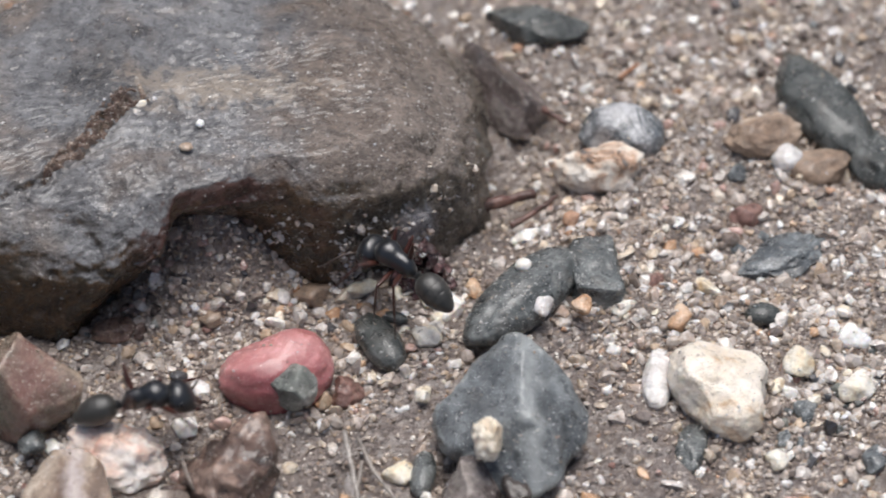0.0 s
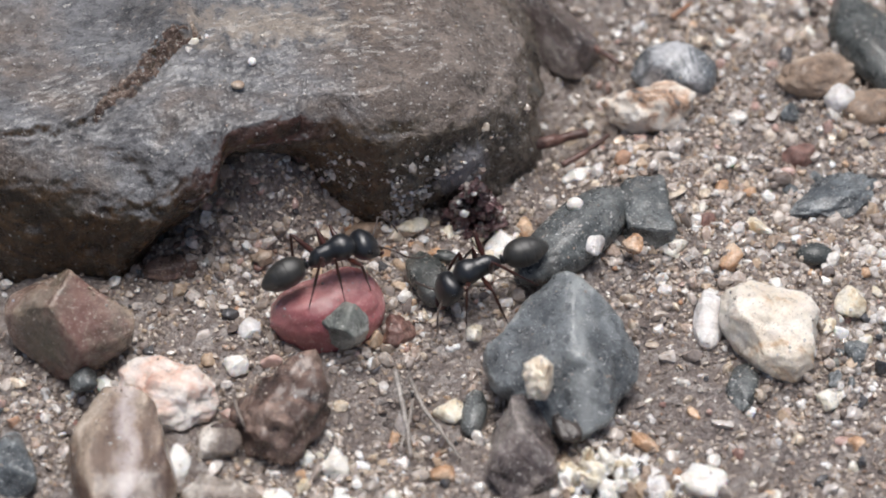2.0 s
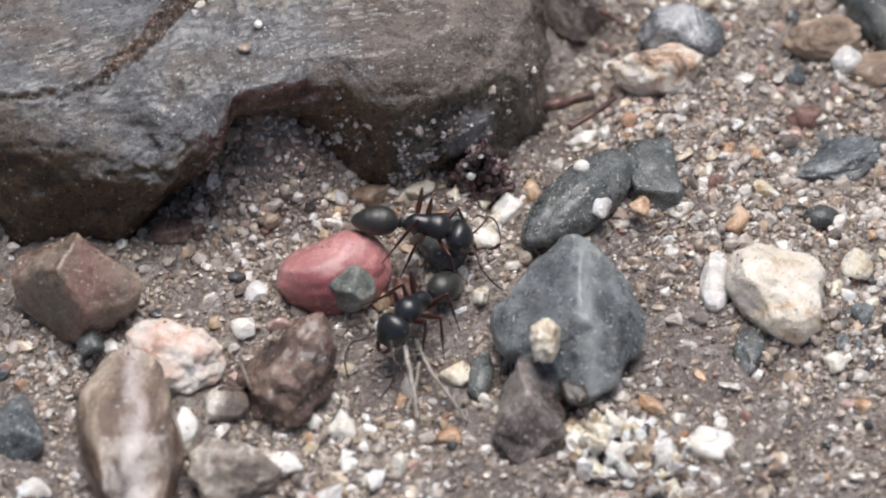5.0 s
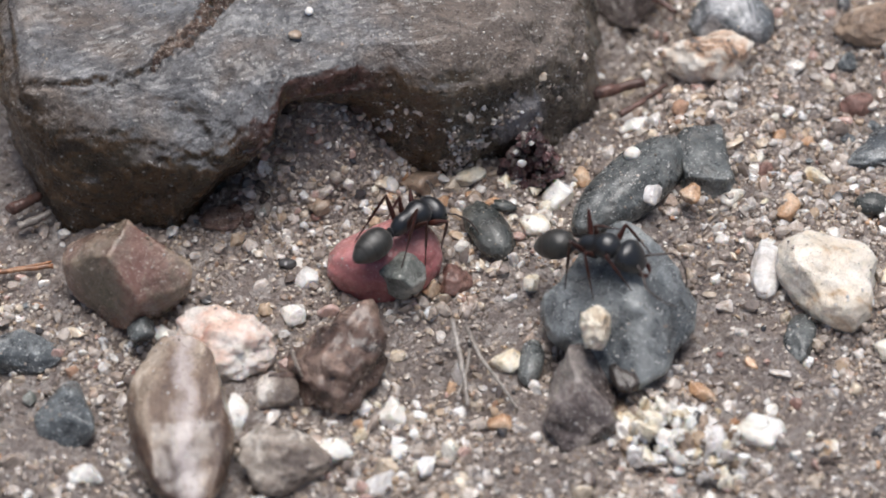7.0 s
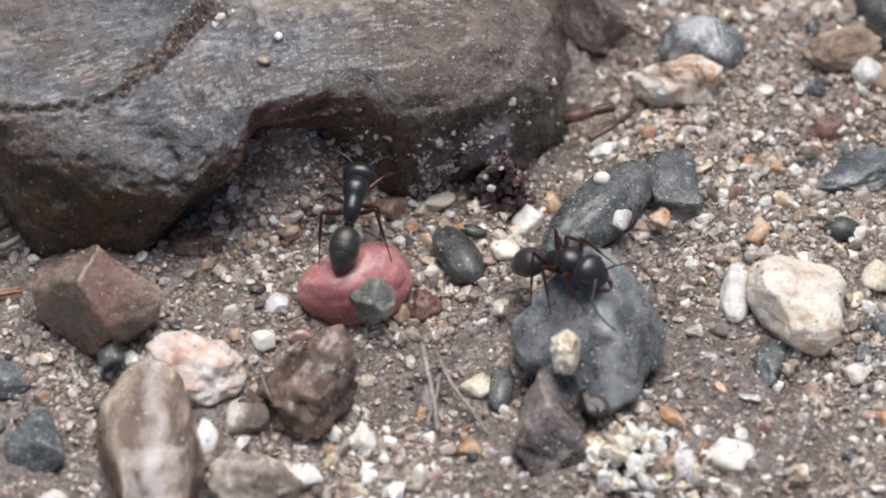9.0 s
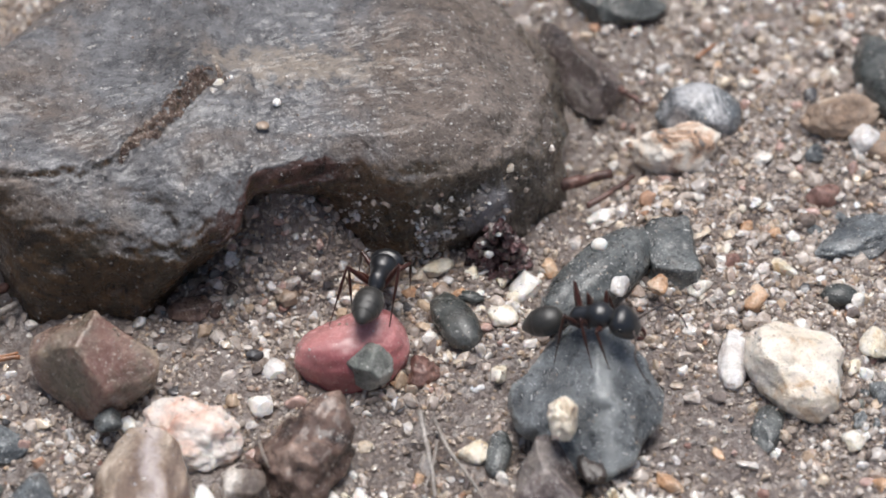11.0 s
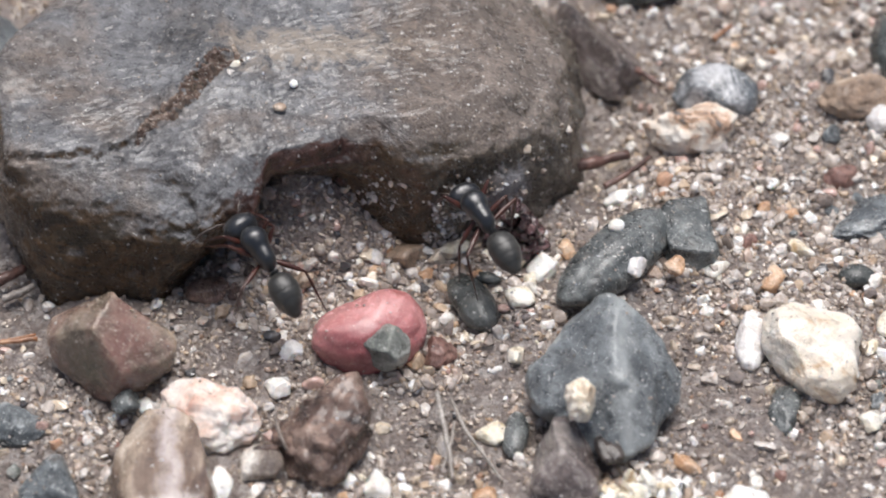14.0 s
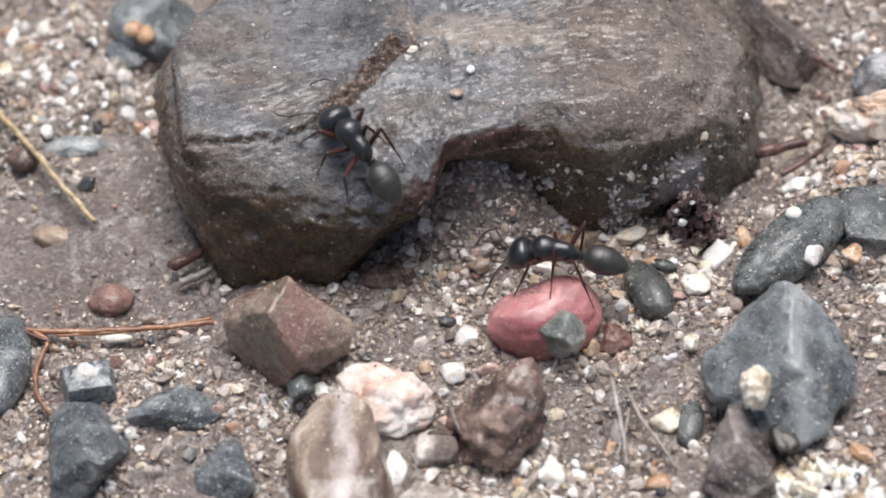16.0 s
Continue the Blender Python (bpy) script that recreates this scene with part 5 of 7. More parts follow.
pebble("pebble", "white quartz pebble on wet sand", 28.63, 10.06, 0.37, 120, (0.84, 0.60, 0.43), QUARTZ, 267, cuts=7, cut=0.52, rough=0.12, level=3, group='gravel stones')
pebble("pebble", "cloudy clear quartz pebble on wet sand", 25.66, 5.62, 0.66, 111, (0.79, 0.57, 0.41), PALE, 268, cuts=7, cut=0.52, rough=0.12, level=3, group='gravel stones')
pebble("pebble", "cloudy clear quartz pebble on wet sand", 24.46, 0.82, 0.69, -171, (0.65, 0.57, 0.37), PALE, 269, cuts=7, cut=0.52, rough=0.12, level=3, group='gravel stones')
bit(23.04, 3.01, 1.23, 52, (0.52, 0.34, 0.24), CREAM, 270, cuts=7, cut=0.52, rough=0.12, level=3)
pebble("pebble", "dark grey pebble on wet sand", 30.67, 10.84, 0.22, 130, (0.89, 0.71, 0.49), DARK, 271, cuts=7, cut=0.52, rough=0.12, level=3, group='gravel stones')
bit(37.18, 14.86, 0.03, 116, (0.42, 0.28, 0.20), TAN, 272, cuts=7, cut=0.52, rough=0.12, level=3)
bit(31.75, 1.58, 0.13, 53, (0.40, 0.30, 0.21), ORANGE, 273, cuts=7, cut=0.52, rough=0.12, level=3)
bit(30.47, 15.99, -0.32, 166, (0.40, 0.35, 0.23), PALE, 274, cuts=7, cut=0.52, rough=0.12, level=3)
bit(28.01, 8.17, 0.16, -151, (0.39, 0.38, 0.25), PINK, 275, cuts=7, cut=0.52, rough=0.12, level=3)
pebble("pebble", "cream quartz pebble on wet sand", 38.96, 3.85, 0.14, 89, (0.86, 0.83, 0.57), CREAM, 277, cuts=7, cut=0.52, rough=0.12, level=3, group='gravel stones')
bit(20.41, 3.04, 0.73, 114, (0.49, 0.39, 0.28), CREAM, 278, cuts=7, cut=0.52, rough=0.12, level=3)
bit(35.46, 8.01, -0.07, 79, (0.54, 0.49, 0.35), ORANGE, 279, cuts=7, cut=0.52, rough=0.12, level=3)
pebble("pebble", "cloudy clear quartz pebble on wet sand", 36.13, 3.85, 0.24, 62, (0.72, 0.50, 0.35), PALE, 280, cuts=7, cut=0.52, rough=0.12, level=3, group='gravel stones')
pebble("pebble", "small dark grey pebble on wet sand", 39.32, 38.52, -0.04, -141, (0.62, 0.54, 0.37), DARK, 281, cuts=7, cut=0.52, rough=0.12, level=3, group='gravel stones')
bit(37.09, 37.13, 0.27, 105, (0.42, 0.33, 0.24), CREAM, 282, cuts=7, cut=0.52, rough=0.12, level=3)
bit(26.51, 30.16, -0.01, -156, (0.50, 0.43, 0.29), ORANGE, 283, cuts=7, cut=0.52, rough=0.12, level=3)
pebble("pebble", "small white quartz pebble on wet sand", 28.67, 33.95, -0.31, 115, (0.70, 0.50, 0.36), QUARTZ, 284, cuts=7, cut=0.52, rough=0.12, level=3, group='gravel stones')
bit(23.78, 33.45, 0.08, 92, (0.38, 0.36, 0.25), PALE, 285, cuts=7, cut=0.52, rough=0.12, level=3)
bit(30.39, 27.58, 0.53, 103, (0.41, 0.34, 0.25), PINK, 286, cuts=7, cut=0.52, rough=0.12, level=3)
bit(24.57, 33.73, 0.23, 57, (0.44, 0.36, 0.25), QUARTZ, 287, cuts=7, cut=0.52, rough=0.12, level=3)
bit(32.00, 29.77, -0.07, 69, (0.41, 0.32, 0.23), DARK, 288, cuts=7, cut=0.52, rough=0.12, level=3)
bit(34.03, 38.88, 0.05, 77, (0.53, 0.47, 0.34), TAN, 289, cuts=7, cut=0.52, rough=0.12, level=3)
pebble("pebble", "cream quartz pebble on wet sand", 21.93, 38.23, 0.65, 164, (0.78, 0.61, 0.41), CREAM, 290, cuts=7, cut=0.52, rough=0.12, level=3, group='gravel stones')
pebble("pebble", "dull pink pebble on wet sand", 34.96, 36.06, 0.26, 92, (0.80, 0.72, 0.53), PINK, 291, cuts=7, cut=0.52, rough=0.12, level=3, group='gravel stones')
bit(27.71, 34.99, -0.04, 63, (0.40, 0.34, 0.24), PALE, 292, cuts=7, cut=0.52, rough=0.12, level=3)
pebble("pebble", "cream quartz pebble on wet sand", 33.48, 30.71, -0.40, 120, (0.89, 0.57, 0.41), CREAM, 293, cuts=7, cut=0.52, rough=0.12, level=3, group='gravel stones')
bit(23.07, 34.96, 0.13, 100, (0.50, 0.47, 0.33), CREAM, 294, cuts=7, cut=0.52, rough=0.12, level=3)
pebble("pebble", "orange quartz pebble on wet sand", 22.95, 30.66, 0.02, 66, (0.92, 0.54, 0.39), ORANGE, 296, cuts=7, cut=0.52, rough=0.12, level=3, group='gravel stones')
pebble("pebble", "small cloudy clear quartz pebble on wet sand", 32.81, 37.57, -0.23, -139, (0.65, 0.45, 0.31), PALE, 298, cuts=7, cut=0.52, rough=0.12, level=3, group='gravel stones')
bit(34.86, 29.03, -0.39, -142, (0.38, 0.30, 0.20), PALE, 300, cuts=7, cut=0.52, rough=0.12, level=3)
bit(27.84, 28.56, 0.31, 148, (0.51, 0.36, 0.24), PALE, 301, cuts=7, cut=0.52, rough=0.12, level=3)
bit(29.92, 35.66, -0.64, 66, (0.43, 0.29, 0.21), CREAM, 302, cuts=7, cut=0.52, rough=0.12, level=3)
pebble("pebble", "small cream quartz pebble on wet sand", 25.47, 28.86, -0.18, 93, (0.68, 0.60, 0.44), CREAM, 303, cuts=7, cut=0.52, rough=0.12, level=3, group='gravel stones')
pebble("pebble", "cloudy clear quartz pebble on wet sand", 30.20, 34.22, -0.73, 83, (0.76, 0.67, 0.49), PALE, 304, cuts=7, cut=0.52, rough=0.12, level=3, group='gravel stones')
bit(27.57, 32.12, -0.01, 64, (0.42, 0.26, 0.18), TAN, 305, cuts=7, cut=0.52, rough=0.12, level=3)
bit(-7.55, -18.02, -0.37, 129, (0.50, 0.45, 0.31), CREAM, 307, cuts=7, cut=0.52, rough=0.12, level=3)
bit(-4.64, -22.96, 0.27, 141, (0.55, 0.40, 0.28), CREAM, 308, cuts=7, cut=0.52, rough=0.12, level=3)
pebble("pebble", "small white quartz pebble on wet sand", -6.34, -20.93, 0.14, 114, (0.71, 0.44, 0.32), QUARTZ, 309, cuts=7, cut=0.52, rough=0.12, level=3, group='gravel stones')
bit(-9.54, -17.95, 0.10, -164, (0.45, 0.39, 0.26), CREAM, 310, cuts=7, cut=0.52, rough=0.12, level=3)
bit(-11.15, -19.18, -0.09, 55, (0.42, 0.26, 0.18), PALE, 311, cuts=7, cut=0.52, rough=0.12, level=3)
pebble("pebble", "cloudy clear quartz pebble on wet sand", -6.37, -17.28, -0.83, 133, (0.76, 0.53, 0.37), PALE, 312, cuts=7, cut=0.52, rough=0.12, level=3, group='gravel stones')
bit(-0.91, -25.85, 0.77, 128, (0.41, 0.28, 0.20), TAN, 313, cuts=7, cut=0.52, rough=0.12, level=3)
pebble("pebble", "cream quartz pebble on wet sand", -10.71, -20.85, -0.37, 82, (0.84, 0.73, 0.53), CREAM, 314, cuts=7, cut=0.52, rough=0.12, level=3, group='gravel stones')
pebble("pebble", "white quartz pebble on wet sand", -7.75, -21.64, -0.07, 90, (0.81, 0.72, 0.53), QUARTZ, 315, cuts=7, cut=0.52, rough=0.12, level=3, group='gravel stones')
pebble("pebble", "small white quartz pebble on wet sand", -7.30, -24.89, -0.15, -166, (0.58, 0.45, 0.30), QUARTZ, 316, cuts=7, cut=0.52, rough=0.12, level=3, group='gravel stones')
bit(-4.99, -21.26, 0.27, 83, (0.49, 0.43, 0.32), CREAM, 317, cuts=7, cut=0.52, rough=0.12, level=3)
pebble("pebble", "cream quartz pebble on wet sand", -6.15, -24.15, 0.13, 61, (0.71, 0.54, 0.39), CREAM, 318, cuts=7, cut=0.52, rough=0.12, level=3, group='gravel stones')
bit(-9.95, -25.16, -0.37, 94, (0.48, 0.42, 0.31), TAN, 319, cuts=7, cut=0.52, rough=0.12, level=3)
bit(-8.60, -18.87, -0.19, 154, (0.50, 0.45, 0.30), OLIVE, 320, cuts=7, cut=0.52, rough=0.12, level=3)
bit(-8.68, -17.98, -0.04, 67, (0.56, 0.44, 0.32), OLIVE, 321, cuts=7, cut=0.52, rough=0.12, level=3)
bit(-3.73, -25.11, 0.43, 60, (0.41, 0.41, 0.27), PALE, 322, cuts=7, cut=0.52, rough=0.12, level=3)
bit(-9.69, 5.12, 1.49, 81, (0.58, 0.52, 0.38), TAN, 323, cuts=7, cut=0.52, rough=0.12, level=3)
bit(-4.26, 3.84, -0.03, 53, (0.52, 0.40, 0.28), CREAM, 324, cuts=7, cut=0.52, rough=0.12, level=3)
bit(-6.44, 6.38, 0.73, 102, (0.59, 0.52, 0.38), ORANGE, 325, cuts=7, cut=0.52, rough=0.12, level=3)
bit(-2.15, 4.36, 0.31, 132, (0.55, 0.46, 0.32), ORANGE, 326, cuts=7, cut=0.52, rough=0.12, level=3)
pebble("pebble", "small orange quartz pebble on wet sand", -7.64, 5.94, 0.93, 64, (0.71, 0.48, 0.34), ORANGE, 327, cuts=7, cut=0.52, rough=0.12, level=3, group='gravel stones')
pebble("pebble", "orange quartz pebble on wet sand", -8.92, 3.69, 0.76, -168, (0.81, 0.60, 0.40), ORANGE, 328, cuts=7, cut=0.52, rough=0.12, level=3, group='gravel stones')
pebble("pebble", "cloudy clear quartz pebble on wet sand", -7.19, 3.18, 0.54, 89, (1.05, 0.94, 0.69), PALE, 329, cuts=7, cut=0.52, rough=0.12, level=3, group='gravel stones')
bit(-2.51, 6.08, 0.56, 144, (0.50, 0.38, 0.26), TAN, 330, cuts=7, cut=0.52, rough=0.12, level=3)
pebble("pebble", "small cream quartz pebble on wet sand", -6.12, 5.04, 0.50, 81, (0.64, 0.56, 0.41), CREAM, 331, cuts=7, cut=0.52, rough=0.12, level=3, group='gravel stones')
pebble("pebble", "orange quartz pebble on wet sand", -0.24, 2.82, 0.95, -139, (0.92, 0.73, 0.50), ORANGE, 332, cuts=7, cut=0.52, rough=0.12, level=3, group='gravel stones')
pebble("pebble", "small cream quartz pebble on wet sand", -3.58, 5.62, 0.48, 158, (0.62, 0.52, 0.35), CREAM, 333, cuts=7, cut=0.52, rough=0.12, level=3, group='gravel stones')
bit(-0.06, 6.54, 0.53, -153, (0.50, 0.42, 0.28), TAN, 334, cuts=7, cut=0.52, rough=0.12, level=3)
bit(-0.97, 4.81, 0.59, -173, (0.51, 0.43, 0.28), PALE, 335, cuts=7, cut=0.52, rough=0.12, level=3)
bit(-10.17, 4.24, 1.14, 124, (0.53, 0.36, 0.25), CREAM, 336, cuts=7, cut=0.52, rough=0.12, level=3)
pebble("pebble", "small cloudy clear quartz pebble on wet sand", -11.04, 3.17, 0.71, 47, (0.64, 0.42, 0.29), PALE, 337, cuts=7, cut=0.52, rough=0.12, level=3, group='gravel stones')
pebble("pebble", "tan quartz pebble on wet sand", -14.73, 4.55, 1.61, 108, (0.73, 0.55, 0.40), TAN, 338, cuts=7, cut=0.52, rough=0.12, level=3, group='gravel stones')
bit(-9.97, 2.75, 0.58, 78, (0.42, 0.37, 0.27), PINK, 339, cuts=7, cut=0.52, rough=0.12, level=3)
bit(-16.02, 1.17, -0.00, 78, (0.55, 0.48, 0.35), PALE, 340, cuts=7, cut=0.52, rough=0.12, level=3)
pebble("pebble", "dull pink pebble on wet sand", -14.30, 6.38, 1.97, 105, (0.76, 0.69, 0.49), PINK, 341, cuts=7, cut=0.52, rough=0.12, level=3, group='gravel stones')
bit(-10.09, 3.95, 0.98, 69, (0.48, 0.38, 0.27), TAN, 342, cuts=7, cut=0.52, rough=0.12, level=3)
bit(-15.52, 5.69, 1.79, 69, (0.48, 0.32, 0.23), PALE, 344, cuts=7, cut=0.52, rough=0.12, level=3)
pebble("pebble", "cloudy clear quartz pebble on wet sand", -16.17, 7.17, 1.85, 62, (0.66, 0.63, 0.43), PALE, 345, cuts=7, cut=0.52, rough=0.12, level=3, group='gravel stones')
bit(-12.35, 6.66, 2.29, -141, (0.45, 0.35, 0.24), TAN, 346, cuts=7, cut=0.52, rough=0.12, level=3)
pebble("pebble", "small dull pink pebble on wet sand", -15.06, 2.18, 0.28, 108, (0.64, 0.58, 0.41), PINK, 347, cuts=7, cut=0.52, rough=0.12, level=3, group='gravel stones')
bit(-13.94, 3.04, 0.71, 177, (0.36, 0.32, 0.21), TAN, 349, cuts=7, cut=0.52, rough=0.12, level=3)
bit(-12.56, 1.38, -0.19, 86, (0.60, 0.53, 0.39), PALE, 350, cuts=7, cut=0.52, rough=0.12, level=3)
bit(-12.78, 5.95, 1.40, -142, (0.55, 0.43, 0.29), PALE, 351, cuts=7, cut=0.52, rough=0.12, level=3)
bit(-11.57, 5.73, 1.64, 50, (0.53, 0.34, 0.24), TAN, 352, cuts=7, cut=0.52, rough=0.12, level=3)
pebble("pebble", "cloudy clear quartz pebble on wet sand", -16.19, 3.99, 1.12, 112, (0.86, 0.52, 0.37), PALE, 353, cuts=7, cut=0.52, rough=0.12, level=3, group='gravel stones')
bit(-13.22, 2.77, 0.51, 118, (0.42, 0.33, 0.24), PALE, 355, cuts=7, cut=0.52, rough=0.12, level=3)
pebble("pebble", "small cloudy clear quartz pebble on wet sand", -10.22, 5.46, 1.87, 95, (0.70, 0.59, 0.44), PALE, 356, cuts=7, cut=0.52, rough=0.12, level=3, group='gravel stones')
bit(-7.70, 4.61, 0.66, 84, (0.48, 0.41, 0.30), PALE, 357, cuts=7, cut=0.52, rough=0.12, level=3)
bit(-13.32, 5.07, 1.27, 115, (0.42, 0.28, 0.20), PINK, 358, cuts=7, cut=0.52, rough=0.12, level=3)
bit(-38.92, -7.96, 0.41, 76, (0.41, 0.39, 0.27), DARK, 359, cuts=7, cut=0.52, rough=0.12, level=3)
bit(-43.50, -13.24, 0.86, 118, (0.60, 0.51, 0.36), PALE, 362, cuts=7, cut=0.52, rough=0.12, level=3)
pebble("pebble", "small dark grey pebble on wet sand", -44.75, -9.26, -0.08, 54, (0.61, 0.55, 0.38), DARK, 363, cuts=7, cut=0.52, rough=0.12, level=3, group='gravel stones')
bit(-44.82, -3.93, -0.80, 150, (0.52, 0.37, 0.25), QUARTZ, 364, cuts=7, cut=0.52, rough=0.12, level=3)
bit(-49.61, -6.29, -0.15, 94, (0.47, 0.42, 0.31), PALE, 365, cuts=7, cut=0.52, rough=0.12, level=3)
bit(-42.24, -4.96, -0.47, 99, (0.44, 0.38, 0.28), DARK, 366, cuts=7, cut=0.52, rough=0.12, level=3)
bit(-36.56, -20.93, 0.07, -140, (0.48, 0.43, 0.29), QUARTZ, 368, cuts=7, cut=0.52, rough=0.12, level=3)
bit(-41.87, -17.30, 0.58, -159, (0.50, 0.43, 0.28), QUARTZ, 369, cuts=7, cut=0.52, rough=0.12, level=3)
bit(-49.44, -13.53, -0.10, -159, (0.47, 0.43, 0.29), OLIVE, 370, cuts=7, cut=0.52, rough=0.12, level=3)
pebble("pebble", "small cream quartz pebble on wet sand", -41.01, -8.22, 0.05, 90, (0.67, 0.59, 0.44), CREAM, 374, cuts=7, cut=0.52, rough=0.12, level=3, group='gravel stones')
pebble("pebble", "dull pink pebble on wet sand", -45.12, -7.50, -0.17, 91, (0.85, 0.73, 0.54), PINK, 379, cuts=7, cut=0.52, rough=0.12, level=3, group='gravel stones')
pebble("pebble", "olive grey pebble on wet sand", -37.96, -17.22, -0.01, 92, (0.74, 0.67, 0.49), OLIVE, 381, cuts=7, cut=0.52, rough=0.12, level=3, group='gravel stones')
bit(-43.15, -5.10, -0.53, 65, (0.41, 0.36, 0.26), PINK, 382, cuts=7, cut=0.52, rough=0.12, level=3)
bit(-39.65, -16.10, 0.33, 91, (0.41, 0.36, 0.27), CREAM, 383, cuts=7, cut=0.52, rough=0.12, level=3)
bit(-49.23, -4.63, -0.42, -144, (0.47, 0.32, 0.22), DARK, 384, cuts=7, cut=0.52, rough=0.12, level=3)
# dark stones along the boulder's foot, many added to stand in for its shade
bit(-25.08, 5.71, 0.16, -153, (0.39, 0.29, 0.20), INKY, 385, cuts=7, cut=0.52, rough=0.12, level=3)
bit(-24.92, 6.89, 0.36, 90, (0.50, 0.44, 0.33), INKY, 386, cuts=7, cut=0.52, rough=0.12, level=3)
bit(-24.84, 4.46, 0.10, 66, (0.43, 0.25, 0.18), DARK, 387, cuts=7, cut=0.52, rough=0.12, level=3)
pebble("pebble", "black-brown pebble on wet sand", -19.64, 3.78, 0.79, 89, (0.70, 0.63, 0.46), CLODDY, 388, cuts=7, cut=0.52, rough=0.12, level=3, group='gravel stones')
pebble("pebble", "brown pebble on wet sand", -21.05, 1.58, 0.51, 97, (0.96, 0.91, 0.63), LIVER, 389, cuts=7, cut=0.52, rough=0.12, level=3, group='gravel stones')
pebble("pebble", "black pebble on wet sand", -23.54, 5.19, 0.54, 68, (0.92, 0.77, 0.55), INKY, 390, cuts=7, cut=0.52, rough=0.12, level=3, group='gravel stones')
bit(-22.99, 1.67, 0.60, 89, (0.49, 0.42, 0.31), DARK, 391, cuts=7, cut=0.52, rough=0.12, level=3)
bit(-19.59, 2.45, 0.35, -135, (0.54, 0.45, 0.31), OLIVE, 392, cuts=7, cut=0.52, rough=0.12, level=3)
pebble("pebble", "grey-brown pebble on wet sand", -21.87, 5.73, 1.02, 95, (0.85, 0.73, 0.54), UMBER, 393, cuts=7, cut=0.52, rough=0.12, level=3, group='gravel stones')
bit(-20.98, 4.17, 1.03, 72, (0.63, 0.49, 0.36), INKY, 394, cuts=7, cut=0.52, rough=0.12, level=3)
pebble("pebble", "small brown pebble on wet sand", -22.11, 3.92, 0.91, 50, (0.62, 0.39, 0.27), LIVER, 395, cuts=7, cut=0.52, rough=0.12, level=3, group='gravel stones')
bit(-23.64, 6.85, 0.41, 84, (0.51, 0.45, 0.33), INKY, 396, cuts=7, cut=0.52, rough=0.12, level=3)
bit(-19.73, 5.86, 1.69, 116, (0.56, 0.35, 0.25), CLODDY, 397, cuts=7, cut=0.52, rough=0.12, level=3)
bit(-20.74, 2.99, 0.68, 112, (0.52, 0.37, 0.27), CLODDY, 398, cuts=7, cut=0.52, rough=0.12, level=3)
bit(-25.09, 1.55, 0.25, 131, (0.59, 0.46, 0.32), DARK, 399, cuts=7, cut=0.52, rough=0.12, level=3)
pebble("pebble", "brown pebble on wet sand", -24.46, 3.00, 0.36, 64, (0.95, 0.59, 0.42), LIVER, 400, cuts=7, cut=0.52, rough=0.12, level=3, group='gravel stones')
bit(-24.71, 8.00, 0.44, 84, (0.43, 0.38, 0.28), OLIVE, 401, cuts=7, cut=0.52, rough=0.12, level=3)
pebble("pebble", "dark grey pebble on wet sand", -21.29, 7.39, 1.19, 119, (0.73, 0.59, 0.42), DARK, 402, cuts=7, cut=0.52, rough=0.12, level=3, group='gravel stones')
bit(-22.83, 2.77, 0.75, 60, (0.52, 0.42, 0.30), UMBER, 403, cuts=7, cut=0.52, rough=0.12, level=3)
bit(-21.67, 2.88, 0.80, 81, (0.48, 0.44, 0.31), CLODDY, 404, cuts=7, cut=0.52, rough=0.12, level=3)
pebble("pebble", "small black-brown pebble on wet sand", -19.93, 4.82, 1.21, 134, (0.62, 0.43, 0.30), CLODDY, 405, cuts=7, cut=0.52, rough=0.12, level=3, group='gravel stones')
bit(-23.98, 8.00, 0.44, 79, (0.41, 0.36, 0.26), LIVER, 406, cuts=7, cut=0.52, rough=0.12, level=3)
pebble("pebble", "olive grey pebble on wet sand", -22.71, 7.89, 0.61, 100, (0.77, 0.69, 0.50), OLIVE, 407, cuts=7, cut=0.52, rough=0.12, level=3, group='gravel stones')
bit(-19.71, 6.63, 2.06, 108, (0.52, 0.44, 0.31), UMBER, 408, cuts=7, cut=0.52, rough=0.12, level=3)
bit(-2.40, -4.34, -0.00, 95, (0.40, 0.36, 0.26), PALE, 409, cuts=7, cut=0.52, rough=0.12, level=3)
bit(-1.09, -5.26, 0.08, 123, (0.41, 0.33, 0.23), PALE, 413, cuts=7, cut=0.52, rough=0.12, level=3)
bit(-1.79, 0.98, 0.44, 89, (0.41, 0.36, 0.27), ORANGE, 414, cuts=7, cut=0.52, rough=0.12, level=3)
bit(-5.46, -6.25, 0.12, 152, (0.54, 0.49, 0.33), ORANGE, 415, cuts=7, cut=0.52, rough=0.12, level=3)
pebble("pebble", "small white quartz pebble on wet sand", -1.16, -3.14, -0.04, 128, (0.67, 0.52, 0.36), QUARTZ, 416, cuts=7, cut=0.52, rough=0.12, level=3, group='gravel stones')
bit(0.20, -2.04, 0.18, 109, (0.52, 0.45, 0.32), PALE, 418, cuts=7, cut=0.52, rough=0.12, level=3)
bit(3.75, -2.85, 0.86, 170, (0.51, 0.38, 0.25), PALE, 419, cuts=7, cut=0.52, rough=0.12, level=3)
bit(-1.99, -1.89, 0.12, 172, (0.53, 0.49, 0.33), ORANGE, 420, cuts=7, cut=0.52, rough=0.12, level=3)
pebble("pebble", "orange quartz pebble on wet sand", -0.64, 0.73, 0.60, -140, (0.69, 0.50, 0.34), ORANGE, 421, cuts=7, cut=0.52, rough=0.12, level=3, group='gravel stones')
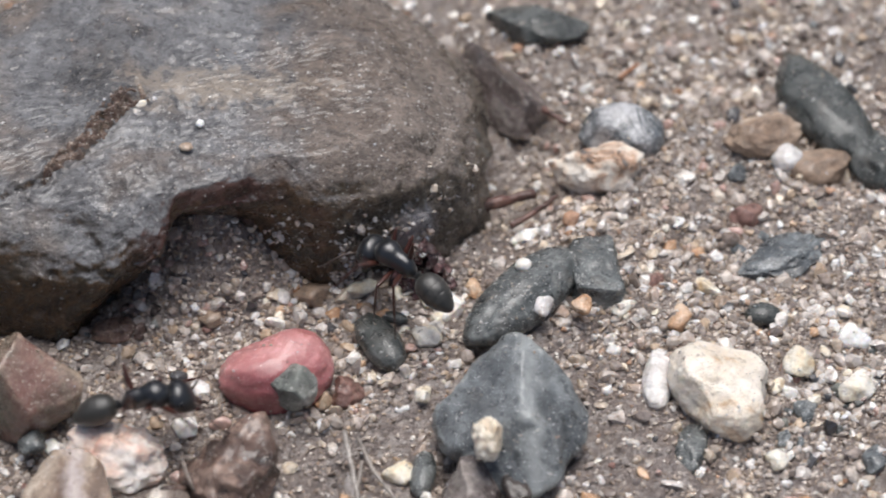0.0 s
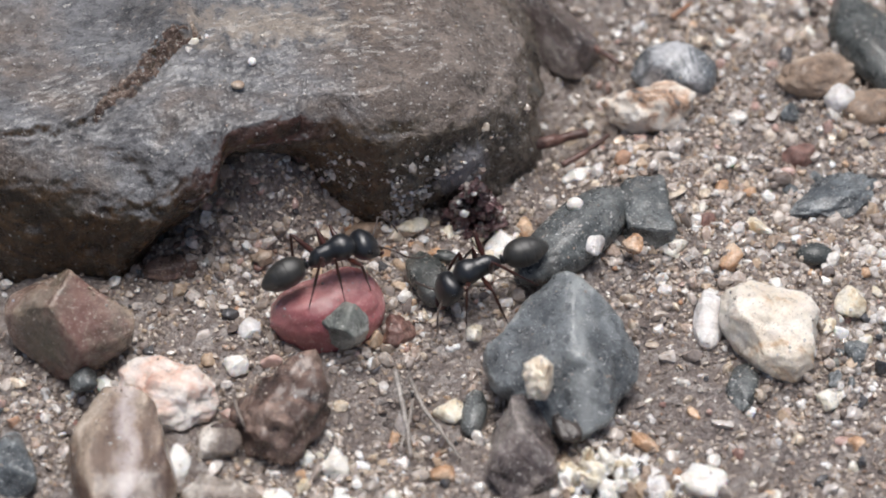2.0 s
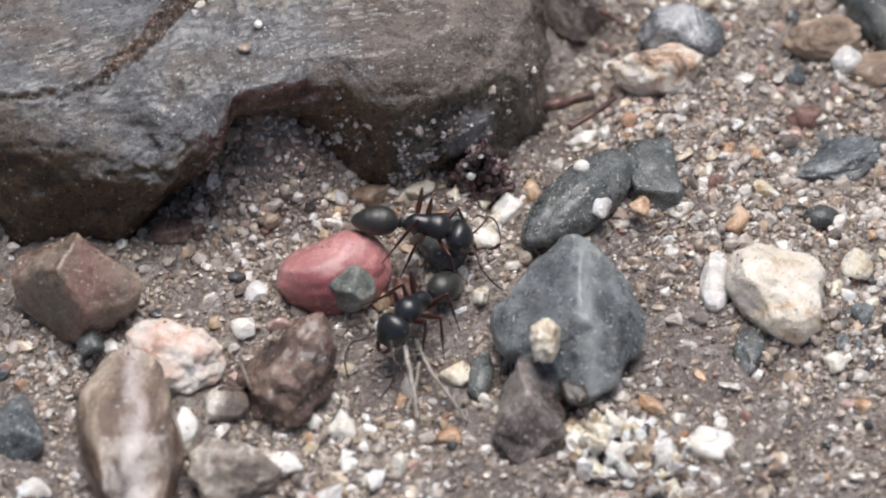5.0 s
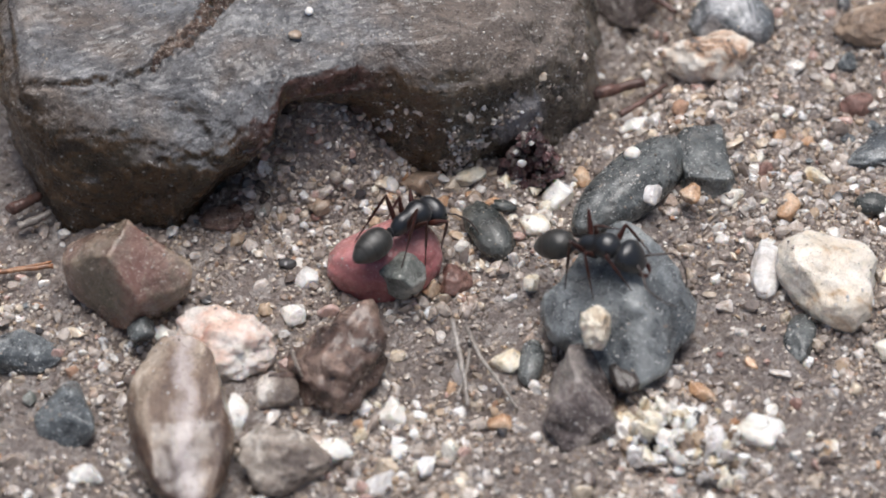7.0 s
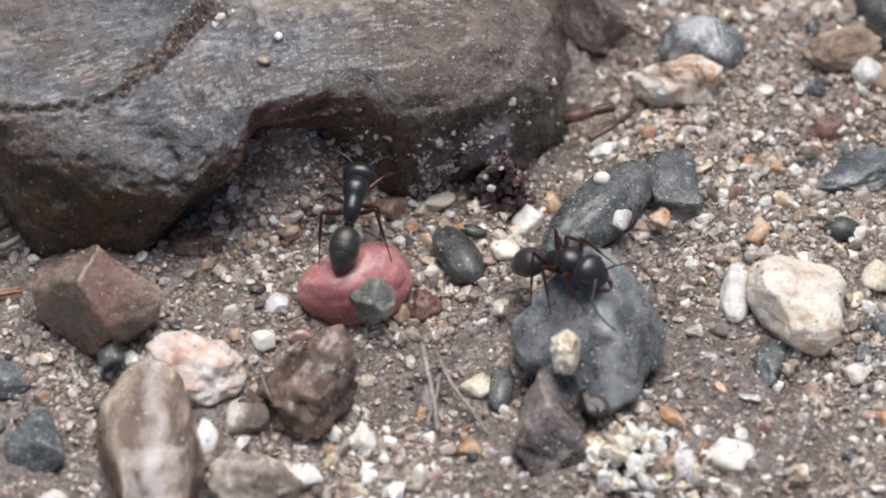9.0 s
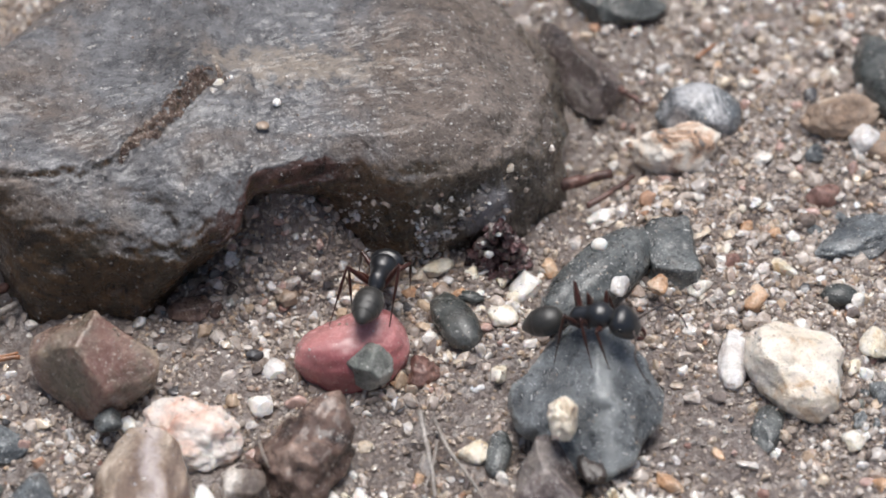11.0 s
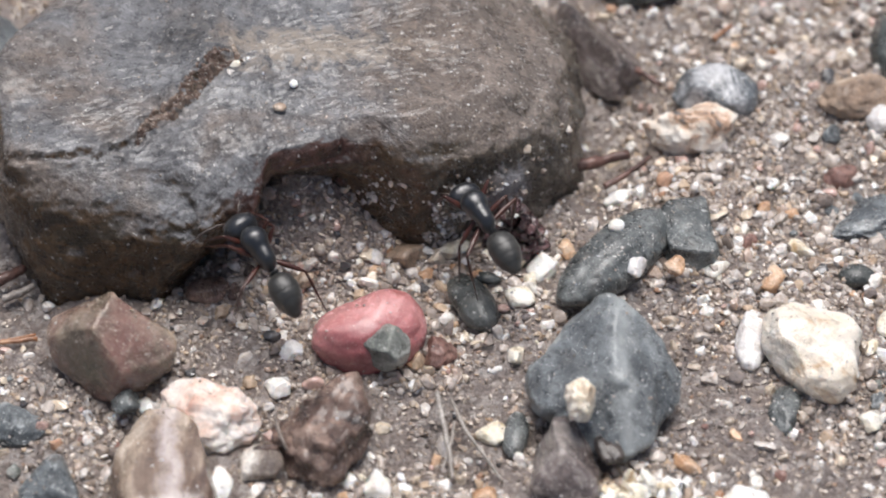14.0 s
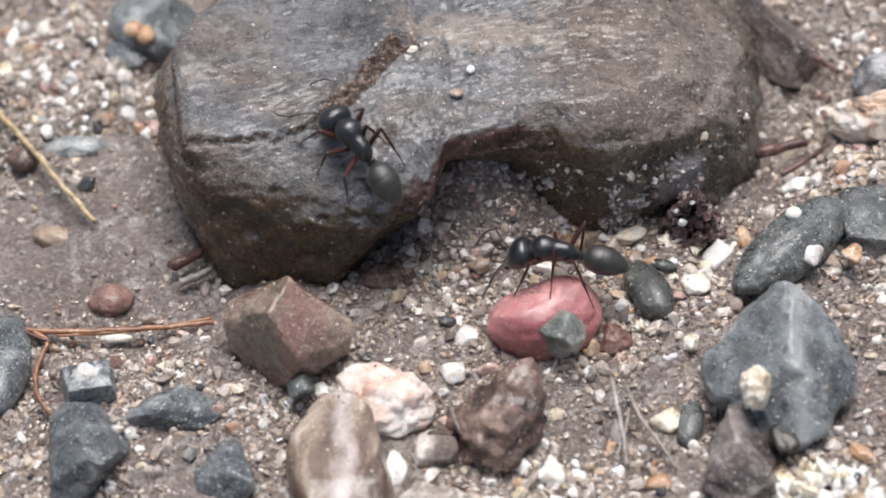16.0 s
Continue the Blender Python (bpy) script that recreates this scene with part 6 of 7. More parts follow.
bit(-6.47, -6.24, 0.11, 57, (0.49, 0.30, 0.21), ORANGE, 425, cuts=7, cut=0.52, rough=0.12, level=3)
bit(4.91, -4.07, 0.48, 90, (0.46, 0.40, 0.30), CREAM, 426, cuts=7, cut=0.52, rough=0.12, level=3)
pebble("pebble", "small cloudy clear quartz pebble on wet sand", 1.42, -6.49, -0.13, -159, (0.63, 0.49, 0.32), PALE, 427, cuts=7, cut=0.52, rough=0.12, level=3, group='gravel stones')
bit(2.78, 1.32, 0.61, 88, (0.53, 0.47, 0.35), CREAM, 429, cuts=7, cut=0.52, rough=0.12, level=3)
pebble("pebble", "small orange quartz pebble on wet sand", -2.79, -6.79, 0.14, 153, (0.62, 0.46, 0.31), ORANGE, 430, cuts=7, cut=0.52, rough=0.12, level=3, group='gravel stones')
bit(1.59, 1.38, 0.69, 72, (0.58, 0.46, 0.34), CREAM, 431, cuts=7, cut=0.52, rough=0.12, level=3)
bit(4.54, -1.46, 0.93, -145, (0.43, 0.34, 0.23), PALE, 432, cuts=7, cut=0.52, rough=0.12, level=3)
bit(24.58, -23.87, -0.18, 89, (0.38, 0.32, 0.24), PALE, 433, cuts=7, cut=0.52, rough=0.12, level=3)
pebble("pebble", "small cream quartz pebble on wet sand", 33.90, -19.05, 0.00, 86, (0.63, 0.56, 0.41), CREAM, 434, cuts=7, cut=0.52, rough=0.12, level=3, group='gravel stones')
bit(30.66, -24.54, 0.93, 74, (0.42, 0.38, 0.27), ORANGE, 435, cuts=7, cut=0.52, rough=0.12, level=3)
bit(25.55, -21.08, 0.28, 118, (0.44, 0.41, 0.28), CREAM, 436, cuts=7, cut=0.52, rough=0.12, level=3)
pebble("pebble", "small dull pink pebble on wet sand", 24.69, -17.62, -0.03, 101, (0.69, 0.58, 0.42), PINK, 437, cuts=7, cut=0.52, rough=0.12, level=3, group='gravel stones')
pebble("pebble", "white quartz pebble on wet sand", 15.08, -24.15, -0.29, -176, (0.67, 0.55, 0.36), QUARTZ, 438, cuts=7, cut=0.52, rough=0.12, level=3, group='gravel stones')
bit(28.53, -17.15, 0.02, 68, (0.36, 0.29, 0.21), ORANGE, 439, cuts=7, cut=0.52, rough=0.12, level=3)
bit(18.12, -20.99, 0.25, 120, (0.48, 0.30, 0.22), ORANGE, 440, cuts=7, cut=0.52, rough=0.12, level=3)
pebble("pebble", "white quartz pebble on wet sand", 31.73, -19.03, -0.32, 133, (0.67, 0.56, 0.39), QUARTZ, 441, cuts=7, cut=0.52, rough=0.12, level=3, group='gravel stones')
bit(16.99, -18.38, 0.07, 61, (0.52, 0.44, 0.31), PALE, 442, cuts=7, cut=0.52, rough=0.12, level=3)
bit(18.32, -18.54, 0.03, 113, (0.39, 0.29, 0.21), CREAM, 443, cuts=7, cut=0.52, rough=0.12, level=3)
pebble("pebble", "small cloudy clear quartz pebble on wet sand", 32.96, -14.41, -0.28, 81, (0.65, 0.59, 0.42), PALE, 444, cuts=7, cut=0.52, rough=0.12, level=3, group='gravel stones')
pebble("pebble", "cloudy clear quartz pebble on wet sand", 14.33, -15.05, 0.63, -137, (0.69, 0.47, 0.33), PALE, 445, cuts=7, cut=0.52, rough=0.12, level=3, group='gravel stones')
bit(25.79, -13.39, -0.21, 90, (0.50, 0.44, 0.32), QUARTZ, 446, cuts=7, cut=0.52, rough=0.12, level=3)
bit(16.14, -21.14, 0.19, -150, (0.32, 0.25, 0.17), CREAM, 447, cuts=7, cut=0.52, rough=0.12, level=3)
bit(17.46, -12.17, -0.13, 49, (0.45, 0.30, 0.21), CREAM, 448, cuts=7, cut=0.52, rough=0.12, level=3)
pebble("pebble", "orange quartz pebble on wet sand", 21.24, -13.34, -0.21, 129, (0.78, 0.49, 0.34), ORANGE, 449, cuts=7, cut=0.52, rough=0.12, level=3, group='gravel stones')
bit(17.68, -13.94, -0.26, 93, (0.55, 0.49, 0.36), PALE, 450, cuts=7, cut=0.52, rough=0.12, level=3)
bit(20.20, -17.04, -0.24, 48, (0.37, 0.23, 0.16), PINK, 451, cuts=7, cut=0.52, rough=0.12, level=3)
bit(19.60, -19.63, -0.04, -144, (0.49, 0.40, 0.27), ORANGE, 452, cuts=7, cut=0.52, rough=0.12, level=3)
bit(15.98, -22.62, 0.06, -146, (0.49, 0.38, 0.25), PALE, 454, cuts=7, cut=0.52, rough=0.12, level=3)
pebble("pebble", "small white quartz pebble on wet sand", 19.31, -17.58, -0.15, 127, (0.60, 0.50, 0.35), QUARTZ, 455, cuts=7, cut=0.52, rough=0.12, level=3, group='gravel stones')
bit(18.63, -12.44, -0.23, 104, (0.34, 0.33, 0.22), PINK, 456, cuts=7, cut=0.52, rough=0.12, level=3)
bit(18.03, -22.81, 0.03, 85, (0.58, 0.50, 0.36), ORANGE, 457, cuts=7, cut=0.52, rough=0.12, level=3)
pebble("pebble", "small cloudy clear quartz pebble on wet sand", 14.71, -18.19, 0.36, 91, (0.66, 0.61, 0.43), PALE, 458, cuts=7, cut=0.52, rough=0.12, level=3, group='gravel stones')
bit(-32.64, -13.79, -0.17, -137, (0.40, 0.28, 0.19), PINK, 460, cuts=7, cut=0.52, rough=0.12, level=3)
pebble("pebble", "small dull pink pebble on wet sand", -29.83, -14.43, -0.22, 162, (0.57, 0.43, 0.28), PINK, 461, cuts=7, cut=0.52, rough=0.12, level=3, group='gravel stones')
bit(-35.84, -10.97, 0.42, 67, (0.40, 0.36, 0.25), PALE, 463, cuts=7, cut=0.52, rough=0.12, level=3)
bit(-34.76, -14.27, 0.02, 136, (0.39, 0.29, 0.20), OLIVE, 465, cuts=7, cut=0.52, rough=0.12, level=3)
bit(-30.40, -11.30, -0.73, 131, (0.42, 0.31, 0.22), QUARTZ, 466, cuts=7, cut=0.52, rough=0.12, level=3)
pebble("pebble", "small cloudy clear quartz pebble on wet sand", -17.37, -10.57, 0.12, -161, (0.57, 0.49, 0.33), PALE, 467, cuts=7, cut=0.52, rough=0.12, level=3, group='gravel stones')
bit(-29.17, -11.63, -0.57, 69, (0.51, 0.39, 0.28), PALE, 468, cuts=7, cut=0.52, rough=0.12, level=3)
pebble("pebble", "cream quartz pebble on wet sand", 4.53, 3.03, 0.20, 59, (0.93, 0.78, 0.55), CREAM, 471, cuts=7, cut=0.52, rough=0.12, level=3, group='gravel stones')
bit(2.64, 1.40, 0.59, 107, (0.53, 0.40, 0.29), PALE, 472, cuts=7, cut=0.52, rough=0.12, level=3)
pebble("pebble", "small white quartz pebble on wet sand", 1.61, 3.01, 0.86, 107, (0.68, 0.54, 0.40), QUARTZ, 474, cuts=7, cut=0.52, rough=0.12, level=3, group='gravel stones')
pebble("pebble", "small white quartz pebble on wet sand", 6.90, 5.60, 0.14, 62, (0.66, 0.44, 0.31), QUARTZ, 475, cuts=7, cut=0.52, rough=0.12, level=3, group='gravel stones')
pebble("pebble", "white quartz pebble on wet sand", 5.71, 5.32, -0.02, 82, (0.75, 0.69, 0.49), QUARTZ, 477, cuts=7, cut=0.52, rough=0.12, level=3, group='gravel stones')
pebble("pebble", "cream quartz pebble on wet sand", 3.50, 4.89, 0.37, 92, (0.77, 0.69, 0.50), CREAM, 478, cuts=7, cut=0.52, rough=0.12, level=3, group='gravel stones')
pebble("pebble", "cream quartz pebble on wet sand", 0.95, 5.32, 0.86, 100, (0.83, 0.72, 0.53), CREAM, 480, cuts=7, cut=0.52, rough=0.12, level=3, group='gravel stones')
pebble("pebble", "pale quartz grain lodged on the boulder ledge", -21.38, 17.02, 13.49, 90, (0.90, 0.61, 0.46), PALE, 481, cuts=5, cut=0.55, level=3, group='grains on the boulder')
pebble("pebble", "pale quartz grain lodged on the boulder ledge", -20.75, 15.84, 13.48, 0, (0.66, 0.57, 0.38), CREAM, 482, cuts=5, cut=0.55, level=3, group='grains on the boulder')
pebble("pebble", "pale quartz grain lodged on the boulder ledge", -20.35, 17.71, 13.47, 90, (0.51, 0.46, 0.34), PALE, 483, cuts=5, cut=0.55, level=3, group='grains on the boulder')
pebble("pebble", "pale quartz grain lodged on the boulder ledge", -20.94, 14.80, 13.46, 90, (0.45, 0.41, 0.31), PALE, 484, cuts=5, cut=0.55, level=3, group='grains on the boulder')
pebble("pebble", "pale quartz grain lodged on the boulder ledge", -21.69, 15.47, 13.45, 0, (0.41, 0.40, 0.27), TAN, 485, cuts=5, cut=0.55, level=3, group='grains on the boulder')
pebble("pebble", "pale quartz grain lodged on the boulder ledge", -19.57, 16.26, 13.45, 90, (0.40, 0.35, 0.27), PALE, 486, cuts=5, cut=0.55, level=3, group='grains on the boulder')
fine_gravel = part("fine_gravel", BITS, BIT_MATERIALS[0])
for material in BIT_MATERIALS[1:]:
    fine_gravel.data.materials.append(material)
tagged(fine_gravel, "fine white, cream and dark gravel on wet sand", "gravel", kind="stuff")


# ---- stems, needles and bark ----
STRAW = rock("dry_straw", [(0.3, (0.34, 0.24, 0.12)), (0.6, (0.52, 0.40, 0.23)), (0.8, (0.62, 0.52, 0.35))], 400, None, 0.55, 0.3, dirt=0.25)
NEEDLE = rock("rusty_pine_needle", [(0.3, (0.20, 0.085, 0.04)), (0.6, (0.34, 0.16, 0.08)), (0.8, (0.45, 0.27, 0.15))], 400, None, 0.5, 0.3, dirt=0.2)
BARK = rock("red_brown_bark", [(0.3, (0.07, 0.03, 0.022)), (0.6, (0.145, 0.068, 0.052)), (0.8, (0.22, 0.13, 0.10))], 500, None, 0.5, 0.6, dirt=0.2)
STEM = rock("weathered_stem", [(0.3, (0.22, 0.19, 0.165)), (0.6, (0.36, 0.32, 0.285)), (0.8, (0.50, 0.46, 0.42))], 500, None, 0.55, 0.4, dirt=0.2)
twig("straw", "dry golden straw lying on the mud", [(-61.70, 24.70, 1.20), (-57.99, 19.54, 1.20), (-54.38, 15.10, 0.90), (-51.01, 10.78, 0.70), (-48.34, 7.62, 0.30)], 0.34, STRAW, "straw")
twig("pine_needle", "rusty pine needle lying on mud against a pebble", [(-57.20, -2.81, 0.80), (-53.07, -4.96, 0.90), (-47.79, -5.07, 0.80), (-42.58, -4.63, 0.70), (-36.92, -3.81, 0.60)], 0.3, NEEDLE, "pine needle", 2)
twig("pine_needle", "thin rusty pine needle beside another needle", [(-50.15, -5.51, 0.70), (-45.41, -5.09, 0.70), (-40.71, -4.22, 0.60), (-37.16, -3.23, 0.50)], 0.15, NEEDLE, "pine needle", 3)
twig("rootlet", "thin curled orange-brown rootlet on the sand", [(-52.07, -5.32, 0.90), (-50.83, -6.21, 0.80), (-51.22, -7.84, 0.70), (-51.41, -10.27, 0.70), (-50.47, -12.82, 0.60), (-48.07, -15.00, 0.40)], 0.24, NEEDLE, "root", 4)
twig("twig", "short brown twig lying across a needle", [(-55.58, -3.75, 1.20), (-52.98, -5.39, 1.20), (-50.41, -6.41, 0.90)], 0.2, BARK, "twig", 5)
twig("twig", "short dark wet twig against the boulder", [(-41.12, 2.33, 0.70), (-39.91, 3.02, 0.80), (-38.71, 3.79, 0.80)], 0.55, BARK, "twig", 6)
twig("twig", "short grey splinter against the boulder", [(-40.30, 0.61, 0.50), (-38.97, 1.08, 0.70), (-37.59, 2.02, 0.80)], 0.42, STEM, "twig", 7)
twig("dry_stem", "pale dry stem sticking up from the mud", [(-3.35, -10.89, 2.20), (-2.87, -13.37, 1.60), (-2.40, -15.75, 0.90), (-2.11, -18.23, 0.20)], 0.27, STEM, "stem", 8)
twig("dry_stem", "bent pale stem lying over mud", [(-2.24, -10.84, 1.40), (-1.02, -14.02, 1.30), (0.51, -16.33, 0.90), (2.02, -18.58, 0.20)], 0.2, STEM, "stem", 9)
twig("dry_stem", "thin broken stem lying on mud", [(-1.95, -12.90, 1.00), (-2.22, -14.94, 0.60), (-2.95, -17.25, 0.20)], 0.15, STEM, "stem", 10)
twig("bark_strip", "red-brown strip of bark in the gully", [(8.70, 16.03, 0.20), (10.69, 16.69, 0.20), (12.98, 17.31, 0.40)], 0.6, BARK, "bark", 11)
twig("twig", "dark rough twig lying beside the gully", [(10.98, 13.01, 0.90), (12.98, 14.41, 1.10), (15.11, 16.50, 1.00)], 0.3, BARK, "twig", 12)
twig("twig", "dark twig behind the leaning slab", [(13.46, 28.00, 0.40), (14.84, 26.93, 0.50), (16.22, 25.77, 0.40)], 0.34, BARK, "twig", 13)
twig("twig", "short rusty twig lying on gravel", [(21.21, 31.31, 0.50), (22.06, 32.06, 0.60), (23.04, 33.16, 0.50)], 0.26, NEEDLE, "twig", 14)


def crumbly(name, label, category, at, spread, count, sizes, material, piece_name, seed):
    """A lump of crumbs stuck together, each crumb its own piece."""
    rnd = random.Random(seed)
    kinds = []
    for s in range(10):
        bm = pebble_mesh(1, rnd.uniform(0.5, 0.9), rnd.uniform(0.4, 0.8), seed + s, cuts=7, cut=0.45, rough=0.22, level=3)
        bmesh.ops.scale(bm, vec=(MM, MM, MM), verts=bm.verts)
        me = bpy.data.meshes.new(piece_name)
        bm.to_mesh(me)
        bm.free()
        me.materials.append(material[s % len(material)])
        kinds.append(me)
    x, y = at
    lump = tagged(new(name), label, category)
    lump.location = Vector((x, y, ground_z(x, y))) * MM
    for k in range(count):
        a, r = rnd.uniform(0, 6.28), rnd.random() ** 0.55
        size = rnd.uniform(*sizes)
        c = Vector((r * math.cos(a) * spread[0], r * math.sin(a) * spread[1], spread[2] * rnd.random() * (1 - r * r) + size * 0.3))
        ob = new(piece_name, kinds[rnd.randrange(10)])
        ob.parent = lump
        ob.matrix_basis = Matrix.Translation(c * MM) @ Euler((rnd.uniform(0, 6), rnd.uniform(0, 6), rnd.uniform(0, 6))).to_matrix().to_4x4() @ Matrix.Scale(size, 4)
    return lump


crumbly("clod", "dark red-black glossy clod of sticky crumbs", "clod", (3.30, 7.0), (2.5, 1.9, 5.0), 120, (0.35, 0.95), [CLOD, CLOD, CLOD, CLOD, CLOD, CLOD, CLOD, CLOD, CLOD, UMBER], "crumb", 77)
for x, y, z, r, seed in ((2.35, 5.5, 3.2, 0.5, 611), (3.2, 6.3, 4.9, 0.32, 612), (1.9, 6.4, 3.6, 0.28, 613)):
    pebble("pebble", "bright white crystal stuck in the dark clod", x, y, z, 40, (r, r * 0.8, r * 0.8), QUARTZ, seed, category="crystal", group="crystals in the clod", cuts=7, cut=0.5, level=3)
crumbly("quartz_aggregate", "crumbling aggregate of white and cream quartz", "stone", (13.75, -20.85), (3.6, 3.0, 1.9), 95, (0.4, 1.3), [QUARTZ, CREAM, PALE, QUARTZ, PALE, CREAM, QUARTZ, TAN, QUARTZ, CREAM], "crumb", 177)
crumbly("gravel_clump", "clump of white and orange gravel grains", "gravel", (18.46, -23.12), (2.8, 2.6, 1.0), 50, (0.4, 1.05), [PALE, CREAM, PALE, TAN, QUARTZ], "grain", 277)

twig("quartz_flake", "thin pale quartz flake against a brown stone", [(-16.55, -14.24, 3.60), (-16.30, -15.21, 3.20), (-15.88, -16.14, 2.60), (-15.52, -16.60, 2.00)], 0.18, SMOKY, "stone flake", 15)
twig("rock_flake", "red-brown curved rock flake on gravel", [(-18.93, -17.26, 1.20), (-18.19, -16.68, 1.80), (-17.18, -16.49, 2.00), (-16.28, -16.29, 1.60)], 0.45, LIVER, "stone flake", 16)


# ---- sand and gravel: thousands of grains pressed into the mud ----
WHITES = [(0.0, (0.76, 0.73, 0.69)), (0.12, (0.66, 0.57, 0.46)), (0.22, (0.52, 0.465, 0.42)), (0.36, (0.50, 0.39, 0.29)), (0.44, (0.40, 0.34, 0.30)),
          (0.54, (0.46, 0.29, 0.20)), (0.57, (0.60, 0.56, 0.53)), (0.70, (0.32, 0.275, 0.25)), (0.80, (0.20, 0.165, 0.145)), (0.88, (0.08, 0.08, 0.085)), (0.93, (0.52, 0.37, 0.33))]
DULLS = [(0.0, (0.46, 0.395, 0.34)), (0.18, (0.40, 0.335, 0.285)), (0.38, (0.33, 0.27, 0.225)), (0.52, (0.55, 0.485, 0.425)), (0.63, (0.25, 0.20, 0.165)), (0.71, (0.46, 0.36, 0.27)),
         (0.80, (0.15, 0.128, 0.116)), (0.84, (0.62, 0.565, 0.51)), (0.92, (0.38, 0.265, 0.195)), (0.96, (0.78, 0.755, 0.72))]
CLEARS = [(0.0, (0.47, 0.415, 0.375)), (0.18, (0.56, 0.51, 0.475)), (0.34, (0.38, 0.335, 0.30)), (0.48, (0.50, 0.43, 0.36)), (0.60, (0.66, 0.63, 0.605)), (0.72, (0.30, 0.26, 0.235)), (0.80, (0.48, 0.39, 0.335)), (0.88, (0.78, 0.76, 0.74)), (0.96, (0.21, 0.18, 0.168))]
GRAVEL = grain_mat("quartz_gravel", WHITES, 0.16, glow=0.3)
CLEAR = grain_mat("cloudy_quartz", CLEARS, 0.14, glow=0.5)
GRIT = grain_mat("sandy_grit", DULLS, 0.3)
GRAIN = grain_mat("quartz_grain", WHITES, 0.16, by="object", glow=0.3)

BARE = [(18.4, -14.5, 7.0), (22.5, -15.0, 7.0), (17.0, -11.0, 6.0), (24.5, -19.0, 5.0), (-6.2, -13.3, 6.0), (10.7, 18.9, 5.0), (-47.8, 7.7, 12.0), (-54.0, 4.0, 9.0), (-4.0, -11.0, 5.0), (9.9, 25.0, 5.0), (-40.2, -1.8, 5.0), (11.1, 12.2, 4.0), (19.5, -8.5, 4.0)]
RICH = [(33.7, -7.3, 10.0), (14.6, -20.3, 8.0), (25.3, 12.2, 14.0), (30.0, 4.0, 9.0), (30.0, 33.0, 14.0), (-54.8, 27.1, 9.0), (-9.9, 5.0, 7.0), (-14.5, 8.5, 5.0), (-12.0, -1.0, 4.0), (-4.0, -7.3, 4.0), (0.5, 2.0, 5.0), (17.8, 7.0, 5.0), (-6.0, -22.0, 7.0), (-44.0, -9.5, 5.0)]


def density(x, y):
    d = max(0.1, 0.52 + 0.75 * noise.noise(Vector((x * 0.13, y * 0.15, 7.7))))
    for bx, by, r in BARE:
        d *= 1 - 0.93 * math.exp(-((x - bx) ** 2 + (y - by) ** 2) / (r * r))
    for bx, by, r in RICH:
        d += 0.7 * math.exp(-((x - bx) ** 2 + (y - by) ** 2) / (r * r))
    return d


def shards(count, level, seed):
    """Broken grain shapes: vertices and faces."""
    out = []
    for s in range(count):
        bm = pebble_mesh(1, 1, 1, seed + s, cuts=7, cut=0.44, rough=0.13, level=level)
        out.append((np.array([p.co[:] for p in bm.verts]), np.array([[q.index for q in p.verts] for p in bm.faces])))
        bm.free()
    return out


def scatter(count, lo, hi, seed, power=2.0):
    """Places and sizes (mm) of grains on open ground."""
    rnd = random.Random(seed)
    out = []
    while len(out) < count:
        x, y = rnd.uniform(-64, 52), rnd.uniform(-30, 50)
        if rnd.random() < density(x, y) and not in_boulder(x, y):
            out.append((x, y, lo + (hi - lo) * rnd.random() ** power))
    return out


FOOT_LOOP = [p.to_2d() for p in round_loop(FOOT, 80)]


def in_boulder(x, y):
    inside = False
    for a, b in zip(FOOT_LOOP, FOOT_LOOP[1:] + FOOT_LOOP[:1]):
        if (a.y > y) != (b.y > y) and x < (b.x - a.x) * (y - a.y) / (b.y - a.y) + a.x:
            inside = not inside
    return inside


def grain_mesh(name, spots, level, material, seed, label, sink=0.25):
    """One mesh of grains at spots of (x, y, size) on the mud, or (x, y, size, z) on a stone."""
    rs = np.random.RandomState(seed)
    kinds = shards(16, level, seed * 50)
    vs, fs, n = [], [], 0
    for x, y, r, *on in spots:
        bv, bf = kinds[rs.randint(16)]
        axes = r * rs.uniform(0.55, 1.3, 3)
        q, _ = np.linalg.qr(rs.normal(0, 1, (3, 3)))
        z = (on[0] if on else ground_rough(x, y)) + r * rs.uniform(-0.35, 0.8) * (1 - sink)
        vs.append(((bv * axes) @ q.T + (x, y, z)) * MM)
        fs.append(bf + n)
        n += len(bv)
    me = bpy.data.meshes.new(name)
    me.from_pydata(np.concatenate(vs).tolist(), [], np.concatenate(fs).tolist())
    me.materials.append(material)
    me.polygons.foreach_set("use_smooth", [False] * len(me.polygons))
    return tagged(new(name, me), label, "gravel", kind="stuff")


grain_mesh("gravel", scatter(2700, 0.26, 0.95, 11, 2.4), 2, GRAVEL, 12, "loose white, cream and orange quartz gravel on mud")
grain_mesh("clear_gravel", scatter(6000, 0.2, 0.82, 41, 2.1), 2, CLEAR, 42, "cloudy beige quartz gravel packed in mud", 0.7)
grain_mesh("coarse_sand", scatter(46000, 0.12, 0.36, 13, 1.7), 1, GRIT, 14, "coarse brown and pale sand on mud", 0.45)
grain_mesh("fine_sand", scatter(22000, 0.06, 0.14, 15, 1.3), 1, GRIT, 16, "fine sand grains on mud")


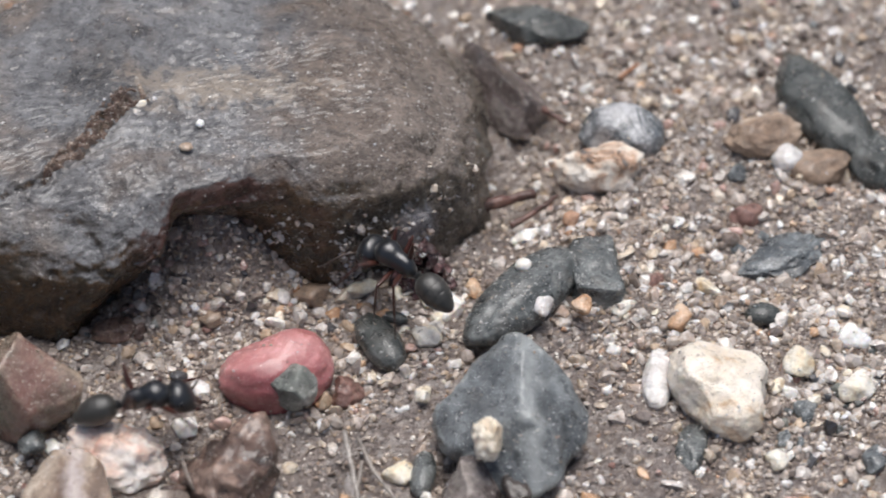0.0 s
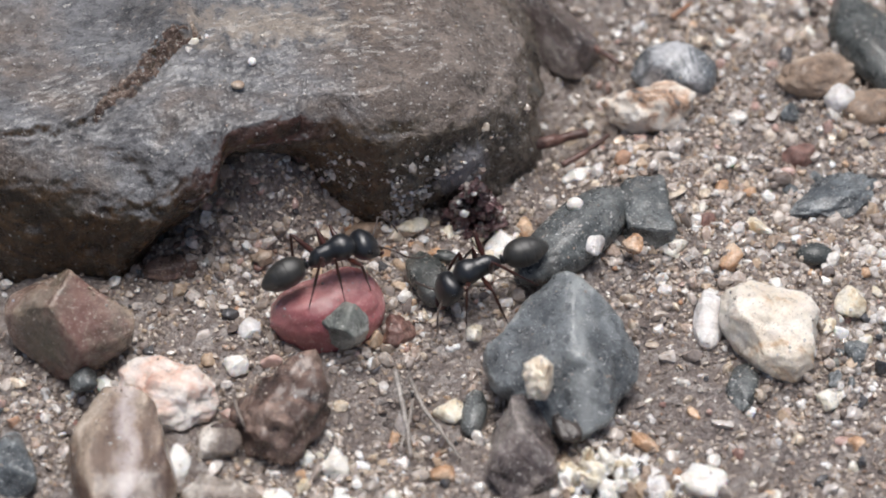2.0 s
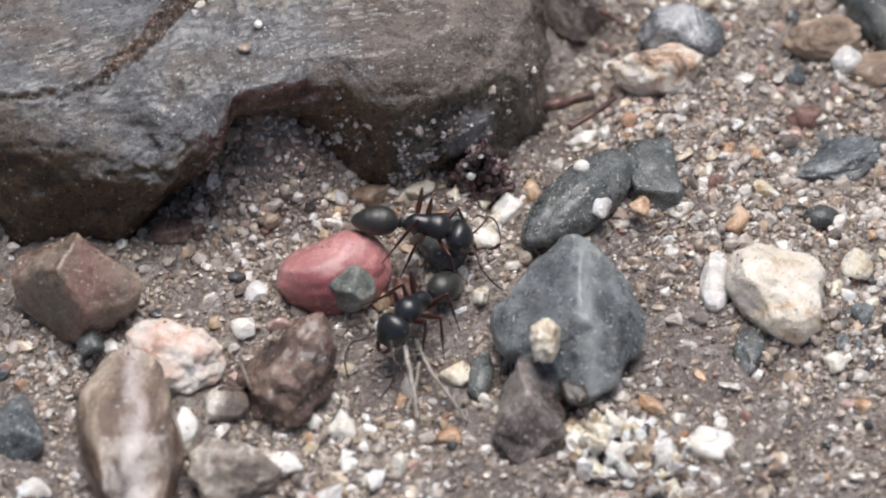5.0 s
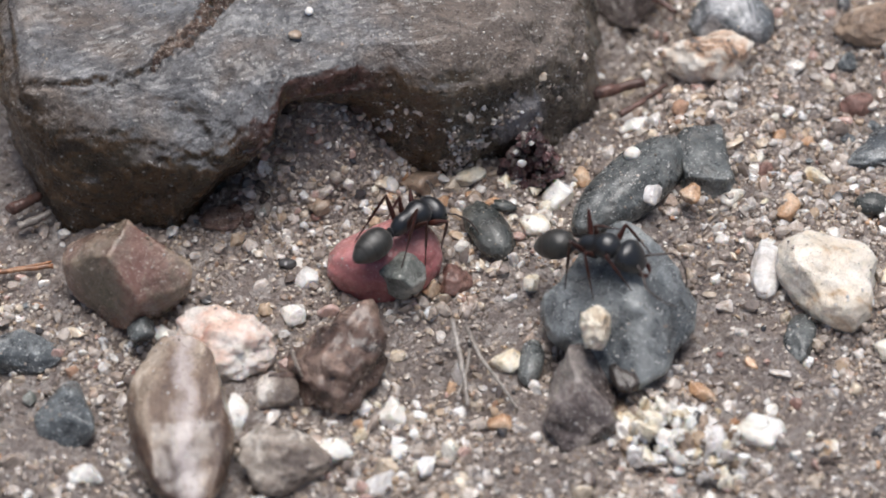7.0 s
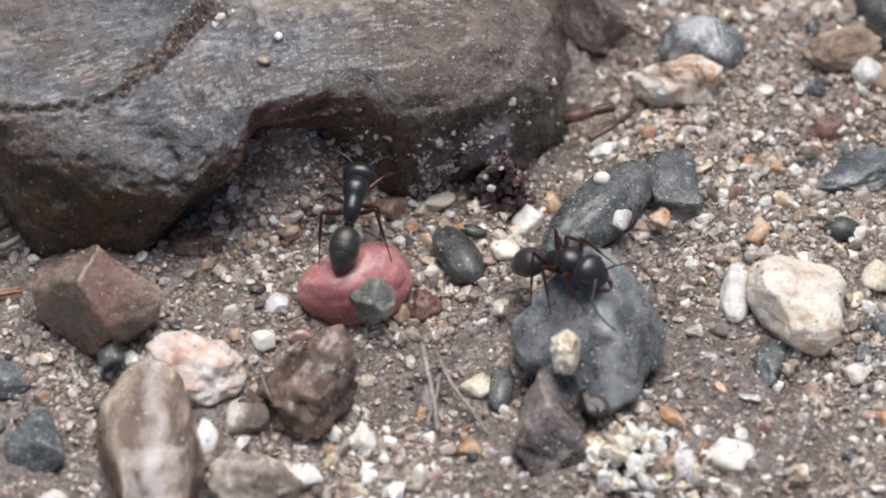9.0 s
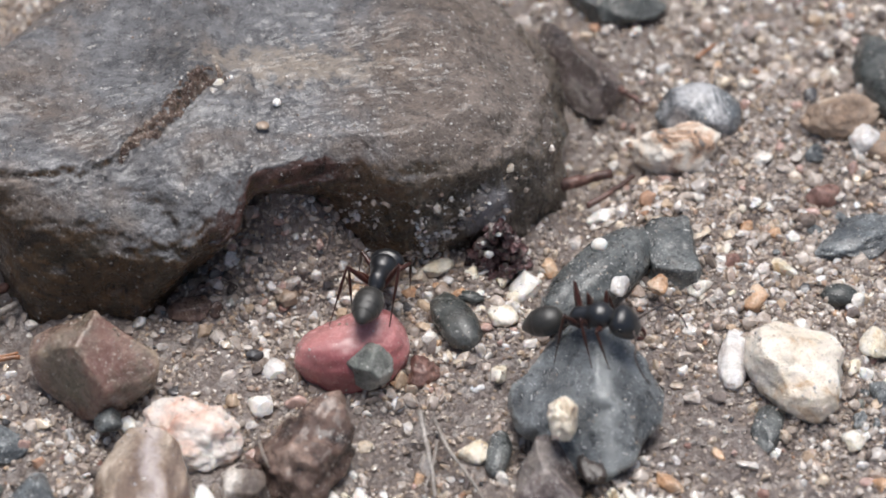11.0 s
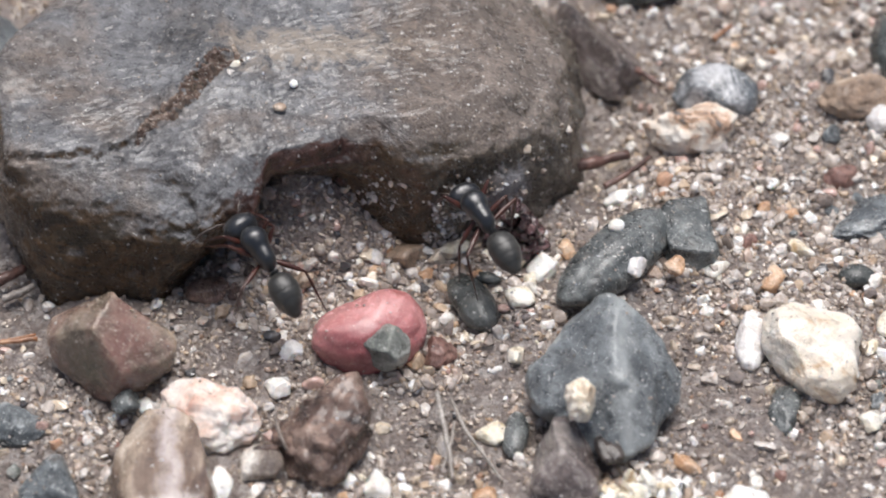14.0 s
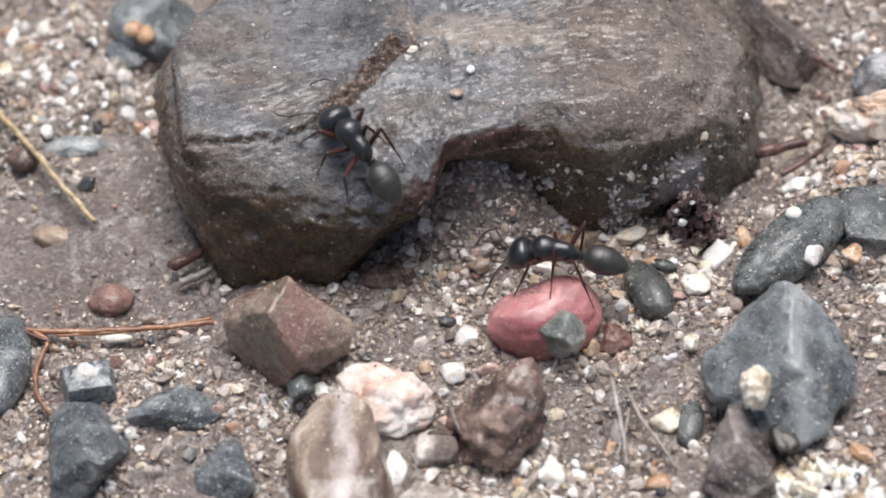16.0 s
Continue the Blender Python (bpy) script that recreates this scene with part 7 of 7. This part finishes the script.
def dust(count, seed):
    """Grains that cling to the tops of the stones, in patches."""
    rnd = random.Random(seed)
    surface, out, tries = support(), [], 0
    while len(out) < count and tries < 60000:
        tries += 1
        x, y = rnd.uniform(-62, 46), rnd.uniform(-28, 44)
        if noise.noise(Vector((x * 0.35, y * 0.35, 1.1))) + rnd.uniform(-0.6, 0.25) < 0:
            continue
        hit, normal, _, _ = surface.ray_cast(Vector((x, y, 60)), Vector((0, 0, -1)))
        if hit is not None and normal.z > (0.25 if hit.z < 7 else 0.75) and hit.z > ground_rough(x, y) + 0.3:
            out.append((x, y, 0.045 + 0.17 * rnd.random() ** 3.5, hit.z))
    # crust along the foot of the boulder
    for k in range(1500):
        x, z = (rnd.uniform(-21, 8), 7.5 * rnd.random() ** 1.6) if k % 3 else (rnd.gauss(-3.5, 2.6), 5.5 * rnd.random())
        hit, normal, _, _ = surface.ray_cast(Vector((x, -12, z + 1.0)), Vector((0, 1, 0)))
        if hit is not None and in_boulder(hit.x, hit.y + 1.5) and normal.y < -0.2 and noise.noise(Vector((x * 0.3, z * 0.4, 6))) > -0.12:
            out.append((hit.x, hit.y, 0.06 + 0.42 * rnd.random() ** 2.8, hit.z))
    return out


grain_mesh("clinging_sand", dust(2400, 31), 1, CLEAR, 32, "sand grains clinging to wet stones", 0.6)


def grain_parts():
    """The larger single grains, each its own piece of the ground."""
    rnd = random.Random(21)
    shapes = []
    for s in range(14):
        me = bpy.data.meshes.new("grain")
        bm = pebble_mesh(1, rnd.uniform(0.65, 1), rnd.uniform(0.55, 0.85), 300 + s, cuts=8, cut=0.5, rough=0.1, level=3)
        bmesh.ops.scale(bm, vec=(MM, MM, MM), verts=bm.verts)
        bm.to_mesh(me)
        bm.free()
        me.materials.append(GRAIN)
        me.polygons.foreach_set("use_smooth", [True] * len(me.polygons))
        shapes.append(me)
    for x, y, r in scatter(260, 0.42, 1.05, 22, 2.6):
        g = new("grain", shapes[rnd.randrange(14)])
        g.parent = ground
        g.matrix_basis = pose(x * MM, y * MM, (ground_rough(x, y) + 0.3 * r) * MM, rnd.uniform(-40, 40), rnd.uniform(-40, 40), rnd.uniform(0, 360)) @ Matrix.Scale(r, 4)


grain_parts()


# ---- two black ants ----
def shell(name, tone, rough, sheen=0.0, fuzz=0.25, gloss=0.5):
    m, nodes, links, bsdf = shader(name, rough, gloss)
    tc = nodes.new("ShaderNodeTexCoord")
    n = noise_tex(nodes, links, tc.outputs["Object"], 1400, 6, 0.65)
    col = ramp(nodes, [(0.3, tuple(c * 0.6 for c in tone)), (0.7, tuple(c * 1.5 for c in tone))])
    links.new(n.outputs["Fac"], col.inputs["Fac"])
    links.new(col.outputs["Color"], bsdf.inputs["Base Color"])
    bsdf.inputs["Sheen Weight"].default_value = sheen
    bsdf.inputs["Sheen Roughness"].default_value = 0.4
    fine = noise_tex(nodes, links, tc.outputs["Object"], 14000, 2, 0.5)
    bump(nodes, links, bsdf, fine.outputs["Fac"], fuzz, 0.00004)
    return m


CHITIN = shell("black_chitin", (0.0075, 0.0082, 0.010), 0.34, 0.10, 0.5, 0.95)
GASTER = shell("downy_black_chitin", (0.024, 0.022, 0.018), 0.38, 0.16, 0.8, 0.85)
LEG = shell("dark_red_chitin", (0.044, 0.0135, 0.009), 0.3, 0.05)
ANTENNA = shell("brown_chitin", (0.045, 0.030, 0.024), 0.4, 0.3)
EYE_MAT = shell("black_eye", (0.012, 0.012, 0.013), 0.15)


def tube(bm, rows, sides=18):
    """Lofts rings along x: rows of (x, y, z, half width, half height)."""
    rings = []
    for x, y, z, w, h in rows:
        rings.append([bm.verts.new((x, y + w * math.cos(2 * math.pi * k / sides), z + h * math.sin(2 * math.pi * k / sides))) for k in range(sides)])
    for a, b in zip(rings, rings[1:]):
        for k in range(sides):
            bm.faces.new((a[k], a[(k + 1) % sides], b[(k + 1) % sides], b[k]))
    bm.faces.new(list(reversed(rings[0])))
    bm.faces.new(rings[-1])
    bmesh.ops.recalc_face_normals(bm, faces=bm.faces)
    return bm


def smooth_rows(rows, n=8):
    vs = [Vector(r) for r in rows]
    out = []
    for i in range(len(vs) - 1):
        a = [vs[max(0, min(len(vs) - 1, i + d))] for d in (-1, 0, 1, 2)]
        for s in range(n):
            v = spline(*a, s / n)
            v[3], v[4] = max(v[3], 0.01), max(v[4], 0.01)
            out.append(tuple(v))
    return out + [tuple(vs[-1])]


def loft(rows, n=8, sides=24):
    return tube(bmesh.new(), smooth_rows(rows, n), sides)


SIZE = 1.06
NECK, WAIST = Vector((1.6, 0, 0.1)), Vector((-2.55, 0, -0.35))
# hip (mm), upper length, lower length, resting foot
LEGS = [((0.75, 0.5, -0.6), 2.2, 3.7, (3.0, 2.3)), ((-0.35, 0.5, -0.65), 2.3, 4.1, (-0.2, 3.2)), ((-1.15, 0.45, -0.6), 2.9, 5.0, (-3.5, 2.9))]


def build_ant(label):
    ant = tagged(new("ant"), label, "ant", "ants")
    ant.scale = (SIZE, SIZE, SIZE)
    thorax = part("thorax", loft([(1.75, 0, 0.05, 0.3, 0.3), (1.6, 0, 0.14, 0.58, 0.55), (1.2, 0, 0.24, 0.94, 0.86), (0.7, 0, 0.28, 1.1, 1.02), (0.15, 0, 0.24, 0.98, 0.98), (-0.35, 0, 0.14, 0.8, 0.88),
                                  (-0.9, 0, 0.1, 0.74, 0.86), (-1.4, 0, 0.03, 0.7, 0.82), (-1.8, 0, -0.13, 0.58, 0.64), (-2.1, 0, -0.3, 0.32, 0.34), (-2.25, 0, -0.38, 0.12, 0.14)]), CHITIN, ant)
    part("petiole", loft([(-2.15, 0, -0.42, 0.12, 0.12), (-2.3, 0, -0.25, 0.36, 0.4), (-2.4, 0, -0.2, 0.42, 0.48), (-2.5, 0, -0.27, 0.34, 0.38), (-2.68, 0, -0.42, 0.13, 0.13)]), CHITIN, ant)
    # gaster: four overlapping plates
    gaster = part("gaster", loft([(0.09, 0, 0.00, 0.14, 0.14), (-0.10, 0, 0.05, 0.58, 0.54), (-0.42, 0, 0.10, 0.94, 0.88), (-0.89, 0, 0.12, 1.14, 1.09), (-1.37, 0, 0.10, 1.23, 1.17), (-1.50, 0, 0.10, 1.20, 1.14)]), GASTER, ant)
    for rows in ([(-1.31, 0, 0.10, 1.19, 1.13), (-1.69, 0, 0.08, 1.22, 1.16), (-2.07, 0, 0.05, 1.19, 1.12), (-2.30, 0, 0.03, 1.12, 1.05)],
                 [(-2.16, 0, 0.03, 1.11, 1.04), (-2.49, 0, 0.00, 1.06, 0.99), (-2.83, 0, -0.04, 0.92, 0.85), (-2.96, 0, -0.06, 0.84, 0.77)],
                 [(-2.87, 0, -0.05, 0.84, 0.77), (-3.19, 0, -0.10, 0.68, 0.60), (-3.53, 0, -0.16, 0.43, 0.37), (-3.71, 0, -0.20, 0.17, 0.15)]):
        part("gaster_plate", loft(rows), GASTER, gaster)
    # head with jaws, eyes and feelers
    head = part("head", loft([(-0.12, 0, 0.0, 0.22, 0.22), (-0.05, 0, 0.04, 0.66, 0.52), (0.12, 0, 0.06, 1.02, 0.82), (0.42, 0, 0.06, 1.28, 1.0), (0.8, 0, 0.03, 1.38, 1.06), (1.25, 0, -0.02, 1.33, 1.0), (1.7, 0, -0.08, 1.16, 0.84), (2.08, 0, -0.14, 0.94, 0.6), (2.36, 0, -0.18, 0.68, 0.37), (2.45, 0, -0.2, 0.4, 0.2)]), CHITIN, ant)
    for s in (1, -1):
        part("jaw", limb([(2.2, 0.55 * s, -0.25, 0.22), (2.6, 0.52 * s, -0.32, 0.2), (2.9, 0.3 * s, -0.38, 0.15), (3.05, 0.05 * s, -0.4, 0.06)]), LEG, head)
        e = bmesh.new()
        bmesh.ops.create_icosphere(e, subdivisions=3, radius=0.26)
        bmesh.ops.scale(e, vec=(1, 0.6, 0.9), verts=e.verts)
        bmesh.ops.translate(e, vec=(0.85, 1.2 * s, 0.35), verts=e.verts)
        part("eye", e, EYE_MAT, head)
        feel = [(0, 0, 0, 0.1), (0.5, 0.75 * s, 0.45, 0.085), (1.0, 1.5 * s, 0.6, 0.085), (1.25, 1.95 * s, 0.6, 0.1), (1.45, 2.1 * s, 0.5, 0.075)]
        feel += [(1.45 + 0.26 * k, (2.1 + 0.12 * k - 0.014 * k * k) * s, 0.5 - 0.05 * k - 0.006 * k * k, 0.075 - (0.012 if k % 2 else 0)) for k in range(1, 11)]
        f = part("antenna", limb(feel), ANTENNA, head)
        f.location = Vector((1.75, 0.45 * s, 0.35)) * MM
    shins = []
    for s in (1, -1):
        for hip, l1, l2, _ in LEGS:
            up = part("leg", limb([(-0.1, 0, 0, 0.108), (0.1, 0, 0, 0.18), (0.35, 0, 0.02, 0.153), (0.6, 0, 0, 0.189), (l1 * 0.5, 0, 0.03, 0.243), (l1 * 0.8, 0, 0, 0.18), (l1 * 0.97, 0, 0, 0.118), (l1 + 0.06, 0, 0, 0.09)]), LEG, ant)
            b = l2 * 0.56
            low = part("shin", limb([(-0.05, 0, 0, 0.081), (0.12, 0, 0, 0.108), (b * 0.5, 0, 0.02, 0.131), (b * 0.95, 0, 0, 0.118), (b, 0, 0, 0.067), (b + l2 * 0.14, 0, 0, 0.067), (b + l2 * 0.16, 0, 0, 0.045), (b + l2 * 0.26, 0, 0, 0.054), (b + l2 * 0.34, 0, 0, 0.041), (l2 * 0.97, 0, 0, 0.045), (l2, 0.03, 0.0, 0.018)]), LEG, up)
            shins.append((s, up, low))
    return ant, head, gaster, shins


def between(rows, t):
    """A smooth value at t from rows of (t, ...)."""
    i = max(k for k in range(len(rows)) if rows[k][0] <= t + 1e-6)
    j = min(i + 1, len(rows) - 1)
    if i == j:
        return list(rows[i][1:])
    r0, r1, r2, r3 = rows[max(0, i - 1)], rows[i], rows[j], rows[min(len(rows) - 1, j + 1)]
    f, h = (t - r1[0]) / (r2[0] - r1[0]), r2[0] - r1[0]
    out = []
    for a, b, c, d in zip(r0[1:], r1[1:], r2[1:], r3[1:]):
        m1 = (c - a) / max(r2[0] - r0[0], 1e-6) * h
        m2 = (d - b) / max(r3[0] - r1[0], 1e-6) * h
        if (b - a) * (c - b) <= 0:
            m1 = 0
        if (c - b) * (d - c) <= 0:
            m2 = 0
        out.append((2 * f ** 3 - 3 * f * f + 1) * b + (f ** 3 - 2 * f * f + f) * m1 + (-2 * f ** 3 + 3 * f * f) * c + (f ** 3 - f * f) * m2)
    return out


def bend(hip, foot, l1, l2, out):
    """Upper and lower limb frames from hip to foot, the knee up and outwards."""
    d = foot - hip
    r = max(abs(l1 - l2) + 0.2, min(l1 + l2 - 0.05, d.length))
    d.normalize()
    up = Vector((0, out * 0.35, 1.0))
    up = (up - d * up.dot(d)).normalized()
    a = math.acos(max(-1, min(1, (l1 * l1 + r * r - l2 * l2) / (2 * l1 * r))))
    x = d * math.cos(a) + up * math.sin(a)
    knee = hip + x * l1
    z = (up * math.cos(a) - d * math.sin(a)).normalized()
    y = z.cross(x)
    m1 = Matrix((x, y, z)).transposed()
    x2 = (hip + d * r - knee).normalized()
    z2 = x2.cross(y)
    m2 = Matrix((x2, y, z2)).transposed()
    low = m1.transposed() @ m2
    return Matrix.Translation(hip * MM) @ m1.to_4x4(), Matrix.Translation(Vector((l1 * MM, 0, 0))) @ low.to_4x4()


def march(parts, rows, surface, seed):
    """Keys an ant: body, head and gaster from the rows; the feet stay put and step when the body leaves them behind."""
    ant, head, gaster, shins = parts
    rnd = random.Random(seed)
    steps = [i / 10 for i in range(161)]
    bodies = []
    for t in steps:
        x, y, z, yaw, pitch, hy, hp, gy, gp = between(rows, t)
        bodies.append((pose(x * MM, y * MM, z * MM, 0, -pitch, yaw) @ Matrix.Scale(SIZE, 4), hy, hp, gy, gp))
    walk(ant, [(t, b[0]) for t, b in zip(steps, bodies)])
    walk(head, [(t, Matrix.Translation(NECK * MM) @ pose(0, 0, 0, 0, 32 - b[2], b[1])) for t, b in zip(steps, bodies)])
    walk(gaster, [(t, Matrix.Translation(WAIST * MM) @ pose(0, 0, 0, 0, -b[4] - 2, b[3])) for t, b in zip(steps, bodies)])
    feelers = [c for c in head.children if c.name.startswith("antenna")]
    for k, f in enumerate(feelers):
        at = f.location.copy()
        walk(f, [(t, Matrix.Translation(at) @ pose(0, 0, 0, 6 * math.sin(3 * t + k), 14 * math.sin(4.1 * t + 2 * k + seed), 16 * math.sin(2.7 * t + 1.7 * k + seed))) for t in steps])

    def settle(body, s, rest):
        want = body @ (Vector((rest[0], rest[1] * s, -2.15)) * MM) / MM
        near = surface.find_nearest(want, 8)
        return near[0] if near[0] is not None else want

    for k, (s, up, low) in enumerate(shins):
        hip0, l1, l2, rest = LEGS[k % 3]
        hip = Vector((hip0[0], hip0[1] * s, hip0[2]))
        rest = (rest[0] + rnd.uniform(-0.4, 0.4), rest[1] + rnd.uniform(-0.3, 0.3))
        group = (k % 3 + (0 if s > 0 else 1)) % 2
        foot, feet, swing = settle(bodies[0][0], s, rest), [], None
        for i, t in enumerate(steps):
            ahead = bodies[min(len(bodies) - 1, i + 2)][0]
            home = settle(ahead, s, rest)
            if swing is not None:
                foot, swing = swing, None
            else:
                reach = (foot - bodies[i][0] @ (hip * MM) / MM).length / SIZE
                due = (home - foot).length > 1.1 or reach > l1 + l2 - 0.2
                if due and (i % 2 == group or reach > l1 + l2 - 0.2):
                    swing = home
                    lifted = foot.lerp(home, 0.5) + Vector((0, 0, 0.7))
                    feet.append(lifted)
                    continue
            feet.append(foot.copy())
        upper, lower = [], []
        for i, t in enumerate(steps):
            local = bodies[i][0].inverted() @ (feet[i] * MM) / MM
            a, b = bend(hip, local, l1, l2, s)
            upper.append((t, a))
            lower.append((t, b))
        walk(up, upper)
        walk(low, lower)


# seconds; place of the thorax (mm); heading, pitch; turn and lift of head and gaster
FIRST_ANT = [
    (0.0, -19.31, -10.08, 5.85, 4, 10, -0, -6, 0, 7),
    (0.2, -16.16, -7.14, 4.17, 15, 11, -3, 2, 1, 4),
    (0.5, -14.21, -4.98, 4.72, 11, 28, 2, -6, -1, 10),
    (0.7, -13.76, -3.54, 4.56, 28, 24, 1, -8, 0, 9),
    (1.0, -11.11, -2.34, 5.63, 32, 10, -0, -6, 1, 7),
    (1.2, -10.40, -3.04, 6.66, 28, 9, 2, -4, -0, 6),
    (1.5, -9.63, -3.36, 6.87, 19, 5, -1, -4, 1, 7),
    (2.0, -8.47, -2.03, 6.89, 21, 6, 1, -3, 1, 6),
    (2.5, -7.74, -2.99, 7.00, 14, 3, -4, -8, 3, 7),
    (3.0, -6.23, -3.96, 6.52, -19, 4, -2, -8, 2, 8),
    (3.5, -3.52, -2.59, 5.42, -8, -11, -1, -4, -0, 5),
    (4.0, -3.42, -1.42, 5.74, 5, -6, -1, -3, 0, 4),
    (4.5, -2.91, -0.69, 5.95, 13, -3, -4, 1, 1, 4),
    (5.0, -1.07, -1.53, 4.77, -8, -8, -2, -1, 2, 4),
    (5.2, -1.08, -1.72, 4.55, -15, -13, -6, -4, 2, 5),
    (7.3, -6.99, -2.95, 5.95, 49, -11, -1, -8, -0, 6),
    (7.5, -5.89, -2.46, 5.97, 42, -9, -3, -10, 1, 7),
    (7.7, -6.21, -1.51, 5.78, 50, -13, -1, -6, -0, 4),
    (8.0, -8.40, 0.24, 5.85, 85, -5, 2, -4, -4, 4),
    (8.5, -9.72, 0.32, 7.26, 93, 10, 5, -5, -3, 8),
    (9.0, -9.06, 0.87, 7.24, 80, 12, 3, -6, -2, 7),
    (9.2, -8.87, 0.60, 6.99, 79, 10, 5, -0, -4, 4),
    (11.3, -6.59, 1.57, 5.34, 77, -21, 2, -5, -2, 2),
    (11.5, -7.85, 1.59, 5.38, 92, -22, 1, -4, -1, 2),
    (11.7, -9.36, 1.05, 5.42, 113, -21, -1, -4, 1, 2),
    (12.0, -10.98, 0.40, 4.76, 156, -15, 5, -2, -3, 2),
    (12.2, -13.77, -0.52, 4.53, 165, -18, 2, -8, -0, 5),
    (12.5, -14.30, -2.48, 5.17, 186, -10, 2, -4, -0, 5),
    (12.7, -15.75, -3.40, 5.32, 185, -6, 1, -1, -1, 4),
    (13.0, -16.67, -3.06, 5.54, 173, -1, 1, 2, -1, 2),
    (13.2, -17.41, -2.44, 5.30, 160, 0, -0, 5, -1, -0),
    (13.5, -17.13, -0.46, 5.83, 142, 19, 2, -1, -1, 8),
    (13.7, -17.86, -1.22, 7.80, 128, 15, -2, -2, 0, 9),
    (14.0, -18.12, -1.47, 9.63, 126, 19, 6, -10, -2, 7),
    (14.2, -19.15, -1.26, 10.28, 136, 21, 2, -5, -1, 7),
    (14.5, -18.96, -1.70, 10.40, 126, 13, 0, -9, -0, 6),
    (15.0, -19.33, -1.21, 10.23, 141, 20, 4, -8, -4, 9),
    (15.5, -22.00, 1.50, 12.94, 130, 15, 1, -2, -2, 6),
    (16.0, -24.83, 4.26, 14.76, 131, 18, -1, -3, 1, 7),
]
SECOND_ANT = [
    (0.0, 0.79, 3.93, 6.97, 141, 4, 10, -16, -4, 10),
    (0.2, -0.59, 2.49, 4.60, 156, 5, -1, -3, 1, 6),
    (0.5, -0.70, 0.89, 3.90, 174, -2, -1, -9, 0, 6),
    (0.7, 0.40, 0.74, 4.30, 179, -3, 1, -7, -1, 6),
    (1.0, 2.72, -0.85, 4.45, 190, -9, 2, -2, -1, 3),
    (1.2, 2.47, -0.01, 4.54, 176, -7, 1, -4, 0, 4),
    (1.5, 1.55, -0.41, 4.60, 181, -4, -0, 1, 1, 4),
    (2.0, 3.18, -1.79, 4.21, 202, -13, 6, -6, -2, 4),
    (2.5, 4.56, -2.68, 3.98, 271, 10, 2, -6, -3, 7),
    (3.0, 6.09, -3.58, 6.99, 325, 17, 3, -2, -3, 6),
    (3.5, 5.92, -3.86, 6.71, 307, 10, -1, -6, 1, 7),
    (4.0, 3.01, -5.45, 3.61, 266, -5, -0, -6, 1, 5),
    (4.5, -1.50, -8.91, 3.21, 229, 11, -2, -5, 3, 7),
    (5.0, -2.51, -8.96, 3.10, 232, 9, 0, -6, -1, 7),
    (5.2, -2.80, -8.17, 3.38, 218, 12, -0, -6, 0, 7),
    (7.3, 9.45, -7.38, 7.78, 341, 17, -1, -7, -0, 8),
    (7.5, 9.21, -6.76, 7.74, 337, 22, -1, -7, 1, 9),
    (7.7, 8.69, -6.76, 7.44, 338, 23, -1, -7, 0, 9),
    (8.0, 8.70, -6.61, 7.48, 334, 24, -2, -7, 1, 10),
    (8.5, 8.13, -6.38, 7.39, 320, 27, -2, -7, 2, 10),
    (9.0, 8.37, -6.36, 7.42, 324, 27, -1, -7, 0, 9),
    (9.2, 8.55, -6.31, 7.49, 332, 25, 3, -4, -1, 8),
    (11.3, 11.19, -5.89, 8.53, 348, 14, -1, -7, 1, 8),
    (11.5, 11.26, -6.25, 8.92, 362, 8, 0, -4, 1, 6),
    (11.7, 9.71, -4.80, 7.95, 370, 16, -0, -10, 1, 9),
    (12.0, 5.82, -1.11, 5.12, 421, 13, 7, -4, -4, 6),
    (12.2, 3.90, 0.13, 4.06, 432, -4, 4, -5, -3, 4),
    (12.5, 6.00, 0.91, 4.66, 410, 12, -0, -4, 0, 7),
    (12.7, 6.52, 0.69, 5.18, 407, 10, 3, -3, -1, 6),
    (13.0, 6.51, 3.54, 5.14, 432, -1, 4, -8, -3, 7),
    (13.2, 4.25, 4.13, 3.57, 460, -8, 2, -6, -3, 5),
    (13.5, 0.06, 3.69, 7.31, 478, -8, -10, -16, 3, 9),
    (13.7, -0.06, 3.59, 7.65, 473, -10, -2, -9, 0, 5),
    (14.0, -0.01, 3.56, 8.53, 480, 2, -1, -18, 1, 9),
    (14.2, 0.90, 3.27, 5.59, 495, 14, 6, -5, -2, 7),
    (14.5, -1.58, 1.37, 4.71, 526, 8, 2, -4, -2, 6),
    (15.0, -3.66, 0.36, 4.82, 534, 3, 0, 1, -0, 5),
    (15.5, -4.10, 0.38, 4.96, 531, 5, 4, -2, -2, 6),
    (16.0, -8.53, -0.51, 6.24, 536, 2, 2, -7, -2, 7),
]
first = build_ant("black ant with reddish-brown legs walking over pebbles")
second = build_ant("black ant with reddish-brown legs searching the gravel")


def motions():
    surface = support()
    march(first, FIRST_ANT, surface, 1)
    march(second, SECOND_ANT, surface, 5)


motions()
